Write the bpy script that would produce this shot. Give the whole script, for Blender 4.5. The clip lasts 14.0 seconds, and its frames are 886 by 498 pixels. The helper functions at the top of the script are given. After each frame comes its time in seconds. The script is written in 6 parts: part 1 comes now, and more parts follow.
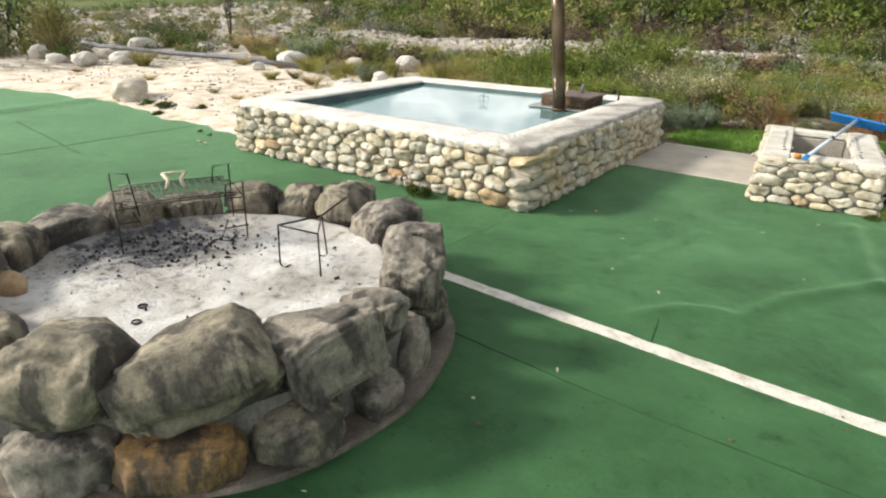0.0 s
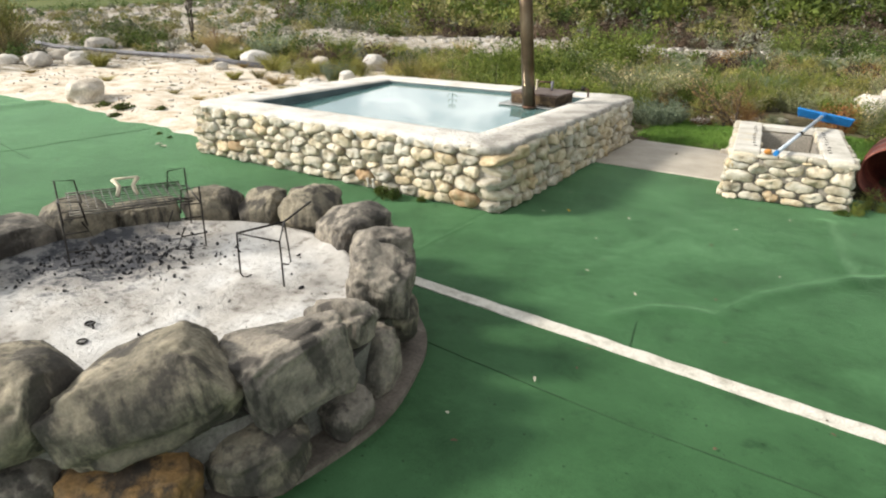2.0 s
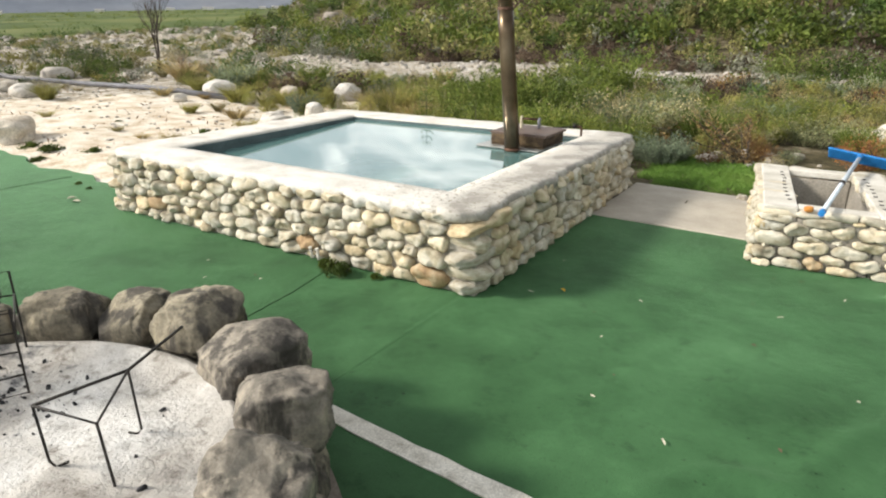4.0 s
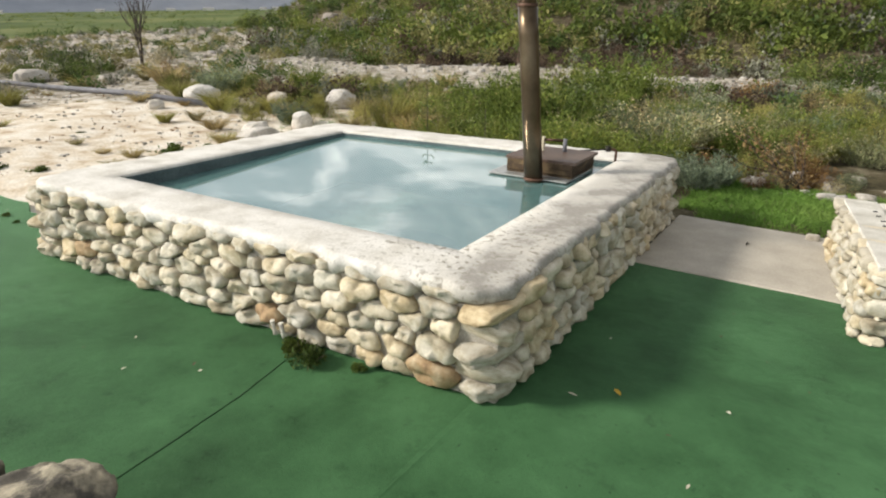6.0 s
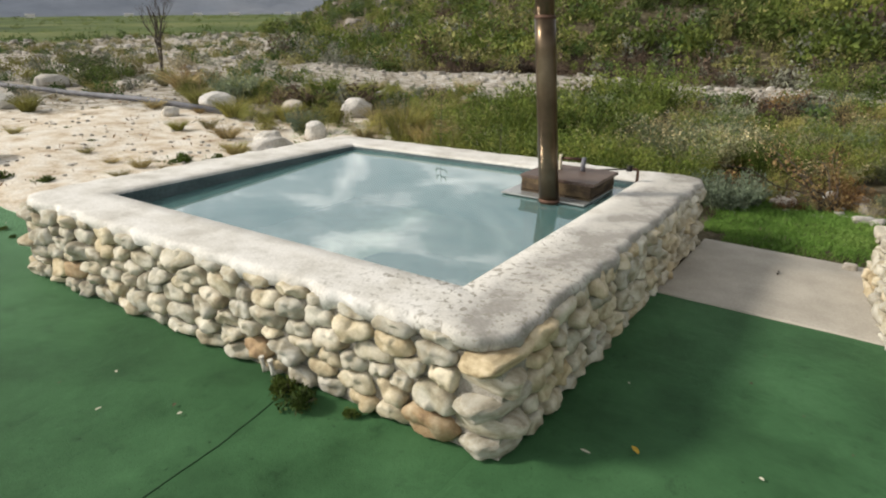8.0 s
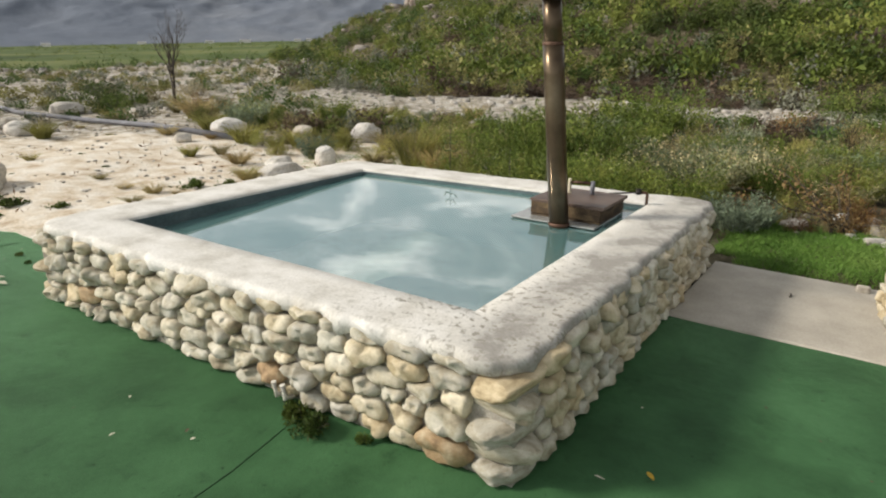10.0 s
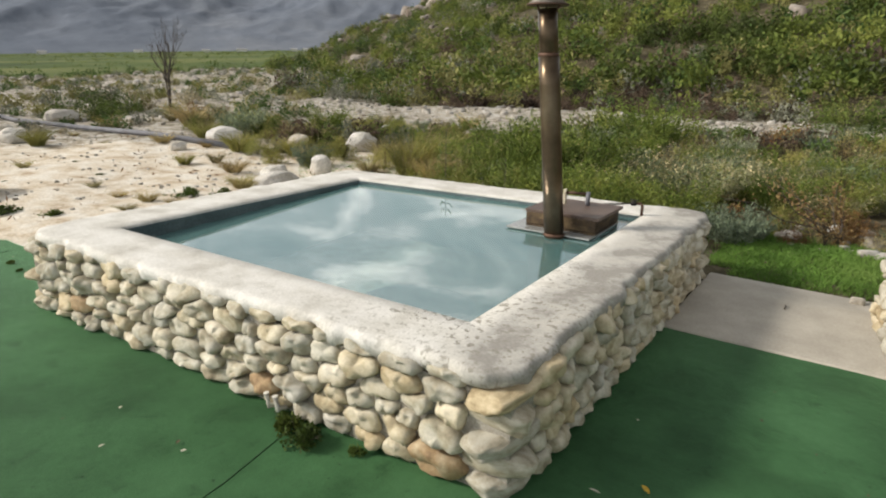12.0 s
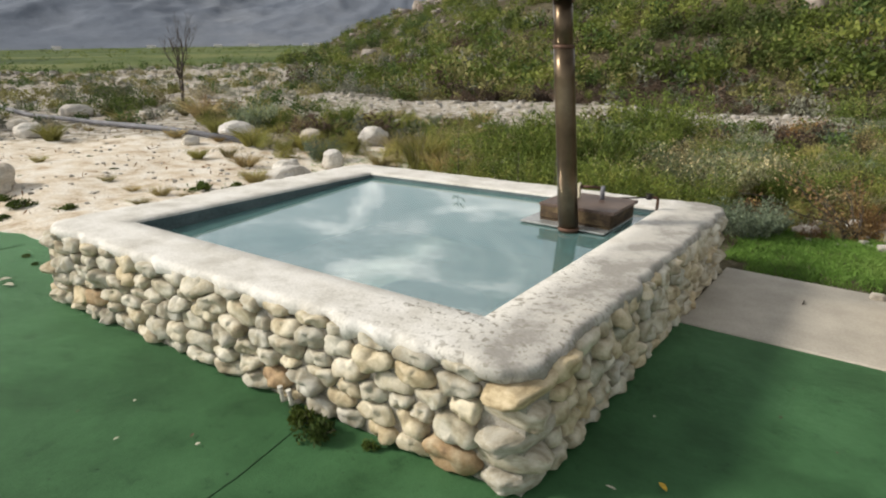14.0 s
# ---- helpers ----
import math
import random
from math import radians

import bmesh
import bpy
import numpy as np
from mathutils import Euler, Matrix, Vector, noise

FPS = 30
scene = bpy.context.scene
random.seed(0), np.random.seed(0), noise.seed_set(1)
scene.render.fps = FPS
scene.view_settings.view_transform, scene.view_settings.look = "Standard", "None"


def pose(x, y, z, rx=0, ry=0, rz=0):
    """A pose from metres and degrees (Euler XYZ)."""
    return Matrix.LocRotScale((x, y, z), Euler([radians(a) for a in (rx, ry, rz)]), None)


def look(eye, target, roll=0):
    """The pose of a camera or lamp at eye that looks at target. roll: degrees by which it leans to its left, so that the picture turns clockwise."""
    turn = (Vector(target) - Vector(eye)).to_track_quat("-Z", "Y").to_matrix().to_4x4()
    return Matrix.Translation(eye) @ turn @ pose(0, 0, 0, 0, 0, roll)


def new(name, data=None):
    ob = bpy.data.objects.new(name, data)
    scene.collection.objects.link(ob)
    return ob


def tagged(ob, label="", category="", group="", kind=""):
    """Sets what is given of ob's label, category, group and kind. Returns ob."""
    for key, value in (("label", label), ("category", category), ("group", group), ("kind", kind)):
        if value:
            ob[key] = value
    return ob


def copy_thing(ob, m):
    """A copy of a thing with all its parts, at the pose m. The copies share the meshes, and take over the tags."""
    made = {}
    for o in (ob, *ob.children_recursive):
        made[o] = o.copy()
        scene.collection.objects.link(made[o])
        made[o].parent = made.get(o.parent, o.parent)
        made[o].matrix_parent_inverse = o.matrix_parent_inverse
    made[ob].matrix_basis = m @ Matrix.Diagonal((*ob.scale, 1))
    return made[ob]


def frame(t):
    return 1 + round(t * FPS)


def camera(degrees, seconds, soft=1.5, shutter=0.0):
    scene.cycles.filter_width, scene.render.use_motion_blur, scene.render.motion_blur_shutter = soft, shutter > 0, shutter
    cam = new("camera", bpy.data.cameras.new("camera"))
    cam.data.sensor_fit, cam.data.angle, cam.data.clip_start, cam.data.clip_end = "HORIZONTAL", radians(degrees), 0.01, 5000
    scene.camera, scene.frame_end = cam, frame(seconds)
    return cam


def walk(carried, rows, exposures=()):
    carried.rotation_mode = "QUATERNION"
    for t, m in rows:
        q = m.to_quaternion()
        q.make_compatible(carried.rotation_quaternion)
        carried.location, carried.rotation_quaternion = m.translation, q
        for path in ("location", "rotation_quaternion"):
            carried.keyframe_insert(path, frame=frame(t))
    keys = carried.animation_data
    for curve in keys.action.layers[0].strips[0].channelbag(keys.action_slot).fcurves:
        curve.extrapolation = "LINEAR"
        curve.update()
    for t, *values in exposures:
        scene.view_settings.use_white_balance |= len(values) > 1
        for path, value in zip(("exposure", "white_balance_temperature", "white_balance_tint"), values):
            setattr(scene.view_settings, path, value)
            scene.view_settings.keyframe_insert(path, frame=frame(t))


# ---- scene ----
cam = camera(69.9, 14.0, 2.1)
PATH = [
    (0, (2.41, -4.44, 1.497), (1.364, -2.903, 0.759), 1.4),
    (0.5, (2.415, -4.433, 1.498), (1.349, -2.906, 0.768), 1.4),
    (1, (2.402, -4.422, 1.491), (1.349, -2.885, 0.764), 1.6),
    (1.5, (2.392, -4.406, 1.49), (1.341, -2.868, 0.761), 1.2),
    (2, (2.341, -4.324, 1.475), (1.37, -2.739, 0.736), 1.3),
    (2.5, (2.305, -4.032, 1.486), (1.344, -2.435, 0.76), 0.3),
    (3, (2.229, -3.786, 1.498), (1.286, -2.164, 0.807), 0.9),
    (5.5, (1.387, -2.573, 1.456), (0.409, -0.961, 0.789), 0.5),
    (6, (1.313, -2.369, 1.466), (0.356, -0.746, 0.795), 1.1),
    (6.5, (1.282, -2.13, 1.485), (0.263, -0.545, 0.814), 1.2),
    (7, (1.231, -2.061, 1.492), (0.228, -0.47, 0.814), 2.4),
    (7.5, (1.215, -2.084, 1.504), (0.203, -0.494, 0.836), 1.9),
    (8, (1.23, -2.101, 1.506), (0.219, -0.506, 0.849), 1.4),
    (10.5, (1.222, -2.12, 1.52), (0.174, -0.517, 0.945), 0.9),
    (11, (1.219, -2.117, 1.52), (0.185, -0.5, 0.954), 1.0),
    (11.5, (1.217, -2.109, 1.517), (0.175, -0.496, 0.958), 1.1),
    (12, (1.218, -2.108, 1.519), (0.179, -0.493, 0.958), 1.3),
    (12.5, (1.213, -2.106, 1.514), (0.173, -0.491, 0.957), 1.4),
    (13, (1.212, -2.106, 1.515), (0.163, -0.496, 0.959), 1.3),
    (13.5, (1.207, -2.098, 1.516), (0.146, -0.499, 0.955), 1.2),
    (14, (1.194, -2.097, 1.507), (0.129, -0.505, 0.93), 1.1),
]
EXPOSURE = [(0.0, 0.39), (1.5, 0.39), (3.0, 0.40), (5.5, 0.20), (6.5, 0.04), (8.0, -0.08), (14.0, -0.08)]
walk(cam, [(t, look(eye, target, roll)) for t, eye, target, roll in PATH], EXPOSURE)

# ---- sky and sun ----
SUN = Vector((-0.80, -0.56, 0.60)).normalized()
world = bpy.data.worlds.new("sky")
scene.world = world
world.use_nodes = True
wn, wl = world.node_tree.nodes, world.node_tree.links
wn.clear()
sky = wn.new("ShaderNodeTexSky")
sky.sky_type = "NISHITA"
sky.sun_disc = False
sky.sun_elevation = math.asin(SUN.z)
sky.sun_rotation = math.atan2(SUN.x, SUN.y)
sky.dust_density = 2.0
gain = wn.new("ShaderNodeVectorMath")
gain.operation = "SCALE"
gain.inputs["Scale"].default_value = 0.10
wl.new(sky.outputs[0], gain.inputs[0])
coord = wn.new("ShaderNodeTexCoord")
stretch = wn.new("ShaderNodeMapping")
stretch.inputs["Scale"].default_value = (1.6, 2.4, 5.0)
stretch.inputs["Location"].default_value = (0.22, 0.10, 0.0)
stretch.inputs["Rotation"].default_value = (0.2, 0.1, 0.5)
wl.new(coord.outputs["Generated"], stretch.inputs[0])
cloud = wn.new("ShaderNodeTexNoise")
cloud.inputs["Scale"].default_value = 2.6
cloud.inputs["Detail"].default_value = 6
cloud.inputs["Roughness"].default_value = 0.55
cloud.inputs["Distortion"].default_value = 0.6
wl.new(stretch.outputs[0], cloud.inputs["Vector"])
tone = wn.new("ShaderNodeValToRGB")
tone.color_ramp.elements[0].position = 0.36
tone.color_ramp.elements[0].color = (0.80, 0.88, 0.95, 1)
tone.color_ramp.elements[1].position = 0.64
tone.color_ramp.elements[1].color = (3.0, 2.93, 2.82, 1)
mid_tone = tone.color_ramp.elements.new(0.5)
mid_tone.color = (1.20, 1.26, 1.30, 1)
wl.new(cloud.outputs["Fac"], tone.inputs[0])
cover = wn.new("ShaderNodeMix")
cover.data_type = "RGBA"
cover.inputs["Factor"].default_value = 0.82
wl.new(gain.outputs[0], cover.inputs["A"])
wl.new(tone.outputs[0], cover.inputs["B"])
back = wn.new("ShaderNodeBackground")
back.inputs["Strength"].default_value = 0.50
# hazy air brightens the sky towards the horizon
height = wn.new("ShaderNodeSeparateXYZ")
wl.new(coord.outputs["Generated"], height.inputs[0])
haze = wn.new("ShaderNodeMapRange")
haze.interpolation_type = "SMOOTHSTEP"
haze.inputs["From Min"].default_value, haze.inputs["From Max"].default_value = 0.0, 0.85
haze.inputs["To Min"].default_value, haze.inputs["To Max"].default_value = 2.1, 0.70
wl.new(height.outputs[2], haze.inputs["Value"])
lift = wn.new("ShaderNodeVectorMath")
lift.operation = "SCALE"
wl.new(cover.outputs["Result"], lift.inputs[0])
wl.new(haze.outputs[0], lift.inputs["Scale"])
# clouds on the sun's side are brighter than those opposite
facing = wn.new("ShaderNodeVectorMath")
facing.operation = "DOT_PRODUCT"
facing.inputs[1].default_value = SUN
wl.new(coord.outputs["Generated"], facing.inputs[0])
side_gain = wn.new("ShaderNodeMapRange")
side_gain.inputs["From Min"].default_value, side_gain.inputs["From Max"].default_value = -0.7, 1.0
side_gain.inputs["To Min"].default_value, side_gain.inputs["To Max"].default_value = 0.45, 1.45
wl.new(facing.outputs["Value"], side_gain.inputs["Value"])
sided = wn.new("ShaderNodeVectorMath")
sided.operation = "SCALE"
wl.new(lift.outputs[0], sided.inputs[0])
wl.new(side_gain.outputs[0], sided.inputs["Scale"])
wl.new(sided.outputs[0], back.inputs[0])
wout = wn.new("ShaderNodeOutputWorld")
wl.new(back.outputs[0], wout.inputs[0])

sun_data = bpy.data.lights.new("sun", "SUN")
sun_data.energy = 4.4
sun_data.angle = radians(9)
sun_data.color = (1.0, 0.93, 0.82)
sun = new("sun", sun_data)
sun.matrix_world = look(SUN * 60, (0, 0, 0))

# ---- materials ----
def node_material(name):
    m = bpy.data.materials.new(name)
    m.use_nodes = True
    nt = m.node_tree
    return m, nt.nodes, nt.links, nt.nodes["Principled BSDF"]


def ramp_node(n, stops):
    r = n.new("ShaderNodeValToRGB")
    while len(r.color_ramp.elements) < len(stops):
        r.color_ramp.elements.new(0.5)
    for e, (p, c) in zip(r.color_ramp.elements, stops):
        e.position, e.color = p, (*c, 1)
    return r


def noise_node(n, l, vec, scale, detail=5, rough=0.55):
    t = n.new("ShaderNodeTexNoise")
    t.inputs["Scale"].default_value, t.inputs["Detail"].default_value, t.inputs["Roughness"].default_value = scale, detail, rough
    l.new(vec, t.inputs["Vector"])
    return t


def mix_node(n, l, fac, a, b, blend="MIX"):
    x = n.new("ShaderNodeMix")
    x.data_type, x.blend_type = "RGBA", blend
    for sock, val in (("Factor", fac), ("A", a), ("B", b)):
        if isinstance(val, (int, float)):
            x.inputs[sock].default_value = val
        elif isinstance(val, tuple):
            x.inputs[sock].default_value = (*val, 1)
        else:
            l.new(val, x.inputs[sock])
    return x.outputs["Result"]


def coords(n, l, world_space=False, shift=True):
    """Object coordinates moved by the object's own random number, or world coordinates."""
    if world_space:
        return n.new("ShaderNodeNewGeometry").outputs["Position"]
    tc = n.new("ShaderNodeTexCoord").outputs["Object"]
    if not shift:
        return tc
    info = n.new("ShaderNodeObjectInfo")
    mul = n.new("ShaderNodeMath")
    mul.operation = "MULTIPLY"
    mul.inputs[1].default_value = 57.0
    l.new(info.outputs["Random"], mul.inputs[0])
    add = n.new("ShaderNodeVectorMath")
    add.operation = "ADD"
    l.new(tc, add.inputs[0])
    l.new(mul.outputs[0], add.inputs[1])
    return add.outputs[0]


def surface(name, stops, scale=6.0, fine=70.0, rough=0.85, bump=0.3, depth=0.01, metal=0.0, world_space=False,
            tints=None, fine_amount=0.35, islands=False, specular=0.3):
    """Two scales of colour variation, relief and roughness variation; tints: ramp by the object's random number."""
    m, n, l, p = node_material(name)
    vec = coords(n, l, world_space)
    big = noise_node(n, l, vec, scale)
    col = ramp_node(n, stops)
    l.new(big.outputs["Fac"], col.inputs[0])
    out = col.outputs[0]
    if tints:
        if islands:
            rnd = n.new("ShaderNodeNewGeometry").outputs["Random Per Island"]
        else:
            rnd = n.new("ShaderNodeObjectInfo").outputs["Random"]
        tr = ramp_node(n, tints)
        tr.color_ramp.interpolation = "LINEAR"
        l.new(rnd, tr.inputs[0])
        out = mix_node(n, l, 1.0, out, tr.outputs[0], "MULTIPLY")
    small = noise_node(n, l, vec, fine, 4, 0.65)
    shade = ramp_node(n, [(0.3, (1 - fine_amount,) * 3), (0.7, (1 + fine_amount * 0.5,) * 3)])
    l.new(small.outputs["Fac"], shade.inputs[0])
    out = mix_node(n, l, 1.0, out, shade.outputs[0], "MULTIPLY")
    l.new(out, p.inputs["Base Color"])
    p.inputs["Metallic"].default_value = metal
    p.inputs["Specular IOR Level"].default_value = specular
    rr = n.new("ShaderNodeMapRange")
    rr.inputs["To Min"].default_value, rr.inputs["To Max"].default_value = max(0.05, rough - 0.12), min(1, rough + 0.1)
    l.new(small.outputs["Fac"], rr.inputs["Value"])
    l.new(rr.outputs[0], p.inputs["Roughness"])
    if bump:
        add = n.new("ShaderNodeMath")
        add.operation = "MULTIPLY_ADD"
        add.inputs[1].default_value = 0.4
        l.new(small.outputs["Fac"], add.inputs[0])
        l.new(big.outputs["Fac"], add.inputs[2])
        b = n.new("ShaderNodeBump")
        b.inputs["Strength"].default_value, b.inputs["Distance"].default_value = bump, depth
        l.new(add.outputs[0], b.inputs["Height"])
        l.new(b.outputs[0], p.inputs["Normal"])
    return m


STONE_TINTS = [(0.0, (1.0, 0.97, 0.90)), (0.16, (0.84, 0.82, 0.77)), (0.32, (1.08, 1.05, 0.98)), (0.48, (0.80, 0.80, 0.79)),
               (0.62, (1.08, 0.99, 0.82)), (0.76, (0.98, 0.96, 0.92)), (0.87, (1.0, 0.86, 0.64)), (0.95, (1.05, 1.02, 0.95)), (1.0, (0.60, 0.58, 0.54))]
STONE_BASE = [(0.30, (0.25, 0.225, 0.175)), (0.46, (0.42, 0.385, 0.31)), (0.66, (0.58, 0.55, 0.48))]
M_RUBBLE = surface("wall_stone", [(0.30, (0.25, 0.215, 0.155)), (0.42, (0.40, 0.365, 0.285)), (0.53, (0.50, 0.475, 0.405)), (0.68, (0.62, 0.60, 0.545))], 11, 70, 0.82, 0.35, 0.006, tints=STONE_TINTS, fine_amount=0.16)
M_RUBBLE_BROWN = surface("brown_wall_stone", [(0.3, (0.20, 0.125, 0.07)), (0.5, (0.36, 0.25, 0.14)), (0.7, (0.50, 0.41, 0.28))], 11, 80, 0.82, 0.35, 0.006, fine_amount=0.2)
M_STONE_JOINED = surface("river_stone_rear", STONE_BASE, 9, 90, 0.8, 0.3, 0.006, tints=STONE_TINTS, islands=True, fine_amount=0.2)
M_MORTAR = surface("mortar", [(0.3, (0.24, 0.215, 0.175)), (0.7, (0.42, 0.39, 0.335))], 9, 120, 0.95, 0.8, 0.015, world_space=True)


def boulder_material(name, stops, soot_level):
    """Weathered rock with soot that ran down it in streaks."""
    m, n, l, p = node_material(name)
    vec = coords(n, l)
    big, mid, fine = noise_node(n, l, vec, 4.0, 5, 0.6), noise_node(n, l, vec, 16, 6, 0.7), noise_node(n, l, vec, 75, 4, 0.7)
    col = ramp_node(n, stops)
    l.new(big.outputs["Fac"], col.inputs[0])
    mott = ramp_node(n, [(0.32, (0.66, 0.65, 0.63)), (0.48, (0.96, 0.96, 0.95)), (0.70, (1.25, 1.22, 1.16))])
    l.new(mid.outputs["Fac"], mott.inputs[0])
    out = mix_node(n, l, 1.0, col.outputs[0], mott.outputs[0], "MULTIPLY")
    stretch_ = n.new("ShaderNodeMapping")
    stretch_.inputs["Scale"].default_value = (8.5, 8.5, 2.2)
    l.new(vec, stretch_.inputs[0])
    run = noise_node(n, l, stretch_.outputs[0], 1.0, 5, 0.65)
    soot = ramp_node(n, [(soot_level, (1, 1, 1)), (soot_level + 0.09, (0, 0, 0))])
    l.new(run.outputs["Fac"], soot.inputs[0])
    cover_ = mix_node(n, l, 0.85, (0.0, 0.0, 0.0), soot.outputs[0])
    out = mix_node(n, l, cover_, out, (0.045, 0.041, 0.037))
    grain = ramp_node(n, [(0.3, (0.75, 0.75, 0.75)), (0.7, (1.15, 1.15, 1.15))])
    l.new(fine.outputs["Fac"], grain.inputs[0])
    out = mix_node(n, l, 1.0, out, grain.outputs[0], "MULTIPLY")
    l.new(out, p.inputs["Base Color"])
    p.inputs["Roughness"].default_value, p.inputs["Specular IOR Level"].default_value = 0.85, 0.25
    b = n.new("ShaderNodeBump")
    b.inputs["Strength"].default_value, b.inputs["Distance"].default_value = 0.45, 0.018
    l.new(mid.outputs["Fac"], b.inputs["Height"])
    b2 = n.new("ShaderNodeBump")
    b2.inputs["Strength"].default_value, b2.inputs["Distance"].default_value = 0.5, 0.003
    l.new(fine.outputs["Fac"], b2.inputs["Height"])
    l.new(b.outputs[0], b2.inputs["Normal"])
    l.new(b2.outputs[0], p.inputs["Normal"])
    return m


M_BOULDER = boulder_material("sooty_boulder", [(0.3, (0.084, 0.077, 0.065)), (0.45, (0.168, 0.150, 0.115)), (0.58, (0.252, 0.224, 0.168)), (0.72, (0.347, 0.311, 0.242))], 0.42)
M_BOULDER_GREY = boulder_material("grey_boulder", [(0.3, (0.089, 0.082, 0.073)), (0.48, (0.185, 0.167, 0.142)), (0.62, (0.280, 0.251, 0.210)), (0.74, (0.380, 0.344, 0.289))], 0.42)
M_BOULDER_BROWN = boulder_material("rusty_boulder", [(0.3, (0.078, 0.060, 0.044)), (0.45, (0.168, 0.114, 0.068)), (0.58, (0.302, 0.181, 0.073)), (0.72, (0.302, 0.240, 0.163))], 0.42)
M_WHITE_ROCK = surface("white_boulder", [(0.3, (0.42, 0.38, 0.32)), (0.5, (0.60, 0.57, 0.52)), (0.7, (0.68, 0.66, 0.62))], 3.0, 40, 0.9, 0.5, 0.02,
                       tints=[(0, (1, 1, 1)), (0.6, (0.92, 0.86, 0.78)), (1, (0.85, 0.85, 0.86))])
M_CONCRETE = surface("grey_concrete", [(0.3, (0.34, 0.31, 0.26)), (0.7, (0.46, 0.42, 0.36))], 3.5, 60, 0.9, 0.25, 0.004, world_space=True, fine_amount=0.14)
M_SKIRT = surface("dirty_concrete", [(0.3, (0.10, 0.085, 0.07)), (0.6, (0.21, 0.18, 0.15)), (0.75, (0.32, 0.26, 0.22))], 7, 70, 0.9, 0.5, 0.01, world_space=True)
M_LINER = surface("pool_paint", [(0.3, (0.055, 0.085, 0.09)), (0.7, (0.11, 0.15, 0.155))], 4, 60, 0.7, 0.2, 0.004, world_space=True)
M_RUST = surface("rusty_steel", [(0.3, (0.05, 0.028, 0.02)), (0.55, (0.11, 0.06, 0.04)), (0.75, (0.19, 0.115, 0.08))], 7, 60, 0.6, 0.3, 0.003, metal=0.4)
M_FLUE = surface("weathered_flue", [(0.3, (0.055, 0.038, 0.024)), (0.52, (0.12, 0.088, 0.056)), (0.75, (0.21, 0.165, 0.115))], 3, 30, 0.33, 0.08, 0.002, metal=0.85, fine_amount=0.12)
M_BLACK = surface("black_iron", [(0.3, (0.012, 0.011, 0.010)), (0.7, (0.04, 0.034, 0.028))], 12, 90, 0.6, 0.2, 0.001, metal=0.3)
M_WOOD = surface("dark_plank", [(0.3, (0.025, 0.016, 0.010)), (0.5, (0.075, 0.048, 0.025)), (0.7, (0.17, 0.12, 0.06))], 7, 60, 0.7, 0.3, 0.003)
M_LIDWOOD = surface("brown_lid", [(0.3, (0.085, 0.055, 0.042)), (0.7, (0.155, 0.11, 0.088))], 5, 60, 0.5, 0.2, 0.002)
M_DRUM = surface("red_drum", [(0.3, (0.05, 0.018, 0.014)), (0.5, (0.13, 0.035, 0.025)), (0.7, (0.22, 0.075, 0.05))], 4, 50, 0.5, 0.25, 0.003, metal=0.2)
M_BLUE = surface("blue_plastic", [(0.3, (0.015, 0.15, 0.42)), (0.7, (0.03, 0.22, 0.55))], 6, 60, 0.45, 0.05, 0.001)
M_POLE = surface("painted_pole", [(0.3, (0.45, 0.52, 0.60)), (0.7, (0.62, 0.68, 0.74))], 6, 60, 0.4, 0.05, 0.001)
M_LINE = surface("white_paint", [(0.3, (0.42, 0.39, 0.33)), (0.5, (0.62, 0.59, 0.52)), (0.7, (0.70, 0.67, 0.60))], 14, 120, 0.9, 0.3, 0.002, world_space=True)
M_PIPE = surface("grey_pipe", [(0.3, (0.11, 0.11, 0.125)), (0.7, (0.20, 0.20, 0.22))], 3, 40, 0.7, 0.1, 0.002)
M_CHAR = surface("charcoal", [(0.3, (0.01, 0.01, 0.011)), (0.7, (0.06, 0.06, 0.065))], 30, 150, 0.9, 0.4, 0.003)
M_BARK = surface("burnt_bark", [(0.3, (0.025, 0.02, 0.017)), (0.7, (0.10, 0.08, 0.065))], 12, 70, 0.95, 0.4, 0.004)
M_CREAM = surface("cream_plastic", [(0.3, (0.55, 0.48, 0.34)), (0.7, (0.68, 0.62, 0.48))], 12, 70, 0.6, 0.1, 0.001)


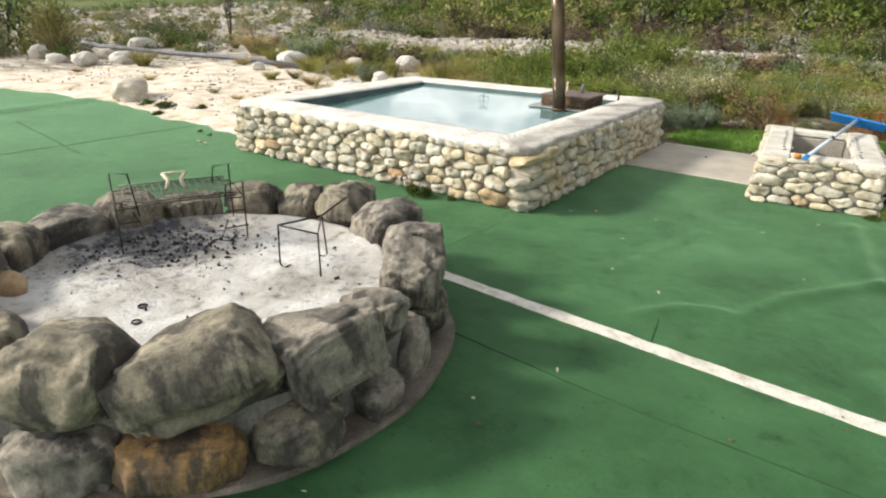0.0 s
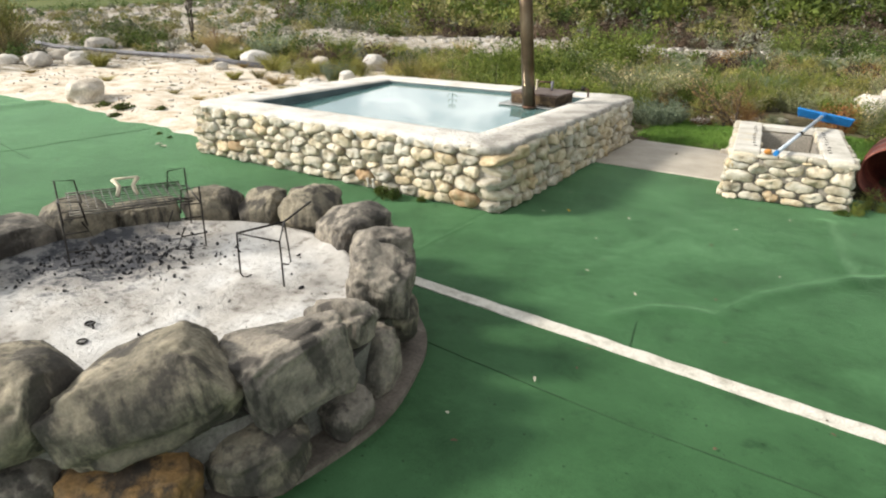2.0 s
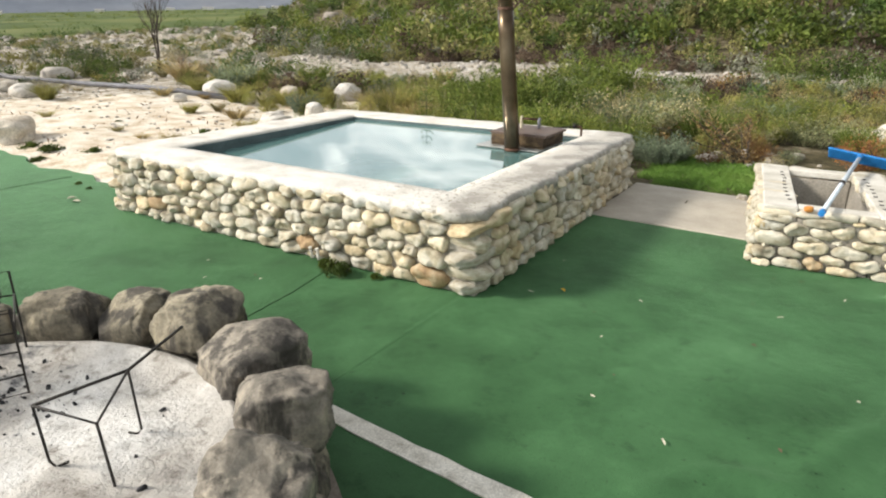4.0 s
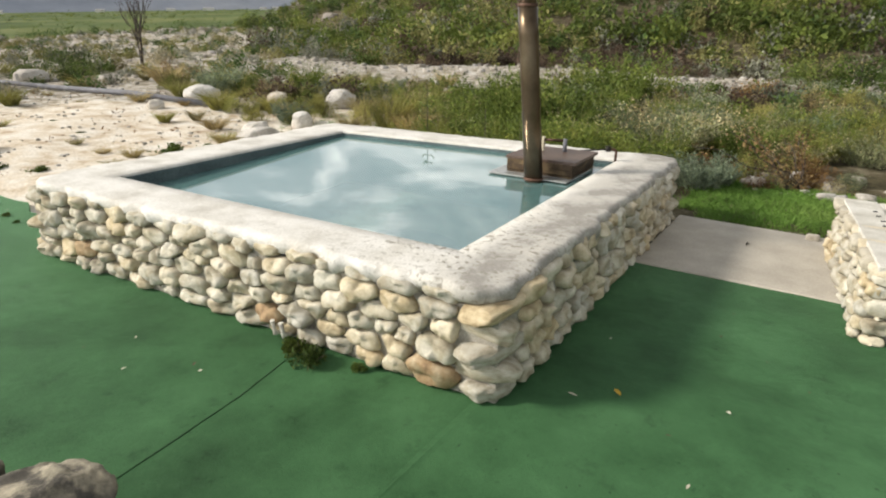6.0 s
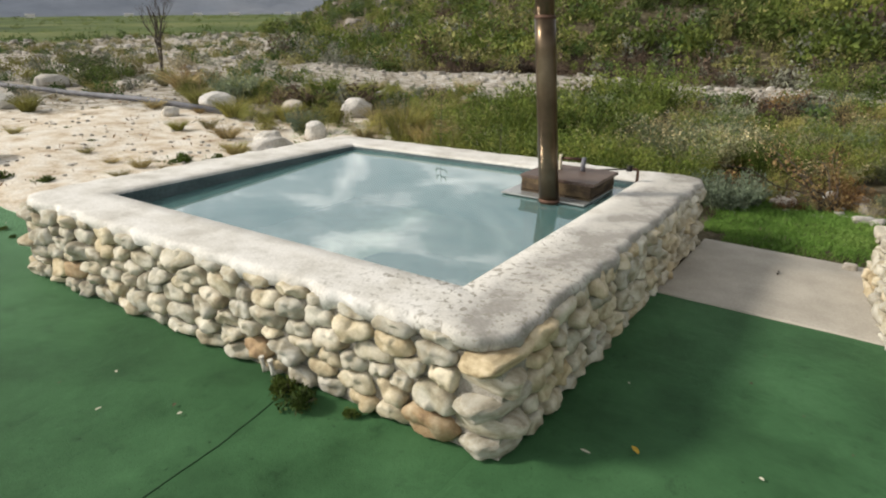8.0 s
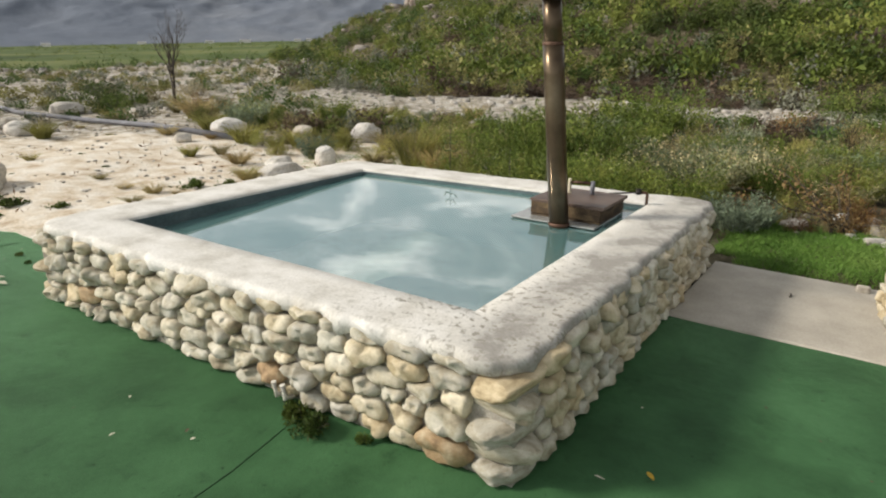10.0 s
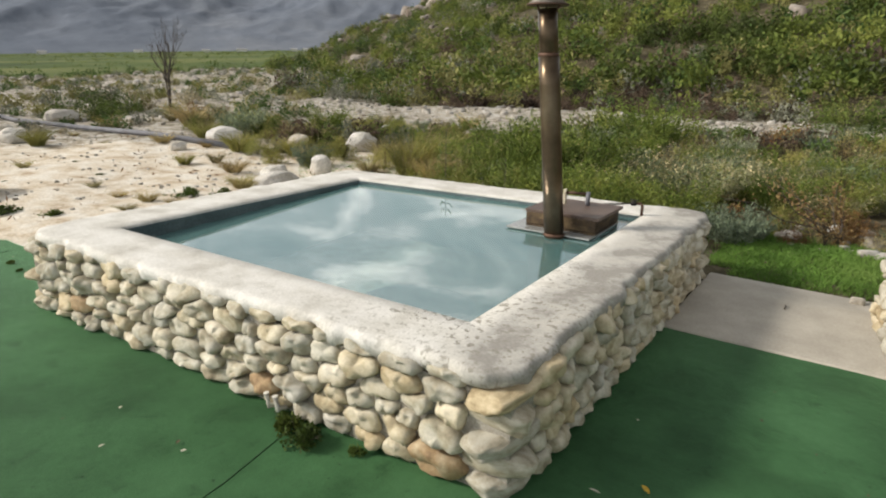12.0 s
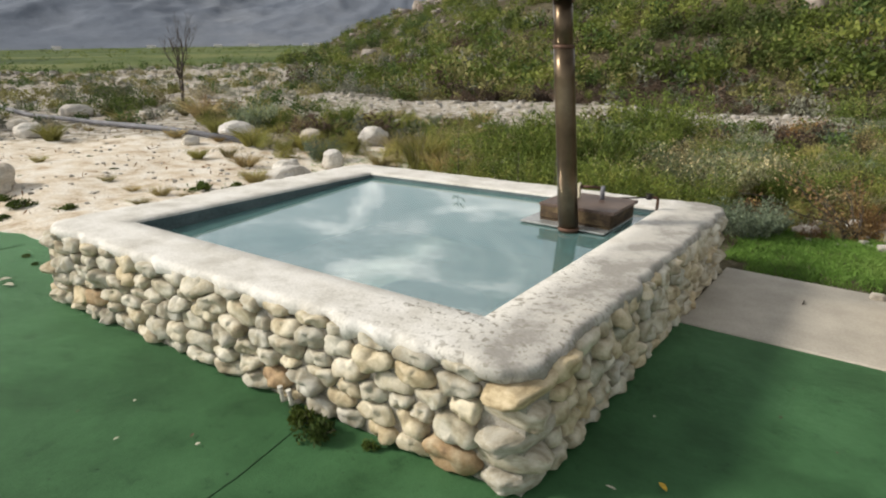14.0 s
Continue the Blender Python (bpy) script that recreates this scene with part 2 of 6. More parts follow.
def leaf_material(name, dark, mid, light, scale=0.9, own_tint=True):
    """Leaves: varied plant by plant, over the ground and leaf by leaf."""
    m, n, l, p = node_material(name)
    pos = n.new("ShaderNodeNewGeometry")
    big = noise_node(n, l, pos.outputs["Position"], scale, 3)
    col = ramp_node(n, [(0.32, dark), (0.5, mid), (0.68, light)])
    l.new(big.outputs["Fac"], col.inputs[0])
    low, high = (0.5, 1.4) if own_tint else (0.72, 1.2)
    shade = ramp_node(n, [(0.0, (low,) * 3), (0.6, (1.0, 1.0, 0.96)), (1.0, (high, high, high * 0.88))])
    l.new(pos.outputs["Random Per Island"], shade.inputs[0])
    out = mix_node(n, l, 1.0, col.outputs[0], shade.outputs[0], "MULTIPLY")
    if own_tint:
        tint = ramp_node(n, [(0.0, (0.62, 0.68, 0.60)), (0.2, (1.10, 1.04, 0.80)), (0.4, (0.78, 0.86, 0.72)), (0.6, (1.32, 1.22, 1.0)), (0.8, (0.95, 1.02, 0.75)), (1.0, (1.30, 1.12, 0.86))])
        l.new(n.new("ShaderNodeObjectInfo").outputs["Random"], tint.inputs[0])
        out = mix_node(n, l, 1.0, out, tint.outputs[0], "MULTIPLY")
    l.new(out, p.inputs["Base Color"])
    p.inputs["Roughness"].default_value = 0.75
    p.inputs["Specular IOR Level"].default_value = 0.2
    thin = n.new("ShaderNodeBsdfTranslucent")
    l.new(out, thin.inputs[0])
    mx = n.new("ShaderNodeMixShader")
    mx.inputs[0].default_value = 0.2
    l.new(p.outputs[0], mx.inputs[1])
    l.new(thin.outputs[0], mx.inputs[2])
    l.new(mx.outputs[0], n["Material Output"].inputs[0])
    return m


L_GREEN = leaf_material("green_leaves", (0.083, 0.107, 0.029), (0.165, 0.194, 0.053), (0.269, 0.275, 0.097))
L_DEEP = leaf_material("deep_green_leaves", (0.037, 0.060, 0.018), (0.072, 0.107, 0.029), (0.127, 0.159, 0.049))
L_SAGE = leaf_material("sage_leaves", (0.125, 0.134, 0.088), (0.207, 0.217, 0.150), (0.321, 0.332, 0.244))
L_DRY = leaf_material("dry_leaves", (0.20, 0.16, 0.095), (0.34, 0.285, 0.18), (0.48, 0.415, 0.28))
L_RUST = leaf_material("russet_leaves", (0.117, 0.063, 0.037), (0.217, 0.112, 0.059), (0.307, 0.181, 0.099))
L_OLIVE = leaf_material("olive_leaves", (0.146, 0.146, 0.052), (0.249, 0.244, 0.088), (0.372, 0.353, 0.155))
L_GRASS = leaf_material("lawn_blades", (0.075, 0.150, 0.028), (0.130, 0.240, 0.045), (0.200, 0.310, 0.075), 0.9, False)
L_FLOWER = leaf_material("pale_flowers", (0.271, 0.271, 0.199), (0.361, 0.353, 0.271), (0.470, 0.451, 0.361))
L_FRESH = leaf_material("fresh_green_leaves", (0.067, 0.099, 0.022), (0.134, 0.177, 0.041), (0.228, 0.259, 0.081), 1.6)
L_SILVER = leaf_material("silver_leaves", (0.117, 0.144, 0.117), (0.189, 0.226, 0.189), (0.279, 0.316, 0.271), 2.0)
L_TAN = leaf_material("tan_flower_heads", (0.311, 0.249, 0.165), (0.497, 0.414, 0.290), (0.643, 0.580, 0.456), 3.0)
L_HILL = leaf_material("hill_leaves", (0.038, 0.053, 0.017), (0.110, 0.145, 0.028), (0.248, 0.271, 0.067), 0.16, False)


# ---- mesh helpers ----
def part(name, bm, material, parent=None, label=""):
    me = bpy.data.meshes.new(name)
    bm.to_mesh(me)
    bm.free()
    return part_mesh(name, me, material, parent, label)


def part_mesh(name, me, material, parent=None, label=""):
    if material and not me.materials:
        me.materials.append(material)
    ob = new(name, me)
    if parent:
        ob.parent = parent
    if label:
        ob["label"] = label
    return ob


def thing(name, label, category, at=(0, 0, 0), group="", kind=""):
    ob = new(name)
    ob.location = at
    ob.empty_display_size = 0.1
    return tagged(ob, label, category, group, kind)


def raw_mesh(name, verts, faces, smooth=False):
    """A mesh from numpy arrays; all faces have the same number of corners."""
    verts, faces = np.asarray(verts, np.float32), np.asarray(faces, np.int32)
    me = bpy.data.meshes.new(name)
    me.vertices.add(len(verts))
    me.vertices.foreach_set("co", verts.ravel())
    k = faces.shape[1]
    me.loops.add(faces.size)
    me.loops.foreach_set("vertex_index", faces.ravel())
    me.polygons.add(len(faces))
    me.polygons.foreach_set("loop_start", np.arange(0, faces.size, k, dtype=np.int32))
    me.polygons.foreach_set("use_smooth", np.full(len(faces), smooth))
    me.update(calc_edges=True)
    return me


def smooth(bm):
    for f in bm.faces:
        f.smooth = True
    return bm


def box_bm(size, at=(0, 0, 0), bevel=0.0, m=None, segments=2):
    bm = bmesh.new()
    bmesh.ops.create_cube(bm, size=1.0, matrix=Matrix.Translation(at) @ Matrix.Diagonal((*size, 1)))
    if bevel:
        bmesh.ops.bevel(bm, geom=list(bm.edges), offset=bevel, segments=segments, affect="EDGES", profile=0.5)
    if m:
        bm.transform(m)
    return bm


def tube_bm(points, radius, sides=8, closed_ends=True, taper=None):
    """A round bar along a polyline."""
    bm = bmesh.new()
    rings = []
    pts = [Vector(p) for p in points]
    for i, p in enumerate(pts):
        d = (pts[min(i + 1, len(pts) - 1)] - pts[max(i - 1, 0)]).normalized()
        side = d.cross(Vector((0, 0, 1)) if abs(d.z) < 0.9 else Vector((1, 0, 0))).normalized()
        up = side.cross(d)
        r = radius if taper is None else radius + (taper - radius) * i / (len(pts) - 1)
        rings.append([bm.verts.new(p + (side * math.cos(a) + up * math.sin(a)) * r) for a in (2 * math.pi * k / sides for k in range(sides))])
    for a, b in zip(rings, rings[1:]):
        for k in range(sides):
            bm.faces.new((a[k], a[(k + 1) % sides], b[(k + 1) % sides], b[k])).smooth = True
    if closed_ends:
        bm.faces.new(rings[0][::-1])
        bm.faces.new(rings[-1])
    bmesh.ops.recalc_face_normals(bm, faces=bm.faces)
    return bm


def cone_bm(r1, r2, depth, at, sides=32, caps=True):
    bm = bmesh.new()
    bmesh.ops.create_cone(bm, cap_ends=caps, segments=sides, radius1=r1, radius2=r2, depth=depth, matrix=Matrix.Translation(at))
    for f in bm.faces:
        f.smooth = len(f.verts) == 4
    return bm


def stone_bm(seed, half, square=0.75, rough=0.12, subdivisions=3, scale=1.1, facets=6):
    """A worn stone: a rounded block with lumps, half extents given."""
    bm = bmesh.new()
    bmesh.ops.create_icosphere(bm, subdivisions=subdivisions, radius=1.0)
    off = Vector((seed * 3.17, seed * 1.31, seed * 2.73))
    chop = random.Random(seed)
    cuts = [(Vector((chop.gauss(0, 1), chop.gauss(0, 1), chop.gauss(0, 1))).normalized(), chop.uniform(0.78, 1.05)) for _ in range(facets)]
    for v in bm.verts:
        p = v.co.copy()
        q = Vector([math.copysign(abs(c) ** square, c) for c in p])
        lump = noise.fractal((p * scale + off), 0.9, 2.0, 3)
        chip = noise.noise(p * scale * 2.6 + off * 1.7)
        q *= 1 + rough * lump + rough * 0.35 * chip
        if subdivisions > 4:
            q *= 1 + 0.035 * noise.fractal(p * 5.0 + off, 0.7, 2.1, 4) - 0.03 * max(0.0, 0.12 - abs(noise.noise(p * 2.3 + off))) / 0.12
        for nrm, dist in cuts:
            over = q.dot(nrm) - dist
            if over > 0:
                q -= nrm * over * 0.8
        v.co = Vector((q.x * half[0], q.y * half[1], q.z * half[2]))
    return smooth(bm)


def stone_mesh(name, *a, **k):
    me = bpy.data.meshes.new(name)
    bm = stone_bm(*a, **k)
    bm.to_mesh(me)
    bm.free()
    return me

# ---- ground ----
EYE = Vector((1.2, -2.1, 0))          # middle of the viewing place, for the hill's outline
AHEAD = math.atan2(0.84, -0.541)


def smoothstep(a, b, x):
    t = np.clip((np.asarray(x, float) - a) / (b - a), 0, 1)
    return t * t * (3 - 2 * t)


def waves(x, y, f, seed):
    """Cheap smooth bumps between -1 and 1."""
    s = seed * 1.7
    return (np.sin(x * f + 1.3 * np.sin(y * f * 0.7 + s)) + np.sin(y * f * 1.1 + 1.7 * np.sin(x * f * 0.6 + s * 2)) + np.sin((x + y) * f * 1.9 + s)) / 3


def bearing(x, y):
    """Degrees to the right of the long view, and metres from the viewing place."""
    dx, dy = np.asarray(x, float) - EYE.x, np.asarray(y, float) - EYE.y
    a = AHEAD - np.arctan2(dy, dx)
    a = (a + np.pi) % (2 * np.pi) - np.pi
    return np.degrees(a), np.hypot(dx, dy)


def hill_height(x, y):
    az, r = bearing(x, y)
    rise = np.interp(az, [-180, -90, -16, -12.5, -7.3, -4.3, 0.3, 15, 35, 80, 120, 180], [0, 0, 0, 0.5, 2.7, 4.0, 6.0, 10.5, 13, 12, 4, 0])
    foot = np.interp(az, [-16, -8, 0, 10, 60], [75, 45, 30, 25, 24])
    ridge = np.interp(az, [-16, -8, 0, 20, 60], [150, 135, 125, 115, 110])
    top = ridge * np.tan(np.radians(rise)) + 1.5 * smoothstep(0, 2, rise)
    t = np.clip((r - foot) / (ridge - foot), 0, 1.6)
    z = top * np.where(t < 1, t ** 1.05, 1 - 0.25 * (t - 1))
    z = z * (1 + 0.05 * waves(x, y, 0.12, 3) * smoothstep(0.05, 0.4, t)) + 0.25 * waves(x, y, 0.5, 5) * smoothstep(0.0, 0.2, t) * (rise > 0)
    return z * smoothstep(1500, 500, r)


def mat_edge(x):
    """How far back the green surface reaches."""
    x = np.asarray(x, float)
    left = np.interp(x, [-14, -9.35, -8.6, -7.2, -6.3, -5.3, -4.1, -2.9], [-1.3, -0.07, 0.18, 0.37, 0.44, 0.2, 0.2, 0.05]) + 0.05 * np.sin(x * 5.3) + 0.03 * np.sin(x * 13)
    right = np.where(x > 1.5, 1.75 + 0.03 * np.sin(x * 9), 1.69)
    return np.where(x < -2.8, left, np.where(x < 0.3, 0.3, right))


def ground_z(x, y):
    x, y = np.asarray(x, float), np.asarray(y, float)
    az, r = bearing(x, y)
    near = smoothstep(0.0, 0.6, y - mat_edge(x)) + smoothstep(13, 14.5, -x) * (y < 0) + smoothstep(7, 9, x) + smoothstep(9, 11, -y)
    near = np.clip(near, 0, 1)
    near = near * (1 - smoothstep(0.1, 0.35, x) * smoothstep(1.85, 1.6, x) * smoothstep(3.15, 2.95, y))
    z = -0.035 + near * (0.045 + 0.035 * waves(x, y, 1.3, 1) + 0.012 * waves(x, y, 5.1, 2))
    yard = np.maximum(np.maximum(-x - 3, y - 3), 0)
    off = np.where((x < -2.9) & (x > -13.9) & (y > -9.5), smoothstep(0.0, 1.2, y - mat_edge(x)), 1.0)
    z = z + off * (0.03 * smoothstep(1, 5, yard) + 0.06 * waves(x, y, 0.55, 4) * smoothstep(2, 8, yard))
    z = z + off * 0.22 * waves(x, y, 0.22, 9) * smoothstep(12, 24, r)
    valley = smoothstep(-5, -13, az)
    z = z + valley * (0.047 * y * smoothstep(10, 60, r) - np.interp(r, [0, 30, 100, 2600, 4800], [0, 0, 3.4, 47, 70])) + 0.5 * waves(x, y, 0.13, 6) * smoothstep(25, 50, r) * smoothstep(500, 120, r)
    return z + hill_height(x, y)


def zone(x, y):
    """Shares of sand, field and scrub soil."""
    az, r = bearing(x, y)
    x, y = np.asarray(x, float), np.asarray(y, float)
    sand = smoothstep(-1.0, -2.6, x + 0.25 * (y - 3)) * smoothstep(16, 9, r) * smoothstep(9.5, 4.0, y + 0.25 * x + 1.5)
    gravel = smoothstep(13.5, 16, r) * smoothstep(27, 20, r) * smoothstep(-14, -4, az) + smoothstep(9, 14, r) * smoothstep(62, 40, r) * smoothstep(-4, -13, az)
    gravel = np.clip(gravel, 0, 1)
    field = smoothstep(60, 90, r) * smoothstep(-9, -14, az)
    return sand, np.clip(gravel, 0, 1), field


def ground_material():
    m, n, l, p = node_material("ground")
    pos = n.new("ShaderNodeNewGeometry").outputs["Position"]

    def share(name):
        a = n.new("ShaderNodeAttribute")
        a.attribute_name = name
        return a.outputs["Fac"]
    big, mid, fine = noise_node(n, l, pos, 0.8, 5), noise_node(n, l, pos, 3.2, 6, 0.65), noise_node(n, l, pos, 34, 4, 0.65)
    sand = ramp_node(n, [(0.32, (0.40, 0.31, 0.22)), (0.45, (0.58, 0.50, 0.39)), (0.60, (0.68, 0.635, 0.56))])
    l.new(mid.outputs["Fac"], sand.inputs[0])
    soil = ramp_node(n, [(0.34, (0.04, 0.036, 0.02)), (0.52, (0.085, 0.073, 0.042)), (0.72, (0.24, 0.205, 0.15))])
    l.new(mid.outputs["Fac"], soil.inputs[0])
    stones = ramp_node(n, [(0.36, (0.15, 0.125, 0.08)), (0.48, (0.32, 0.285, 0.23)), (0.62, (0.52, 0.495, 0.45))])
    l.new(mid.outputs["Fac"], stones.inputs[0])
    fields = ramp_node(n, [(0.35, (0.04, 0.062, 0.02)), (0.5, (0.075, 0.105, 0.03)), (0.62, (0.13, 0.145, 0.05))])
    far = noise_node(n, l, pos, 0.012, 4)
    l.new(far.outputs["Fac"], fields.inputs[0])

    def edge(fac):
        e = n.new("ShaderNodeMath")
        e.operation = "ADD"
        l.new(share(fac), e.inputs[0])
        s = n.new("ShaderNodeMath")
        s.operation = "MULTIPLY_ADD"
        s.inputs[1].default_value, s.inputs[2].default_value = 1.2, -0.6
        l.new(big.outputs["Fac"], s.inputs[0])
        l.new(s.outputs[0], e.inputs[1])
        r = n.new("ShaderNodeMapRange")
        r.interpolation_type = "SMOOTHSTEP"
        r.inputs["From Min"].default_value, r.inputs["From Max"].default_value = 0.35, 0.62
        l.new(e.outputs[0], r.inputs["Value"])
        return r.outputs[0]
    out = mix_node(n, l, edge("gravel"), soil.outputs[0], stones.outputs[0])
    out = mix_node(n, l, edge("sand"), out, sand.outputs[0])
    out = mix_node(n, l, share("field"), out, fields.outputs[0])
    grit = ramp_node(n, [(0.3, (0.72, 0.70, 0.68)), (0.6, (1.05, 1.05, 1.05))])
    l.new(fine.outputs["Fac"], grit.inputs[0])
    out = mix_node(n, l, 1.0, out, grit.outputs[0], "MULTIPLY")
    l.new(out, p.inputs["Base Color"])
    p.inputs["Roughness"].default_value, p.inputs["Specular IOR Level"].default_value = 0.95, 0.1
    b = n.new("ShaderNodeBump")
    b.inputs["Strength"].default_value, b.inputs["Distance"].default_value = 0.4, 0.02
    h = n.new("ShaderNodeMath")
    h.operation = "MULTIPLY_ADD"
    h.inputs[1].default_value = 0.35
    l.new(fine.outputs["Fac"], h.inputs[0])
    l.new(mid.outputs["Fac"], h.inputs[2])
    l.new(h.outputs[0], b.inputs["Height"])
    l.new(b.outputs[0], p.inputs["Normal"])
    return m


def build_ground():
    sectors = 420
    radii = np.concatenate([[0.0], np.geomspace(0.4, 4800, 230)])
    ang = np.linspace(0, 2 * np.pi, sectors, endpoint=False)
    R, A = np.meshgrid(radii[1:], ang, indexing="ij")
    X, Y = np.cos(A) * R - 1.0, np.sin(A) * R + 1.0
    X, Y = np.append(X.ravel(), -1.0), np.append(Y.ravel(), 1.0)
    Z = ground_z(X, Y)
    idx = np.arange(len(radii[1:]) * sectors).reshape(len(radii) - 1, sectors)
    nx = np.roll(idx, -1, axis=1)
    quads = np.stack([idx[:-1], idx[1:], nx[1:], nx[:-1]], -1).reshape(-1, 4)
    me = raw_mesh("ground", np.stack([X, Y, Z], 1), quads, True)
    sand, gravel, field = zone(X, Y)
    for name, val in (("sand", sand), ("gravel", gravel), ("field", field)):
        me.attributes.new(name, "FLOAT", "POINT").data.foreach_set("value", np.asarray(val, np.float32))
    ob = part_mesh("ground", me, ground_material())
    return tagged(ob, "pale sandy ground with gravel, scrub soil and green fields", "ground", kind="structure")


ground = build_ground()


def mat_material():
    m, n, l, p = node_material("green_rubber")
    pos = n.new("ShaderNodeNewGeometry").outputs["Position"]
    big, mid, fine = noise_node(n, l, pos, 0.9, 4), noise_node(n, l, pos, 5, 6, 0.7), noise_node(n, l, pos, 160, 3, 0.6)
    col = ramp_node(n, [(0.3, (0.026, 0.073, 0.028)), (0.5, (0.037, 0.101, 0.039)), (0.72, (0.054, 0.136, 0.056))])
    l.new(big.outputs["Fac"], col.inputs[0])
    scuff = ramp_node(n, [(0.28, (0.50, 0.54, 0.52)), (0.42, (0.93, 0.94, 0.93)), (0.55, (1, 1, 1)), (0.72, (1.22, 1.18, 1.2))])
    l.new(mid.outputs["Fac"], scuff.inputs[0])
    out = mix_node(n, l, 1.0, col.outputs[0], scuff.outputs[0], "MULTIPLY")
    speck = ramp_node(n, [(0.28, (0.55, 0.55, 0.55)), (0.42, (1, 1, 1)), (0.68, (1, 1, 1)), (0.78, (1.6, 1.5, 1.4))])
    l.new(fine.outputs["Fac"], speck.inputs[0])
    out = mix_node(n, l, 0.7, out, speck.outputs[0], "MULTIPLY")
    grime, spots_ = noise_node(n, l, pos, 1.7, 8, 0.72), noise_node(n, l, pos, 38, 2, 0.5)
    gr = ramp_node(n, [(0.34, (0.62, 0.66, 0.62)), (0.5, (1, 1, 1)), (0.68, (1.18, 1.12, 1.16))])
    l.new(grime.outputs["Fac"], gr.inputs[0])
    out = mix_node(n, l, 0.85, out, gr.outputs[0], "MULTIPLY")
    sp = ramp_node(n, [(0.24, (0.35, 0.38, 0.34)), (0.31, (1, 1, 1)), (0.74, (1, 1, 1)), (0.80, (1.5, 1.4, 1.3))])
    l.new(spots_.outputs["Fac"], sp.inputs[0])
    out = mix_node(n, l, 0.9, out, sp.outputs[0], "MULTIPLY")
    l.new(out, p.inputs["Base Color"])
    p.inputs["Roughness"].default_value, p.inputs["Specular IOR Level"].default_value = 0.75, 0.15
    p.inputs["Sheen Weight"].default_value, p.inputs["Sheen Roughness"].default_value = 0.65, 0.25
    p.inputs["Sheen Tint"].default_value = (0.55, 1.0, 0.55, 1)
    b = n.new("ShaderNodeBump")
    b.inputs["Strength"].default_value, b.inputs["Distance"].default_value = 0.35, 0.004
    l.new(fine.outputs["Fac"], b.inputs["Height"])
    b2 = n.new("ShaderNodeBump")
    b2.inputs["Strength"].default_value, b2.inputs["Distance"].default_value = 0.3, 0.02
    l.new(mid.outputs["Fac"], b2.inputs["Height"])
    l.new(b.outputs[0], b2.inputs["Normal"])
    l.new(b2.outputs[0], p.inputs["Normal"])
    return m


def ridge_bump(X, Y, pts, height, width):
    """A low wrinkle along a polyline."""
    best = np.full(X.shape, 9.0)
    for (ax, ay), (bx, by) in zip(pts, pts[1:]):
        dx, dy = bx - ax, by - ay
        t = np.clip(((X - ax) * dx + (Y - ay) * dy) / (dx * dx + dy * dy), 0, 1)
        best = np.minimum(best, np.hypot(X - ax - t * dx, Y - ay - t * dy))
    return height * np.exp(-(best / width) ** 2)


def build_mat():
    xs = np.concatenate([np.arange(-14, -4, 0.15), np.arange(-4, 4, 0.035), np.arange(4, 9, 0.2)])
    v = 1 - np.concatenate([np.linspace(0, 0.62, 190), np.linspace(0.63, 1, 30)]) ** 1.25
    X = np.repeat(xs[:, None], len(v), 1)
    Y = -10 + (mat_edge(xs)[:, None] + 10) * v[None, :]
    Z = 0.004 * waves(X, Y, 2.1, 1) + 0.002 * waves(X, Y, 6.0, 3)
    Z += ridge_bump(X, Y, [(1.62, -1.45), (1.75, -1.25), (1.90, -1.17), (2.04, -1.18), (2.12, -0.95), (2.22, -0.74), (2.56, -0.30), (2.9, 0.0)], 0.018, 0.05)
    Z += ridge_bump(X, Y, [(2.42, 0.9), (2.45, 0.6), (2.51, 0.14), (2.62, -0.28)], 0.016, 0.05)
    Z += ridge_bump(X, Y, [(1.31, -0.94), (1.42, -0.45), (1.54, 0.05)], 0.006, 0.05)
    Z += ridge_bump(X, Y, [(-7.0, -0.9), (-7.1, 0.3)], 0.03, 0.12)
    nx, ny = X.shape
    idx = np.arange(nx * ny).reshape(nx, ny)
    quads = np.stack([idx[:-1, :-1], idx[:-1, 1:], idx[1:, 1:], idx[1:, :-1]], -1).reshape(-1, 4)[:, ::-1]
    top = np.stack([X.ravel(), Y.ravel(), Z.ravel()], 1)
    rim = idx[:, 0]
    low = top[rim].copy()
    low[:, 2] = -0.06
    skirt = np.stack([rim[:-1], np.arange(nx - 1) + len(top), np.arange(1, nx) + len(top), rim[1:]], -1)
    me = raw_mesh("green_surface", np.concatenate([top, low]), np.concatenate([quads, skirt]), True)
    me.update()
    ob = part_mesh("pavement", me, mat_material())
    return tagged(ob, "worn green rubber matting with wrinkles and scuffs", "pavement", kind="structure")


pavement = build_mat()


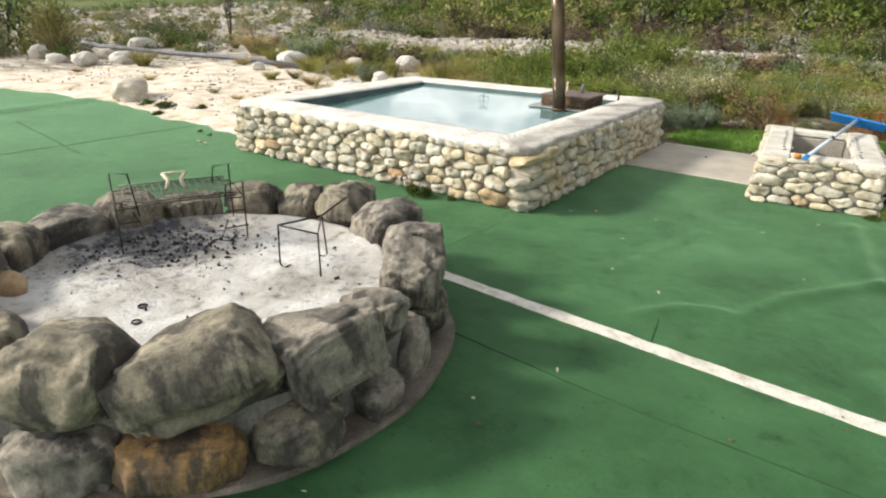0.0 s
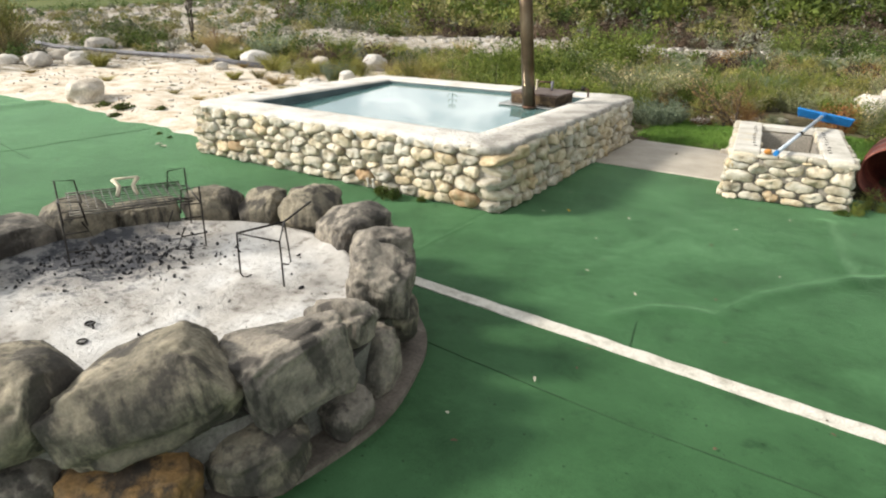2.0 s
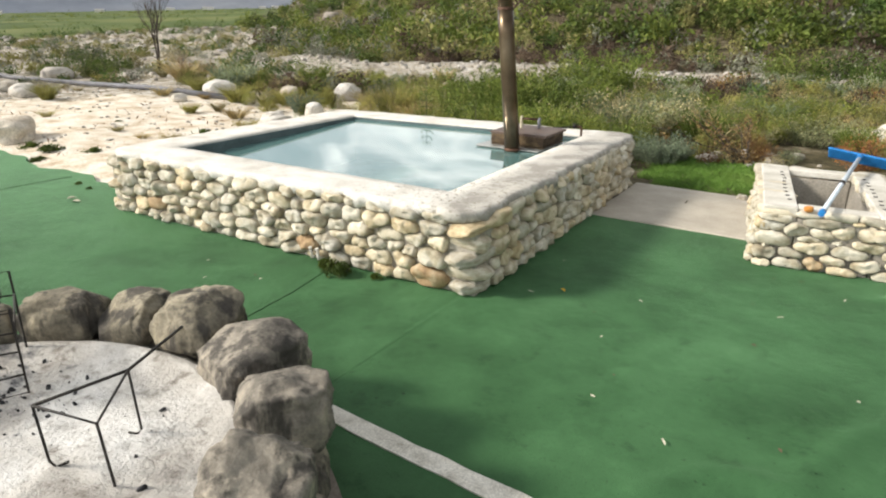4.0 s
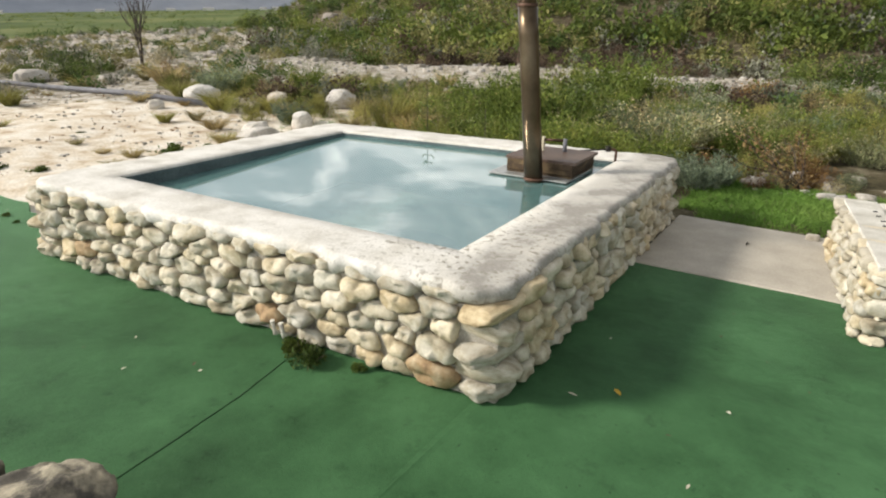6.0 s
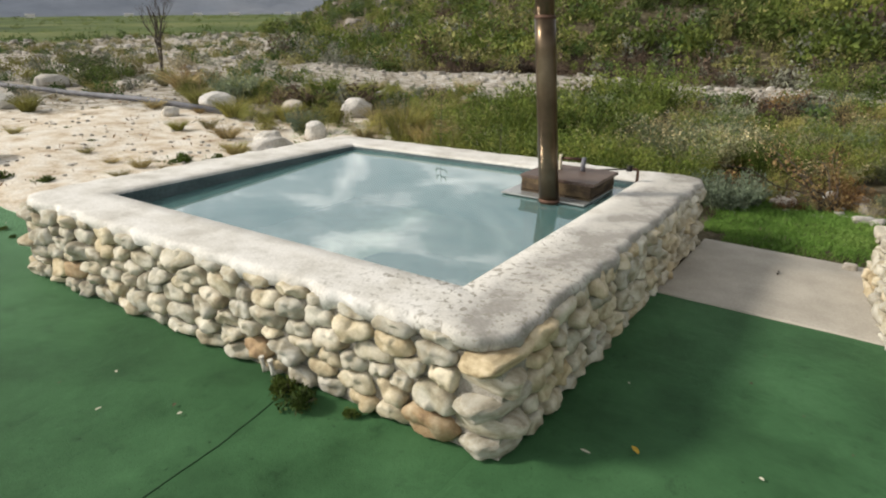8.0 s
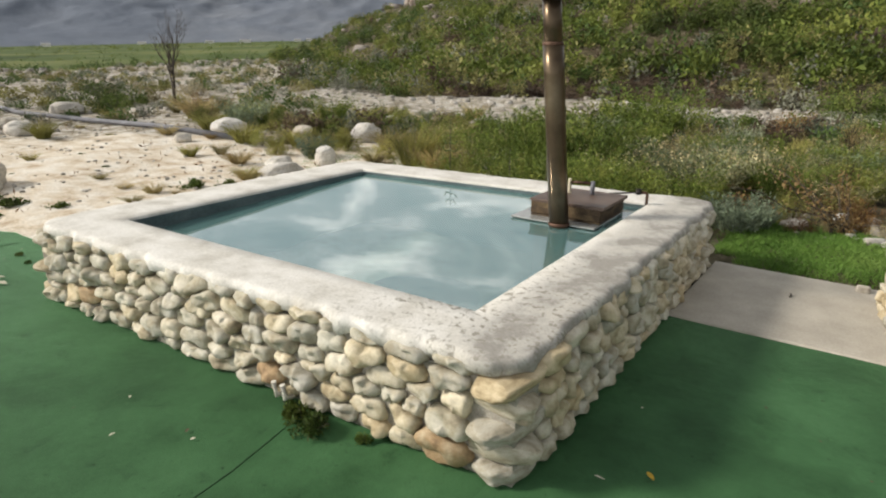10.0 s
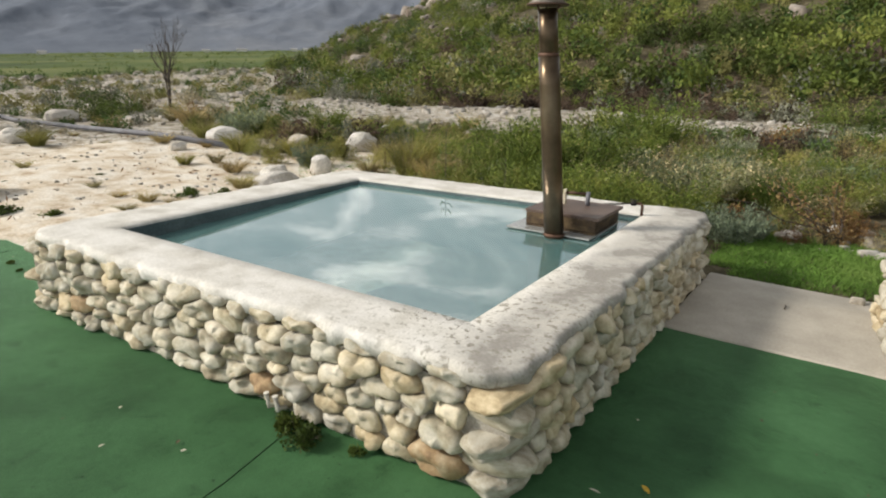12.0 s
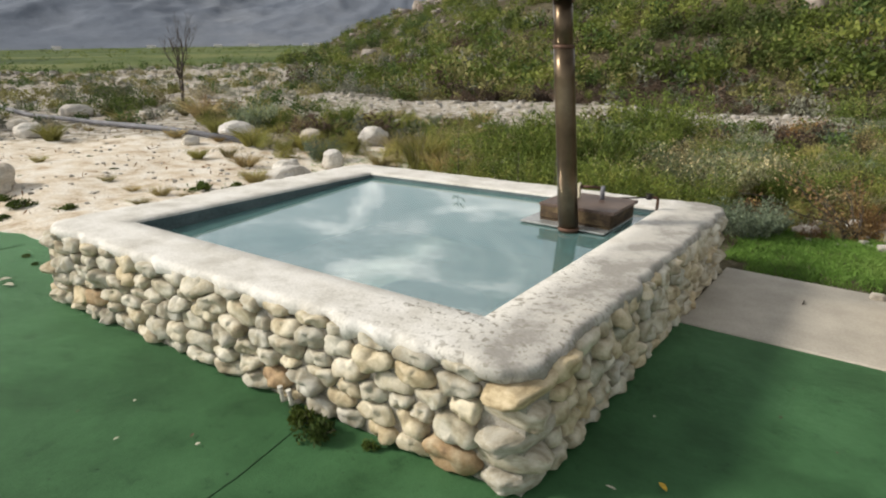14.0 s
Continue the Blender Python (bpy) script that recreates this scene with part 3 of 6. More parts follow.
def strip(name, pts, width, z, material, label, category, jag=0.0, lift=0.0):
    """A thin painted or worn strip along a polyline on the matting."""
    pts = [Vector((*p, 0)) for p in pts]
    v, f = [], []
    steps = []
    for a, b in zip(pts, pts[1:]):
        k = max(2, int((b - a).length / 0.04))
        steps += [a.lerp(b, i / k) for i in range(k)]
    steps.append(pts[-1])
    for i, p in enumerate(steps):
        d = (steps[min(i + 1, len(steps) - 1)] - steps[max(i - 1, 0)]).normalized()
        s = Vector((-d.y, d.x, 0))
        zz = z + 0.004 * float(waves(p.x, p.y, 2.1, 1)) + 0.002 * float(waves(p.x, p.y, 6.0, 3))
        for side in (-1, 1):
            q = p + s * side * (width / 2 + jag * noise.noise(Vector((p.x * 9, p.y * 9, side * 5))))
            v += [(q.x, q.y, zz - 0.012), (q.x, q.y, zz)]
    for i in range(len(steps) - 1):
        a, b = i * 4, i * 4 + 4
        f += [(a + 1, a + 3, b + 3, b + 1)[::-1], (a, a + 1, b + 1, b), (a + 3, a + 2, b + 2, b + 3)]
    ob = part_mesh(name, raw_mesh(name, v, f), material)
    return tagged(ob, label, category, kind="structure")


strip("painted_line", [(0.3, -1.64), (0.58, -1.665), (1.75, -1.755), (2.69, -1.82), (8.5, -2.25)], 0.085, 0.006, M_LINE, "worn white painted line across the green matting", "line", 0.008)
M_SEAM = surface("dark_seam", [(0.3, (0.020, 0.052, 0.022)), (0.7, (0.034, 0.088, 0.036))], 12, 90, 0.9, 0.2, 0.002, world_space=True)
for line in ([(0.9, -2.18), (1.93, -2.28), (3.4, -2.31)], [(-0.62, -0.42), (-0.545, -0.85), (-0.50, -1.55)], [(1.70, -1.40), (1.75, -1.70)],
             [(-7.05, -1.6), (-7.1, 0.3)], [(-6.11, -1.07), (-3.95, -1.44)], [(-4.43, -1.94), (-4.35, 0.1)]):
    strip("mat_seam", line, 0.0035, 0.003, M_SEAM, "thin dark seam between sheets of green matting", "seam", 0.003)


# ---- pool ----
WATER = 0.405                                   # at the near side; the yard slopes, so the coping is nearer the water at the back
RISE = 0.031
IX0, IX1, IY0, IY1 = -2.52, 0.0, 0.0, 2.22      # inside of the pool
OX0, OX1, OY0, OY1 = -2.97, 0.40, -0.36, 2.64   # outer edge of the coping
TOP = 0.50
SKEW = 0.079                                    # the back wall is not quite square to the sides


def skewed(bm):
    for v in bm.verts:
        v.co.y += SKEW * (v.co.x - OX0) * min(1.0, max(0.0, v.co.y / 2.2))
    return bm


pool = thing("stone_pool", "square plunge pool with river stone walls and pale concrete coping", "pool")


def coping_bm():
    """Coping swept round the pool: crisp inside edge, worn rounded outside edge that follows the stones."""
    rad = 0.17
    loop = []
    corners = [((OX1 - rad, OY0 + rad), -90, (IX1, IY0)), ((OX1 - rad, OY1 - rad), 0, (IX1, IY1)), ((OX0 + rad, OY1 - rad), 90, (IX0, IY1)), ((OX0 + rad, OY0 + rad), 180, (IX0, IY0))]
    for i, (c, a0, inner) in enumerate(corners):
        for k in range(13):
            a = radians(a0 + 90 * k / 12)
            loop.append((Vector((c[0] + rad * math.cos(a), c[1] + rad * math.sin(a), 0)), Vector((*inner, 0))))
        c2, b0, inner2 = corners[(i + 1) % 4]
        b = radians(b0)
        end = Vector((c2[0] + rad * math.cos(b), c2[1] + rad * math.sin(b), 0))
        start = loop[-1][0]
        k = 130
        for j in range(1, k):
            loop.append((start.lerp(end, j / k), Vector((*inner, 0)).lerp(Vector((*inner2, 0)), j / k)))
    bm = bmesh.new()
    rings = []
    mid = Vector(((OX0 + OX1) / 2, (OY0 + OY1) / 2, 0))
    for out, inn in loop:
        w = 0.024 * noise.noise(out * 3.5) + 0.030 * noise.noise(out * 8.0) + 0.012 * noise.noise(out * 19.0) - 0.006
        sag = 0.008 * noise.noise(out * 2.2 + Vector((5, 0, 0)))
        d = (out - inn)
        n1 = d.normalized()
        ring = []
        ring.append(inn + Vector((0, 0, 0.484)))
        ring.append(inn + Vector((0, 0, TOP - 0.006)))
        ring.append(inn + n1 * 0.006 + Vector((0, 0, TOP)))
        for f in (0.25, 0.5, 0.75):
            ring.append(inn + d * f + Vector((0, 0, TOP + sag * f + 0.002 * noise.noise((inn + d * f) * 4))))
        edge = out + n1 * w
        for back, drop in ((0.034, 0.001), (0.014, 0.006), (0.003, 0.018), (0.0, 0.036), (0.004, 0.062 + 0.045 * noise.noise(out * 8 + Vector((0, 9, 0)))), (0.035, 0.085), (0.09, 0.09)):
            ring.append(edge - n1 * back + Vector((0, 0, TOP + sag - drop)))
        rings.append([bm.verts.new(p) for p in ring])
    for a, b in zip(rings, rings[1:] + rings[:1]):
        for j in range(len(a) - 1):
            if (a[j].co - b[j].co).length < 1e-6 and (a[j + 1].co - b[j + 1].co).length < 1e-6:
                continue
            try:
                bm.faces.new((a[j], b[j], b[j + 1], a[j + 1])).smooth = j > 1
            except ValueError:
                pass
    bmesh.ops.remove_doubles(bm, verts=bm.verts, dist=1e-5)
    bmesh.ops.recalc_face_normals(bm, faces=bm.faces)
    return bm


def coping_material():
    m, n, l, p = node_material("pale_coping")
    pos = n.new("ShaderNodeNewGeometry").outputs["Position"]
    big, mid, fine = noise_node(n, l, pos, 1.6, 4), noise_node(n, l, pos, 4.5, 7, 0.68), noise_node(n, l, pos, 80, 4, 0.65)
    base = ramp_node(n, [(0.3, (0.44, 0.41, 0.36)), (0.46, (0.58, 0.555, 0.505)), (0.56, (0.66, 0.635, 0.59)), (0.72, (0.73, 0.71, 0.67))])
    l.new(mid.outputs["Fac"], base.inputs[0])
    far_ = n.new("ShaderNodeVectorMath")
    far_.operation = "DISTANCE"
    far_.inputs[1].default_value = (0.15, -0.05, 0.5)
    l.new(pos, far_.inputs[0])
    worn = n.new("ShaderNodeMath")
    worn.operation = "MULTIPLY_ADD"
    worn.inputs[1].default_value = -0.34
    l.new(far_.outputs["Value"], worn.inputs[0])
    l.new(big.outputs["Fac"], worn.inputs[2])
    grey = ramp_node(n, [(0.16, (0, 0, 0)), (0.40, (1, 1, 1))])
    l.new(worn.outputs[0], grey.inputs[0])
    sep = n.new("ShaderNodeSeparateXYZ")
    l.new(pos, sep.inputs[0])
    side = n.new("ShaderNodeMapRange")
    side.inputs["From Min"].default_value, side.inputs["From Max"].default_value = -0.35, 0.2
    l.new(sep.outputs[0], side.inputs["Value"])
    patch = n.new("ShaderNodeMath")
    patch.operation = "MULTIPLY"
    l.new(side.outputs[0], patch.inputs[0])
    l.new(mid.outputs["Fac"], patch.inputs[1])
    pr = ramp_node(n, [(0.36, (0, 0, 0)), (0.55, (1, 1, 1))])
    l.new(patch.outputs[0], pr.inputs[0])
    out = mix_node(n, l, pr.outputs[0], base.outputs[0], (0.31, 0.29, 0.26))
    flake = noise_node(n, l, pos, 30, 6, 0.62)
    flake.inputs["Distortion"].default_value = 0.7
    fl = ramp_node(n, [(0.565, (0, 0, 0)), (0.585, (1, 1, 1))])
    l.new(flake.outputs["Fac"], fl.inputs[0])
    both = n.new("ShaderNodeMath")
    both.operation = "MULTIPLY"
    l.new(fl.outputs[0], both.inputs[0])
    l.new(grey.outputs[0], both.inputs[1])
    out = mix_node(n, l, both.outputs[0], out, (0.27, 0.25, 0.21))
    grit = ramp_node(n, [(0.3, (0.82, 0.82, 0.82)), (0.65, (1.05, 1.05, 1.05))])
    l.new(fine.outputs["Fac"], grit.inputs[0])
    out = mix_node(n, l, 1.0, out, grit.outputs[0], "MULTIPLY")
    l.new(out, p.inputs["Base Color"])
    p.inputs["Roughness"].default_value, p.inputs["Specular IOR Level"].default_value = 0.85, 0.25
    b = n.new("ShaderNodeBump")
    b.inputs["Strength"].default_value, b.inputs["Distance"].default_value = 0.18, 0.004
    l.new(mid.outputs["Fac"], b.inputs["Height"])
    b2 = n.new("ShaderNodeBump")
    b2.inputs["Strength"].default_value, b2.inputs["Distance"].default_value = 0.3, 0.002
    l.new(fine.outputs["Fac"], b2.inputs["Height"])
    l.new(b.outputs[0], b2.inputs["Normal"])
    l.new(b2.outputs[0], p.inputs["Normal"])
    return m


part("coping", skewed(coping_bm()), coping_material(), pool, "pale flaking concrete coping")


def core_wall(x0, x1, y0, y1):
    return box_bm((x1 - x0, y1 - y0, 0.46), ((x0 + x1) / 2, (y0 + y1) / 2, 0.18))


g = 0.028
for x0, x1, y0, y1 in ((OX0 + g, OX1 - g, OY0 + g, -0.03), (OX0 + g, OX1 - g, 2.25, OY1 - g), (OX0 + g, -2.55, -0.028, 2.248), (0.03, OX1 - g, -0.028, 2.248)):
    part("core_wall", skewed(core_wall(x0, x1, y0, y1)), M_MORTAR, pool, "rough grey mortar")
# painted inside of the basin
for size, at in (((2.58, 0.028, 1.224), (-1.26, -0.014, -0.128)), ((2.58, 0.028, 1.224), (-1.26, 2.234, -0.128)), ((0.028, 2.22, 1.224), (-2.534, 1.11, -0.128)), ((0.028, 2.22, 1.224), (0.014, 1.11, -0.128)), ((2.52, 2.22, 0.03), (-1.26, 1.11, -0.66))):
    part("liner", skewed(box_bm(size, at)), M_LINER, pool, "blue-grey painted inside wall")


def water_material():
    m, n, l, p = node_material("pool_water")
    n.remove(p)
    pos = n.new("ShaderNodeNewGeometry").outputs["Position"]
    rip = noise_node(n, l, pos, 5.0, 3)
    b = n.new("ShaderNodeBump")
    b.inputs["Strength"].default_value, b.inputs["Distance"].default_value = 0.05, 0.01
    l.new(rip.outputs["Fac"], b.inputs["Height"])
    clear = n.new("ShaderNodeBsdfTransparent")
    clear.inputs[0].default_value = (0.55, 0.80, 0.80, 1)
    cloudy = n.new("ShaderNodeBsdfDiffuse")
    cloudy.inputs[0].default_value = (0.16, 0.31, 0.30, 1)
    body = n.new("ShaderNodeMixShader")
    body.inputs[0].default_value = 0.6
    l.new(clear.outputs[0], body.inputs[1])
    l.new(cloudy.outputs[0], body.inputs[2])
    gloss = n.new("ShaderNodeBsdfGlossy")
    gloss.inputs["Roughness"].default_value = 0.015
    l.new(b.outputs[0], gloss.inputs["Normal"])
    fres = n.new("ShaderNodeFresnel")
    fres.inputs["IOR"].default_value = 4.6
    l.new(b.outputs[0], fres.inputs["Normal"])
    mx = n.new("ShaderNodeMixShader")
    l.new(fres.outputs[0], mx.inputs[0])
    l.new(body.outputs[0], mx.inputs[1])
    l.new(gloss.outputs[0], mx.inputs[2])
    l.new(mx.outputs[0], n["Material Output"].inputs[0])
    return m


wbm = bmesh.new()
bmesh.ops.create_grid(wbm, x_segments=2, y_segments=2, size=0.5, matrix=Matrix.Translation((-1.26, 1.11, WATER)) @ Matrix.Diagonal((2.519, 2.219, 1, 1)))
for v in wbm.verts:
    v.co.z += RISE * (v.co.y - 0.5)
water = tagged(part("water", skewed(wbm), water_material()), "still blue-green pool water that reflects a cloudy sky", "water", kind="structure")
water.visible_shadow = False

# ---- paved path between pool and firewood bin ----
path = part("path", box_bm((1.30, 1.30, 0.07), (1.0, 2.32, -0.02), 0.012, Matrix.Translation((0, 0, 0))), M_CONCRETE)
path.rotation_euler.z = radians(-1.5)
tagged(path, "smooth pale concrete slab path beside the pool", "path", kind="structure")

# ---- stones of the pool walls ----
STONES = [stone_mesh("stone", k + 1, (1, 1, 1), 0.36 + 0.06 * (k % 5), 0.13 + 0.05 * (k % 3), 2, 1.0 + 0.2 * (k % 4), 7 + k % 5) for k in range(8)]
pick = random.Random(11)


def course_stones(length, rows, widths, seed, big=0.05):
    """Stones of a random rubble wall: centre along the wall, height, half width, half height, tilt, how proud."""
    rnd = random.Random(seed)
    out, tall = [], []
    total = sum(rows)
    for k in range(int(length * 22 * big * 4)):
        w, h = rnd.uniform(0.05, 0.105), rnd.uniform(0.055, 0.085) * total / 0.45
        c = (rnd.uniform(0.1, length - 0.1), rnd.uniform(h, total - h), w, h)
        if all(abs(c[0] - o[0]) > c[2] + o[2] + 0.03 for o in tall):
            tall.append(c)
            out.append((*c, rnd.uniform(-14, 14), rnd.uniform(-0.005, 0.015)))
    z = 0.0
    for h in rows:
        s = rnd.uniform(-0.05, 0.03)
        while s < length - 0.03:
            w = rnd.uniform(*widths) * (1.15 if h > 0.09 else 1.0)
            w = min(w, length - s + 0.02)
            hh = h * rnd.uniform(0.72, 1.22)
            c = s + w / 2
            zz = z + h / 2 + rnd.uniform(-0.016, 0.016)
            hit = [o for o in tall if abs(c - o[0]) < (w / 2 + o[2]) * 0.9 and abs(zz - o[1]) < (hh / 2 + o[3]) * 0.82]
            if hit:
                o = hit[0]
                if c < o[0] and o[0] - o[2] - s > 0.05:
                    w = o[0] - o[2] - s
                else:
                    s = max(s + 0.02, o[0] + o[2] * 0.92)
                    continue
            if w > 0.04:
                if h > 0.085 and rnd.random() < 0.2 and w < 0.15:
                    for dz in (0.26, 0.76):
                        out.append((s + w / 2, z + h * dz, w / 2 * rnd.uniform(0.85, 1), h * 0.25, rnd.uniform(-12, 12), rnd.uniform(-0.008, 0.008)))
                else:
                    out.append((s + w / 2, zz, w / 2 * 1.0, hh / 2, rnd.uniform(-13, 13), rnd.uniform(-0.012, 0.018)))
            s += w + rnd.uniform(0.0, 0.008)
        z += h
    return out


def place_stone(parent, meshes, at, turn, half, tilt, roll=0.0):
    ob = new("stone", pick.choice(meshes))
    ob.parent = parent
    ob.matrix_basis = Matrix.Translation(at) @ Matrix.Rotation(turn, 4, "Z") @ Matrix.Rotation(radians(tilt), 4, "Y") @ Matrix.Rotation(roll, 4, "X") @ Matrix.Diagonal((*half, 1))
    return ob


def rubble_cells(length, height, width, course, seed, fixed=()):
    """Rubble stones packed over a wall: for each the middle and the outline radii at even angles, a joint apart from its neighbours."""
    r = np.random.default_rng(seed)
    rows = max(2, round(height / course))
    seeds, heavy = [], []
    for c in range(rows):
        x = r.uniform(0.2, 0.8) * width
        while x < length:
            seeds.append((x, (c + 0.5 + r.uniform(-0.3, 0.3)) * height / rows))
            heavy.append(r.uniform(-0.0045, 0.0045))
            x += width * r.uniform(0.62, 1.5)
    keep = [i for i, p in enumerate(seeds) if all(abs(p[0] - f[0]) > f[2] * 0.95 or abs(p[1] - f[1]) > f[2] * 0.62 for f in fixed)]
    seeds, heavy = [seeds[i] for i in keep] + [f[:2] for f in fixed], [heavy[i] for i in keep] + [f[2] ** 2 * 0.16 for f in fixed]
    P, W = np.array(seeds), np.array(heavy)
    stretch_x = width / course
    step = 0.006
    gx, gy = np.meshgrid(np.arange(step / 2, length, step), np.arange(step / 2, height, step), indexing="ij")
    for sweep in range(3):
        d = ((gx[..., None] - P[:, 0]) / stretch_x) ** 2 + (gy[..., None] - P[:, 1]) ** 2 - W * 0.4
        owner = d.argmin(-1)
        if sweep < 2:
            for i in range(len(P) - len(fixed)):
                mine = owner == i
                if mine.any():
                    P[i] = P[i] * 0.72 + 0.28 * np.array([gx[mine].mean(), gy[mine].mean()])
    ang = np.linspace(0, 2 * np.pi, 26, endpoint=False)
    out = []
    for i in range(len(P)):
        mine = owner == i
        if mine.sum() < 22:
            continue
        c = np.array([gx[mine].mean(), gy[mine].mean()])
        t = np.arange(0, 0.26, 0.003)
        px, py = c[0] + np.outer(np.cos(ang), t), c[1] + np.outer(np.sin(ang), t)
        ix, iy = np.floor(px / step).astype(int), np.floor(py / step).astype(int)
        ok = (ix >= 0) & (iy >= 0) & (ix < gx.shape[0]) & (iy < gx.shape[1])
        ok &= owner[np.clip(ix, 0, gx.shape[0] - 1), np.clip(iy, 0, gx.shape[1] - 1)] == i
        rad = t[np.where(ok.all(1), len(t) - 1, ok.argmin(1))]
        soft = sum(np.roll(rad, k) * w for k, w in ((-2, 0.08), (-1, 0.21), (0, 0.42), (1, 0.21), (2, 0.08)))
        rad = np.minimum(soft, rad * 1.04) - r.uniform(0.004, 0.011)
        rad *= 1 + 0.05 * np.sin(ang * 3 + r.uniform(0, 6)) + 0.03 * np.sin(ang * 5 + r.uniform(0, 6))
        out.append((c, np.maximum(rad, 0.012), i >= len(P) - len(fixed)))
    return out


def rubble_wall(parent, start, along, normal, length, height, width, course, seed, material, odd_material, fixed=(), lean=0.0, proud=1.0):
    """A wall face of single worn stones, each with its own outline, bulge and slant."""
    r = np.random.default_rng(seed + 500)
    turn = Matrix.Rotation(math.atan2(along.y, along.x), 4, "Z")
    rings = ((0.92, -0.55), (1.0, 0.0), (0.99, 0.38), (0.93, 0.70), (0.78, 0.90), (0.42, 0.985))
    for c, rad, odd in rubble_cells(length, height, width, course, seed, fixed):
        n_ = len(rad)
        ang = np.arange(n_) * 2 * np.pi / n_
        depth = (0.020 + 0.34 * rad.min() + r.uniform(-0.006, 0.014)) * proud
        slant, off = r.normal(size=2) * 0.30, Vector(r.uniform(-50, 50, 3))
        verts = []
        for k, d in rings:
            for a, q in zip(ang, rad):
                u, v = math.cos(a) * k, math.sin(a) * k
                lump = noise.noise(Vector((u * q * 26, v * q * 26, d)) + off) * 0.36 + noise.noise(Vector((u * 1.3, v * 1.3, d * 0.4)) + off) * 0.45
                f = 1 + slant[0] * u + slant[1] * v + lump * max(0.0, d)
                wob = 1 + 0.17 * noise.noise(Vector((u * 2.2, v * 2.2, d * 1.5)) + off * 1.3)
                verts.append((u * q * wob, -depth * d * (f if d > 0 else 1), v * q * wob))
        verts.append((0, -depth * (1 + 0.36 * noise.noise(Vector((0, 0, 1)) + off) + 0.45 * noise.noise(Vector((0, 0, 0.4)) + off)), 0))
        me = bpy.data.meshes.new("stone")
        last = (len(rings) - 1) * n_
        faces = [(j * n_ + i, j * n_ + (i + 1) % n_, (j + 1) * n_ + (i + 1) % n_, (j + 1) * n_ + i) for j in range(len(rings) - 1) for i in range(n_)]
        faces += [(last + i, last + (i + 1) % n_, last + n_) for i in range(n_)]
        me.from_pydata(verts, [], faces)
        me.polygons.foreach_set("use_smooth", np.full(len(faces), True))
        ob = part_mesh("stone", me, odd_material if odd else material, parent, "brown stone" if odd else "")
        at = start + along * c[0] + normal * (lean * (1 - c[1] / height) - 0.030) + Vector((0, 0, c[1]))
        ob.matrix_basis = Matrix.Translation(at) @ turn


# along the wall, height, half width of the stones that stand out
FRONT_SPECIAL = [(2.88, 0.075, 0.135), (1.98, 0.085, 0.085), (0.42, 0.13, 0.10)]
rubble_wall(pool, Vector((OX0 + 0.14, OY0, 0.005)), Vector((1, 0, 0)), Vector((0, -1, 0)), 3.03, 0.465, 0.168, 0.084, 3, M_RUBBLE, M_RUBBLE_BROWN, FRONT_SPECIAL, 0.0, 1.2)
rubble_wall(pool, Vector((OX1, OY0 + 0.20, 0.005)), Vector((0, 1, 0)), Vector((1, 0, 0)), 2.94, 0.465, 0.16, 0.095, 8, M_RUBBLE, M_RUBBLE_BROWN, (), 0.0, 1.2)
# corner stones, long side turned course by course
ROUND_STONES = [stone_mesh("stone", k + 201, (1, 1, 1), 0.55, 0.15, 4, 1.2, 5) for k in range(7)]
M_CORNER = surface("corner_stone", [(0.30, (0.25, 0.22, 0.16)), (0.46, (0.43, 0.395, 0.32)), (0.66, (0.57, 0.545, 0.48))], 1.6, 14, 0.82, 0.3, 0.03, tints=STONE_TINTS, fine_amount=0.16)
for me in ROUND_STONES:
    me.materials.append(M_CORNER)
for k, z in enumerate((0.045, 0.135, 0.225, 0.31, 0.392)):
    for cx, cy, a in ((OX1 - 0.095, OY0 + 0.095, -45), (OX0 + 0.10, OY0 + 0.10, 45)):
        place_stone(pool, ROUND_STONES, Vector((cx, cy, z)), radians((12 if k % 2 else 74) if a < 0 else (-12 if k % 2 else -74)), (0.118 + 0.020 * (k % 3), 0.088, 0.040 + 0.008 * (k % 2)), pick.uniform(-9, 9))


def joined_stones(name, parent, spots, label, material=M_STONE_JOINED):
    """Stones of the sides that face away, in one mesh."""
    base = [(np.array([v.co[:] for v in me.vertices]), np.array([p.vertices[:] for p in me.polygons])) for me in (STONES[0], STONES[3], STONES[7])]
    vs, fs, n = [], [], 0
    for i, m in enumerate(spots):
        v, f = base[i % 3]
        v = v @ np.array(m.to_3x3()).T + np.array(m.translation)
        vs.append(v)
        fs.append(f + n)
        n += len(v)
    return tagged(part_mesh(name, raw_mesh(name, np.concatenate(vs), np.concatenate(fs), True), material, parent, label), kind="stuff")


spots = []
for start, along, normal, length, seed in ((Vector((OX0, OY1 - 0.12, 0)), Vector((0, -1, 0)), Vector((-1, 0, 0)), 2.84, 5), (Vector((OX1 - 0.12, OY1, 0)), Vector((-1, 0, 0)), Vector((0, 1, 0)), 3.15, 6)):
    for s, z, w, h, tilt, proud in course_stones(length, (0.10, 0.09, 0.09, 0.085, 0.08), (0.10, 0.22), seed):
        at = start + along * s + normal * (proud - 0.035) + Vector((0, 0, z))
        at.y += SKEW * (at.x - OX0) * min(1.0, max(0.0, at.y / 2.2))
        spots.append(Matrix.Translation(at) @ Matrix.Rotation(math.atan2(along.y, along.x), 4, "Z") @ Matrix.Rotation(radians(tilt), 4, "Y") @ Matrix.Diagonal((w, 0.055 + 0.25 * w, h, 1)))
joined_stones("rear_stones", pool, spots, "river stones of the sides that face away")

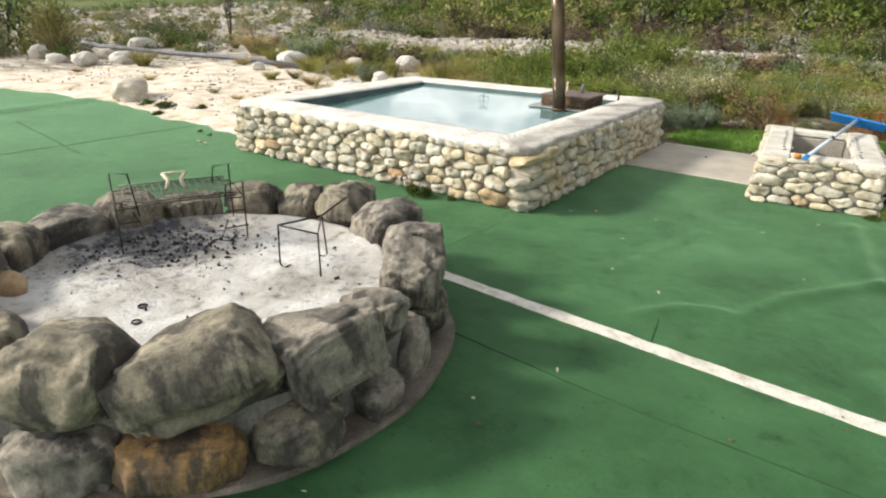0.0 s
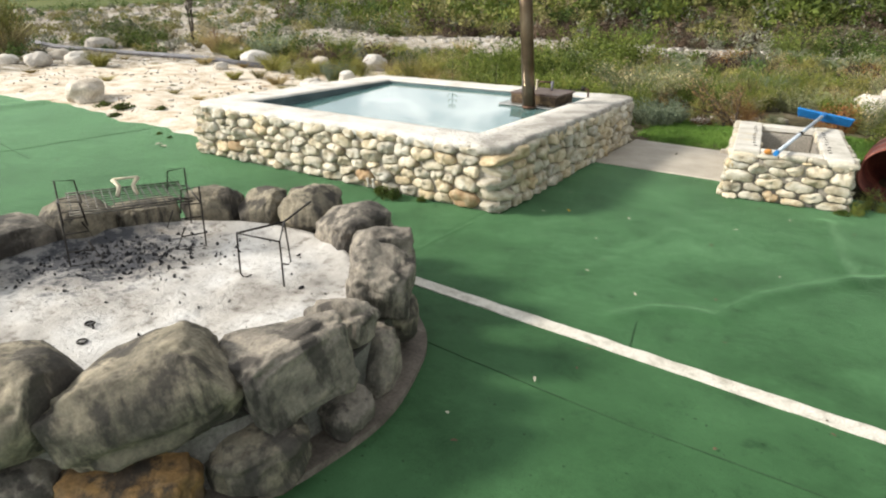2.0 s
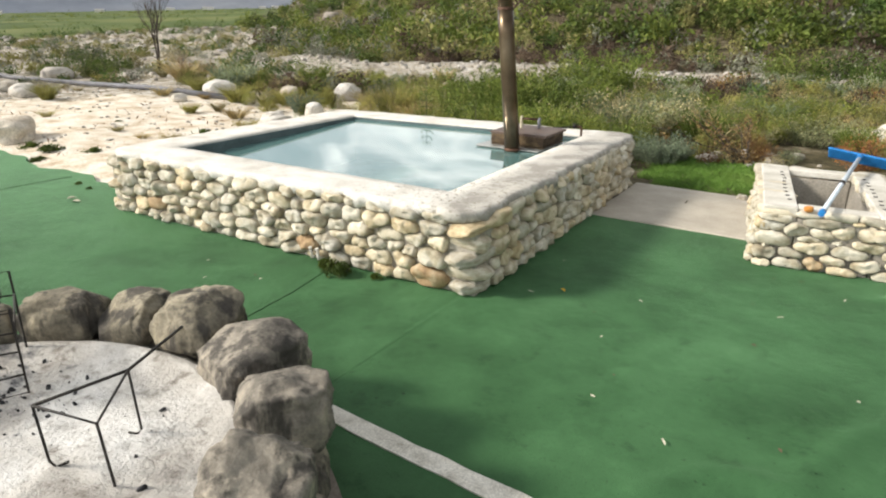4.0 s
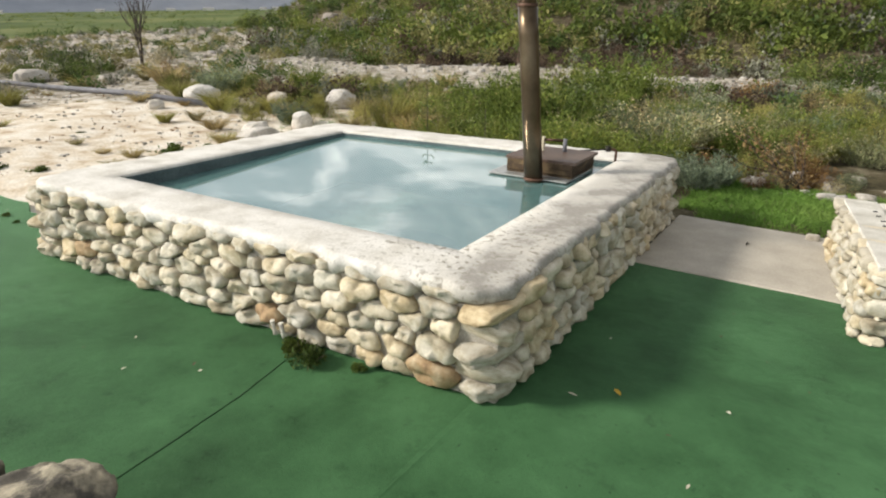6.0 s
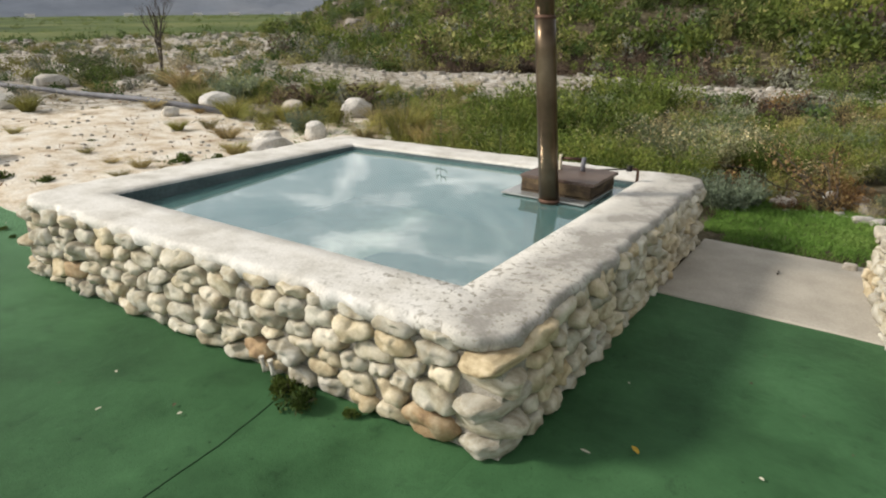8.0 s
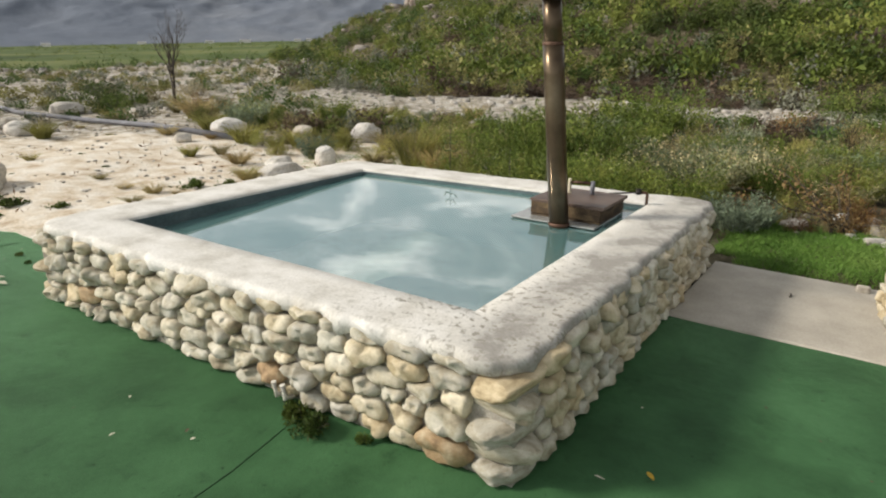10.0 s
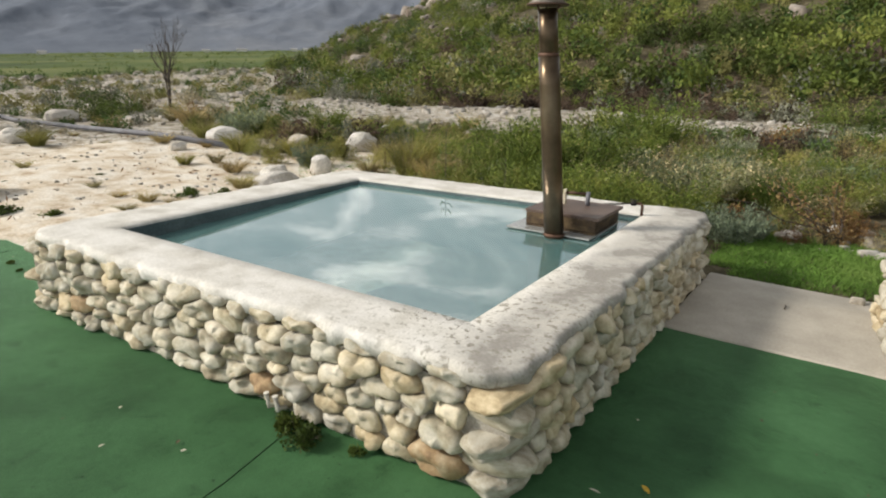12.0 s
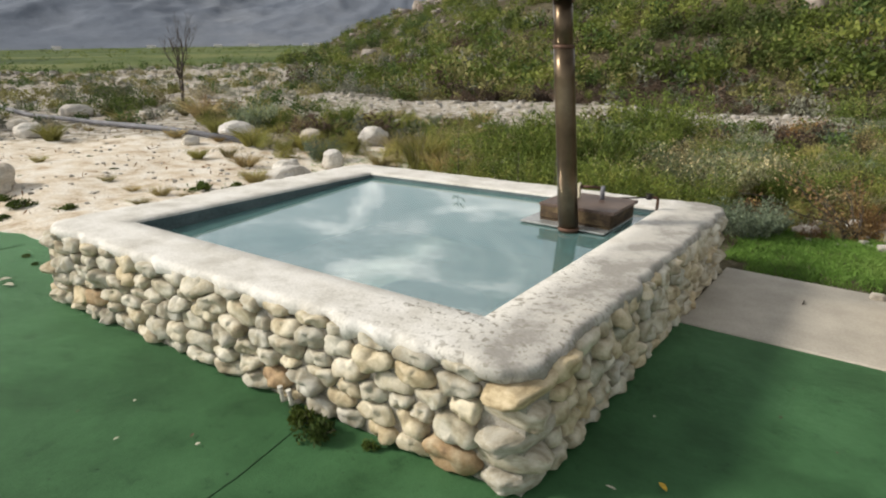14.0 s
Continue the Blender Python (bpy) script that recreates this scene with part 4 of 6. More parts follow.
# drain pipe stubs in the front wall
for dx in (0.0, 0.055):
    part("drain_stub", tube_bm([(-0.79 + dx, OY0 + 0.04, 0.015), (-0.79 + dx, OY0 - 0.035, 0.03), (-0.795 + dx, OY0 - 0.045, 0.10)], 0.013, 8), M_LINE, pool, "white plastic drain stub")

# ---- wood-fired stove in the pool ----
stove = thing("pool_stove", "dark timber-clad stove box with tall rusty flue standing in the pool", "stove", (-0.38, 2.05, 0))
SX, SY = -0.38, 2.05
HX1, HY1, HX2, HY2 = -0.475, 2.125, -0.32, 2.17


def stove_part(name, bm, material, label=""):
    bm.transform(Matrix.Translation((-SX, -SY, 0)))
    return part(name, bm, material, stove, label)


M_PLATE = surface("wet_plate", [(0.3, (0.26, 0.27, 0.26)), (0.7, (0.40, 0.40, 0.38))], 6, 60, 0.25, 0.1, 0.002, metal=0.3)
stove_part("firebox", box_bm((0.46, 0.42, 0.98), (-0.375, 2.05, -0.12), 0.01), M_RUST, "submerged dark steel firebox")
for k, z in enumerate((0.445, 0.493, 0.535)):
    stove_part("front_plank", box_bm((0.50, 0.022, 0.044), (-0.375, 1.825, z), 0.004), M_WOOD, "dark weathered timber plank")
    stove_part("side_plank", box_bm((0.022, 0.432, 0.044), (-0.136, 2.053, z), 0.004), M_WOOD)
    stove_part("side_plank", box_bm((0.022, 0.432, 0.044), (-0.614, 2.053, z), 0.004), M_WOOD)
    stove_part("back_plank", box_bm((0.50, 0.022, 0.044), (-0.375, 2.28, z), 0.004), M_WOOD)
lid = stove_part("lid", box_bm((0.53, 0.50, 0.022), (-0.37, 2.06, 0.562), 0.004), M_LIDWOOD, "flat brown lid with a dark edge")
part("handle_post", tube_bm([(HX2 - SX, HY2 - SY, 0.57), (HX2 - SX, HY2 - SY, 0.668)], 0.016, 10), M_PIPE, lid, "short grey pipe stub")
part("upright_tab", box_bm((0.018, 0.03, 0.11), (HX1 - SX, HY1 - SY, 0.625), 0.003), M_CREAM, lid, "pale upright strip")
part("handle", tube_bm([(HX1 - SX, HY1 - SY, 0.655), (HX2 - SX, HY2 - SY, 0.655)], 0.010, 8), M_RUST, lid, "rusty bar handle")
stove_part("float_plate", box_bm((0.60, 0.56, 0.012), (-0.42, 1.985, WATER + RISE * 1.5 - 0.001), 0.003), M_PLATE, "pale wet metal plate at the water line")
FX, FY = -0.345, 1.70
LX, LY = -0.135, -0.068                # the flue leans
flue = stove_part("flue", tube_bm([(FX + LX * (z - 0.3) / 1.55, FY + LY * (z - 0.3) / 1.55, z) for z in (0.30, 0.95, 1.40, 1.58)], 0.064, 28), M_FLUE, "tall heat-stained steel flue")
part("upper_flue", tube_bm([(FX + LX * (z - 0.3) / 1.55 - SX, FY + LY * (z - 0.3) / 1.55 - SY, z) for z in (1.50, 1.70, 1.85)], 0.058, 28), M_FLUE, flue, "narrower bright upper flue")
for z, rr in ((0.455, 0.070), (1.585, 0.0655)):
    k = (z - 0.30) / 1.55
    ring = cone_bm(rr, rr, 0.022, (FX + LX * k - SX, FY + LY * k - SY, z), 28)
    bmesh.ops.bevel(ring, geom=[e for e in ring.edges if abs(e.verts[0].co.z - e.verts[1].co.z) < 1e-5], offset=0.004, segments=1, affect="EDGES")
    part("collar", ring, M_RUST, flue)
TX, TY = FX + LX - SX, FY + LY - SY
part("cowl", cone_bm(0.125, 0.012, 0.075, (TX, TY, 1.912), 28), surface("grey_cowl", [(0.3, (0.20, 0.17, 0.15)), (0.7, (0.42, 0.37, 0.34))], 9, 60, 0.45, 0.2, 0.002, metal=0.7), flue, "conical grey rain cowl")
part("cowl_rim", cone_bm(0.126, 0.126, 0.008, (TX, TY, 1.872), 28), M_RUST, flue)
for a in range(3):
    c, s_ = math.cos(a * 2.1), math.sin(a * 2.1)
    part("cowl_strut", tube_bm([(TX + 0.05 * c, TY + 0.05 * s_, 1.82), (TX + 0.085 * c, TY + 0.085 * s_, 1.88)], 0.006, 6), M_RUST, flue)
# tap on the coping
tap = thing("tap", "small rusty garden tap on a bent pipe at the coping", "tap", (0.0, 2.42, TOP))
part("pipe", tube_bm([(0, 0, -0.02), (0, 0, 0.07), (-0.01, -0.005, 0.085), (-0.05, -0.02, 0.085)], 0.011, 8), M_RUST, tap)
part("valve", tube_bm([(-0.04, -0.016, 0.085), (-0.075, -0.03, 0.085)], 0.018, 10), M_BLACK, tap)
part("lever", box_bm((0.06, 0.012, 0.008), (-0.055, -0.02, 0.108), 0.003), M_BLACK, tap)
part("spout", tube_bm([(-0.07, -0.03, 0.085), (-0.16, -0.07, 0.075), (-0.25, -0.11, 0.068)], 0.006, 8), M_BLACK, tap, "thin black outlet tube")

# ---- fire pit ----
PX, PY = 0.0, -2.85
pit = thing("fire_pit", "round fire pit of soot-stained boulders filled with pale ash", "fire pit", (PX, PY, 0))


def pit_part(name, bm, material, label=""):
    return part(name, bm, material, pit, label)


def ring_bm(r0, r1, z0, z1, sides=96, wob=0.0):
    bm = bmesh.new()
    cols = []
    for k in range(sides):
        a = 2 * math.pi * k / sides
        w = wob * noise.noise(Vector((math.cos(a) * 3, math.sin(a) * 3, 1)))
        cols.append([bm.verts.new(((r + (w if r == r1 else 0)) * math.cos(a), (r + (w if r == r1 else 0)) * math.sin(a), z)) for r, z in ((r0, z0), (r0, z1), (r1, z1), (r1, z0))])
    for a, b in zip(cols, cols[1:] + cols[:1]):
        for j in range(4):
            bm.faces.new((a[j], b[j], b[(j + 1) % 4], a[(j + 1) % 4]))
    bmesh.ops.recalc_face_normals(bm, faces=bm.faces)
    return bm


M_PITMORTAR = surface("sooty_mortar", [(0.3, (0.10, 0.095, 0.085)), (0.55, (0.20, 0.19, 0.17)), (0.75, (0.30, 0.285, 0.255))], 8, 80, 0.95, 0.8, 0.015, world_space=True)
pit_part("footing", ring_bm(0.70, 1.155, -0.05, 0.028, 96, 0.03), M_SKIRT, "stained concrete footing")
pit_part("mortar_ring", ring_bm(0.82, 1.03, 0.0, 0.25, 96, 0.06), M_PITMORTAR, "rough grey mortar between the boulders")


def ash_material():
    m, n, l, p = node_material("wood_ash")
    tc = n.new("ShaderNodeTexCoord").outputs["Object"]
    big, mid, fine = noise_node(n, l, tc, 3.0, 5), noise_node(n, l, tc, 14, 6, 0.7), noise_node(n, l, tc, 70, 4, 0.7)
    col = ramp_node(n, [(0.3, (0.31, 0.29, 0.265)), (0.46, (0.48, 0.46, 0.43)), (0.62, (0.61, 0.60, 0.58))])
    l.new(big.outputs["Fac"], col.inputs[0])
    mott = ramp_node(n, [(0.34, (0.50, 0.48, 0.46)), (0.46, (0.94, 0.94, 0.94)), (0.7, (1.10, 1.10, 1.10))])
    l.new(mid.outputs["Fac"], mott.inputs[0])
    out = mix_node(n, l, 1.0, col.outputs[0], mott.outputs[0], "MULTIPLY")
    dist = n.new("ShaderNodeVectorMath")
    dist.operation = "DISTANCE"
    dist.inputs[1].default_value = (-0.62, 0.10, 0.27)
    l.new(tc, dist.inputs[0])
    near = n.new("ShaderNodeMapRange")
    near.inputs["From Min"].default_value, near.inputs["From Max"].default_value = 0.80, 0.05
    near.inputs["To Min"].default_value, near.inputs["To Max"].default_value = -0.22, 0.26
    near.clamp = True
    l.new(dist.outputs["Value"], near.inputs["Value"])
    add = n.new("ShaderNodeMath")
    add.operation = "ADD"
    l.new(near.outputs[0], add.inputs[0])
    l.new(mid.outputs["Fac"], add.inputs[1])
    soot = ramp_node(n, [(0.45, (0, 0, 0)), (0.66, (1, 1, 1))])
    l.new(add.outputs[0], soot.inputs[0])
    out = mix_node(n, l, soot.outputs[0], out, (0.085, 0.087, 0.095))
    l.new(out, p.inputs["Base Color"])
    p.inputs["Roughness"].default_value, p.inputs["Specular IOR Level"].default_value = 1.0, 0.05
    b = n.new("ShaderNodeBump")
    b.inputs["Strength"].default_value, b.inputs["Distance"].default_value = 0.8, 0.02
    h = n.new("ShaderNodeMath")
    h.operation = "MULTIPLY_ADD"
    h.inputs[1].default_value = 0.5
    l.new(fine.outputs["Fac"], h.inputs[0])
    l.new(mid.outputs["Fac"], h.inputs[2])
    l.new(h.outputs[0], b.inputs["Height"])
    l.new(b.outputs[0], p.inputs["Normal"])
    return m


def ash_height(x, y):
    return 0.268 + 0.022 * noise.fractal(Vector((x * 2.2, y * 2.2, 4)), 0.9, 2, 4) + 0.006 * noise.noise(Vector((x * 14, y * 14, 0)))


def ash_bm():
    bm = bmesh.new()
    rings = []
    for i in range(46):
        r = 0.94 * i / 45
        n_ = 1 if i == 0 else 96
        rings.append([bm.verts.new((r * math.cos(a), r * math.sin(a), ash_height(r * math.cos(a), r * math.sin(a)) + 0.03 * max(0, (min(r, 0.86) - 0.70) / 0.16) ** 2 - 0.17 * max(0, (r - 0.86) / 0.08))) for a in (2 * math.pi * k / n_ for k in range(n_))])
    for k in range(96):
        bm.faces.new((rings[0][0], rings[1][k], rings[1][(k + 1) % 96]))
    for a, b in zip(rings[1:], rings[2:]):
        for k in range(96):
            bm.faces.new((a[k], b[k], b[(k + 1) % 96], a[(k + 1) % 96]))
    return smooth(bm)


pit_part("ash_bed", ash_bm(), ash_material(), "pale wood ash with scattered charcoal")

# boulders: degrees round the pit, radius, height of the middle, half width, half thickness, half height, lean outwards, slant, kind
UPPER = [(-82, 0.97, 0.34, 0.20, 0.17, 0.16, 5, 0, 0), (-58.5, 0.97, 0.365, 0.205, 0.19, 0.18, 8, 4, 0), (-37.5, 0.965, 0.35, 0.29, 0.18, 0.165, 10, -13, 0), (-11.6, 0.965, 0.315, 0.225, 0.18, 0.16, 6, -8, 1),
         (6, 0.95, 0.35, 0.10, 0.13, 0.10, 0, 8, 1), (25, 0.99, 0.36, 0.135, 0.145, 0.185, -6, -22, 1), (51, 0.99, 0.335, 0.145, 0.165, 0.13, 0, 10, 1), (71, 0.99, 0.33, 0.175, 0.18, 0.155, 0, -16, 1),
         (92, 1.0, 0.355, 0.155, 0.16, 0.145, 0, 0, 0), (110, 1.0, 0.32, 0.125, 0.14, 0.13, 5, 0, 0), (127, 1.0, 0.32, 0.175, 0.14, 0.14, 4, 4, 0), (148, 0.99, 0.295, 0.175, 0.13, 0.125, 0, 0, 0),
         (169, 0.98, 0.31, 0.19, 0.15, 0.145, 0, 0, 0), (189, 0.98, 0.30, 0.26, 0.15, 0.14, 0, 5, 1), (209, 0.97, 0.31, 0.16, 0.16, 0.16, 0, 0, 0), (230, 0.96, 0.31, 0.22, 0.17, 0.16, 0, 0, 1), (255, 0.96, 0.32, 0.22, 0.18, 0.16, 5, 0, 0)]
LOWER = [(-84, 1.0, 0.10, 0.20, 0.16, 0.15, 0, 0, 0), (-61, 1.005, 0.10, 0.205, 0.17, 0.16, 0, 0, 1), (-40.5, 1.03, 0.09, 0.215, 0.17, 0.14, 0, 0, 2), (-20.6, 1.05, 0.105, 0.185, 0.16, 0.12, 0, -10, 0), (-2, 1.06, 0.095, 0.105, 0.11, 0.095, 0, -14, 1),
         (14, 1.0, 0.13, 0.12, 0.12, 0.16, -6, 10, 1), (31, 1.03, 0.16, 0.12, 0.10, 0.13, 0, -25, 0)] + [(52 + 24 * k, 1.01, 0.10, 0.2, 0.12, 0.12, 0, 0, 0) for k in range(9)]
for k, (a, r, z, hw, ht, hh, lean, slant, tone_kind) in enumerate(UPPER + LOWER):
    block = k == 3
    bm = stone_bm(100 + k * 1.7, (1, 1, 1), 0.40 if block else 0.66, 0.20, 5, 1.0, 5 if k < len(UPPER) else 3)
    reach = [max(abs(v.co[i]) for v in bm.verts) for i in range(3)]
    bm.transform(Matrix.Diagonal((hw / reach[0], ht / reach[1], hh / reach[2], 1)))
    ob = pit_part("boulder", bm, (M_BOULDER, M_BOULDER_GREY, M_BOULDER_BROWN)[tone_kind], ("", "grey weathered boulder", "rust-stained boulder")[tone_kind])
    aa = radians(a)
    ob.matrix_basis = Matrix.Translation((r * math.cos(aa), r * math.sin(aa), z)) @ Matrix.Rotation(aa - math.pi / 2, 4, "Z") @ Matrix.Rotation(radians(lean), 4, "X") @ Matrix.Rotation(radians(-slant), 4, "Y")

# loose stone, charcoal and rings on the ash
tagged(part("stone", stone_bm(301, (0.085, 0.065, 0.055), 0.75, 0.08), M_RUBBLE_BROWN), "smooth tan river stone resting on the ash", "stone").location = (-0.52, -3.45, 0.30)
lumps_v, lumps_f, cnt = [], [], 0
crnd = random.Random(5)
lb = stone_bm(9, (1, 1, 1), 0.6, 0.3, 1)
lv0, lf0 = np.array([v.co[:] for v in lb.verts]), np.array([[v.index for v in f.verts] for f in lb.faces])
lb.free()
for k in range(760):
    if k < 700:
        x, y = crnd.gauss(-0.52, 0.22), crnd.gauss(0.10, 0.24)
        x, y = x + 0.45 * (y - 0.12), y + 0.25 * (x + 0.5)
    else:
        a, rr = crnd.uniform(0, 6.28), crnd.uniform(0, 0.8)
        x, y = rr * math.cos(a), rr * math.sin(a)
    if math.hypot(x, y) > 0.86:
        continue
    sz = 0.0022 + 0.009 * crnd.random() ** 3
    m = np.array(Euler((crnd.random() * 6, crnd.random() * 6, crnd.random() * 6)).to_matrix()) * sz
    lumps_v.append((lv0 * [1.6, 0.9, 0.7]) @ m.T + [x, y, ash_height(x, y) + sz * 0.4])
    lumps_f.append(lf0 + cnt)
    cnt += len(lv0)
coals = part_mesh("charcoal", raw_mesh("charcoal", np.concatenate(lumps_v), np.concatenate(lumps_f)), M_CHAR)
coals.location = (PX, PY, 0)
tagged(coals, "scattered black charcoal bits on pale ash", "charcoal", kind="stuff")
for x, y in ((0.15, -3.28), (0.05, -3.19), (0.39, -3.19)):
    ring = tube_bm([(0.017 * math.cos(a), 0.017 * math.sin(a), 0) for a in (2 * math.pi * k / 14 for k in range(15))], 0.004, 6, False)
    rob = tagged(part("metal_ring", ring, M_BLACK), "small burnt black metal ring lying on ash", "ring", "rings on the ash")
    rob.location = (x, y, ash_height(x - PX, y - PY) + 0.006)

# tripod pot stand
trivet = thing("pot_stand", "three-legged bent black iron pot stand on the ash", "pot stand", (0.28, -2.48, 0.26))


def iron(name, pts, radius, parent, origin, material=M_BLACK):
    return part(name, tube_bm([Vector(p) - Vector(origin) for p in pts], radius, 8), material, parent)


o = (0.28, -2.48, 0.26)
A0, B0, C0 = (0.235, -2.60, 0.505), (0.44, -2.55, 0.495), (0.25, -2.335, 0.485)
iron("top_bar", [A0, C0, (0.18, -2.085, 0.505)], 0.0052, trivet, o)
iron("top_bar", [A0, B0, C0], 0.0042, trivet, o)
iron("leg", [A0, (0.205, -2.578, 0.30), (0.215, -2.568, 0.276), (0.24, -2.545, 0.29)], 0.0042, trivet, o)
iron("leg", [B0, (0.42, -2.525, 0.268)], 0.0042, trivet, o)
iron("leg", [C0, (0.285, -2.345, 0.295), (0.275, -2.355, 0.28), (0.255, -2.37, 0.288)], 0.0042, trivet, o)

# folding grill rack
o = (-0.55, -2.58, 0.26)
rack = thing("grill_rack", "rusty folding wire grill on two bent rod stands over charcoal", "grill", o)
FR, FL, BR, BL = Vector((-0.25, -2.40, 0)), Vector((-0.54, -2.93, 0)), Vector((-0.57, -2.24, 0)), Vector((-0.86, -2.77, 0))
up = Vector((0, 0, 1))
axis = (FR - FL).normalized()
for f, b, e in ((FR, BR, -axis), (FL, BL, axis)):
    iron("stand", [b + e * 0.10 + up * 0.47, b + e * 0.085 + up * 0.588, b + up * 0.597, b + up * 0.27, b + e * 0.13 + up * 0.267, b + e * 0.085 + up * 0.37], 0.0045, rack, o)
    iron("stand", [f + e * 0.10 + up * 0.46, f + e * 0.085 + up * 0.577, f + up * 0.585, f + up * 0.275, f + e * 0.14 + up * 0.272, f + e * 0.09 + up * 0.385], 0.0045, rack, o)
    for z in (0.43, 0.50):
        iron("rung", [f + up * z, f + e * 0.10 + up * (z + 0.004)], 0.0035, rack, o)
        iron("rung", [b + up * z, b + e * 0.10 + up * (z + 0.004)], 0.0035, rack, o)
    iron("rung", [f + up * 0.50, b + up * 0.505], 0.004, rack, o)
    iron("rung", [f + up * 0.345, f + e * 0.11 + up * 0.34], 0.0035, rack, o)
M_GRATE = surface("greasy_wire", [(0.3, (0.05, 0.05, 0.045)), (0.7, (0.16, 0.15, 0.13))], 20, 90, 0.5, 0.2, 0.001, metal=0.6)
for lift, name in ((0.515, "lower_grate"), (0.528, "upper_grate")):
    gb = bmesh.new()
    for k in range(15):
        t = k / 14
        a, b = FL.lerp(FR, 0.08 + 0.84 * t), BL.lerp(BR, 0.08 + 0.84 * t)
        bar = tube_bm([a.lerp(b, 0.02) + Vector((0, 0, lift)) - Vector(o), a.lerp(b, 0.98) + Vector((0, 0, lift)) - Vector(o)], 0.0021, 5)
        tmp = bpy.data.meshes.new("wire")
        bar.to_mesh(tmp)
        bar.free()
        gb.from_mesh(tmp)
        bpy.data.meshes.remove(tmp)
    for k in range(9):
        t = k / 8
        a, b = FL.lerp(BL, 0.02 + 0.96 * t), FR.lerp(BR, 0.02 + 0.96 * t)
        rad = 0.0045 if k in (0, 8) else 0.0021
        bar = tube_bm([a.lerp(b, 0.06) + Vector((0, 0, lift)) - Vector(o), a.lerp(b, 0.94) + Vector((0, 0, lift)) - Vector(o)], rad, 5)
        tmp = bpy.data.meshes.new("wire")
        bar.to_mesh(tmp)
        bar.free()
        gb.from_mesh(tmp)
        bpy.data.meshes.remove(tmp)
    part(name, gb, M_GRATE, rack, "square wire mesh")
hc = (BL + BR) / 2 * 0.62 + (FL + FR) / 2 * 0.38 - Vector(o)
for s in (-1, 1):
    d = (BR - BL).normalized() * 0.045 * s
    part("grip", tube_bm([hc + d + Vector((0, 0, 0.52)), hc + d * 0.7 + Vector((-0.015, 0.01, 0.565)), hc + d * 1.3 + Vector((-0.03, 0.02, 0.60))], 0.011, 8), M_CREAM, rack, "cream worn handle grip")
part("grip_bar", tube_bm([hc + (BR - BL).normalized() * 0.05 + Vector((-0.03, 0.02, 0.60)), hc - (BR - BL).normalized() * 0.05 + Vector((-0.03, 0.02, 0.60))], 0.006, 8), M_CREAM, rack)

# ---- stone firewood bin ----
BM_ = Matrix.Translation((2.02, 1.95, 0)) @ Matrix.Rotation(radians(6), 4, "Z")
bin_thing = thing("stone_bin", "low pale stone bin with open grey inside", "stone bin")
bin_thing.matrix_basis = BM_
BW, BD, BH = 0.90, 1.52, 0.37
M_BINCORE = surface("dusty_concrete", [(0.3, (0.22, 0.20, 0.17)), (0.7, (0.35, 0.325, 0.28))], 4, 60, 0.95, 0.3, 0.006)
for size, at in (((0.20, BD - 0.06, 0.35), (-BW / 2 + 0.125, 0, 0.155)), ((0.20, BD - 0.06, 0.35), (BW / 2 - 0.125, 0, 0.155)), ((BW - 0.46, 0.16, 0.35), (0, -BD / 2 + 0.11, 0.155)), ((BW - 0.46, 0.16, 0.35), (0, BD / 2 - 0.11, 0.155))):
    part("core_wall", box_bm(size, at, 0.008), M_BINCORE, bin_thing, "grey concrete core")
part("bin_floor", box_bm((BW - 0.45, BD - 0.36, 0.04), (0, 0, 0.02)), M_SKIRT, bin_thing)
M_PALE = surface("pale_flat_stone", [(0.3, (0.34, 0.31, 0.25)), (0.5, (0.48, 0.45, 0.385)), (0.7, (0.61, 0.59, 0.53))], 3.5, 50, 0.85, 0.3, 0.006, tints=STONE_TINTS, fine_amount=0.2)
for start, along, normal, length, seed in ((Vector((-BW / 2, -BD / 2, 0)), Vector((1, 0, 0)), Vector((0, -1, 0)), BW, 21), (Vector((-BW / 2, BD / 2, 0)), Vector((0, -1, 0)), Vector((-1, 0, 0)), BD, 22),
                                           (Vector((BW / 2, -BD / 2, 0)), Vector((0, 1, 0)), Vector((1, 0, 0)), BD, 23), (Vector((BW / 2, BD / 2, 0)), Vector((-1, 0, 0)), Vector((0, 1, 0)), BW, 24)):
    rubble_wall(bin_thing, start + normal * -0.012, along, normal, length, BH - 0.02, 0.15, 0.058, seed, M_RUBBLE, M_RUBBLE_BROWN, ((0.33, 0.05, 0.08),) if seed == 21 else (), 0.045, 0.85)
# flat slabs on top
tr = random.Random(4)
for side in (-1, 1):
    y = -BD / 2 + 0.02
    while y < BD / 2 - 0.05:
        d = tr.uniform(0.10, 0.19)
        bm = stone_bm(tr.random() * 90, (0.125, d / 2, 0.032), 0.30, 0.05, 3)
        ob = part("slab", bm, M_PALE, bin_thing)
        ob.location = (side * (BW / 2 - 0.115 + tr.uniform(-0.01, 0.02)), y + d / 2, BH - 0.012 + tr.uniform(-0.006, 0.006))
        y += d
for yy, half in ((-BD / 2 + 0.09, 0.085), (BD / 2 - 0.09, 0.085)):
    x = -0.235
    while x < 0.2:
        d = tr.uniform(0.13, 0.2)
        bm = stone_bm(tr.random() * 90, (d / 2, half, 0.030), 0.30, 0.05, 3)
        ob = part("slab", bm, M_PALE, bin_thing)
        ob.location = (x + d / 2, yy + tr.uniform(-0.01, 0.01), BH - 0.012)
        x += d
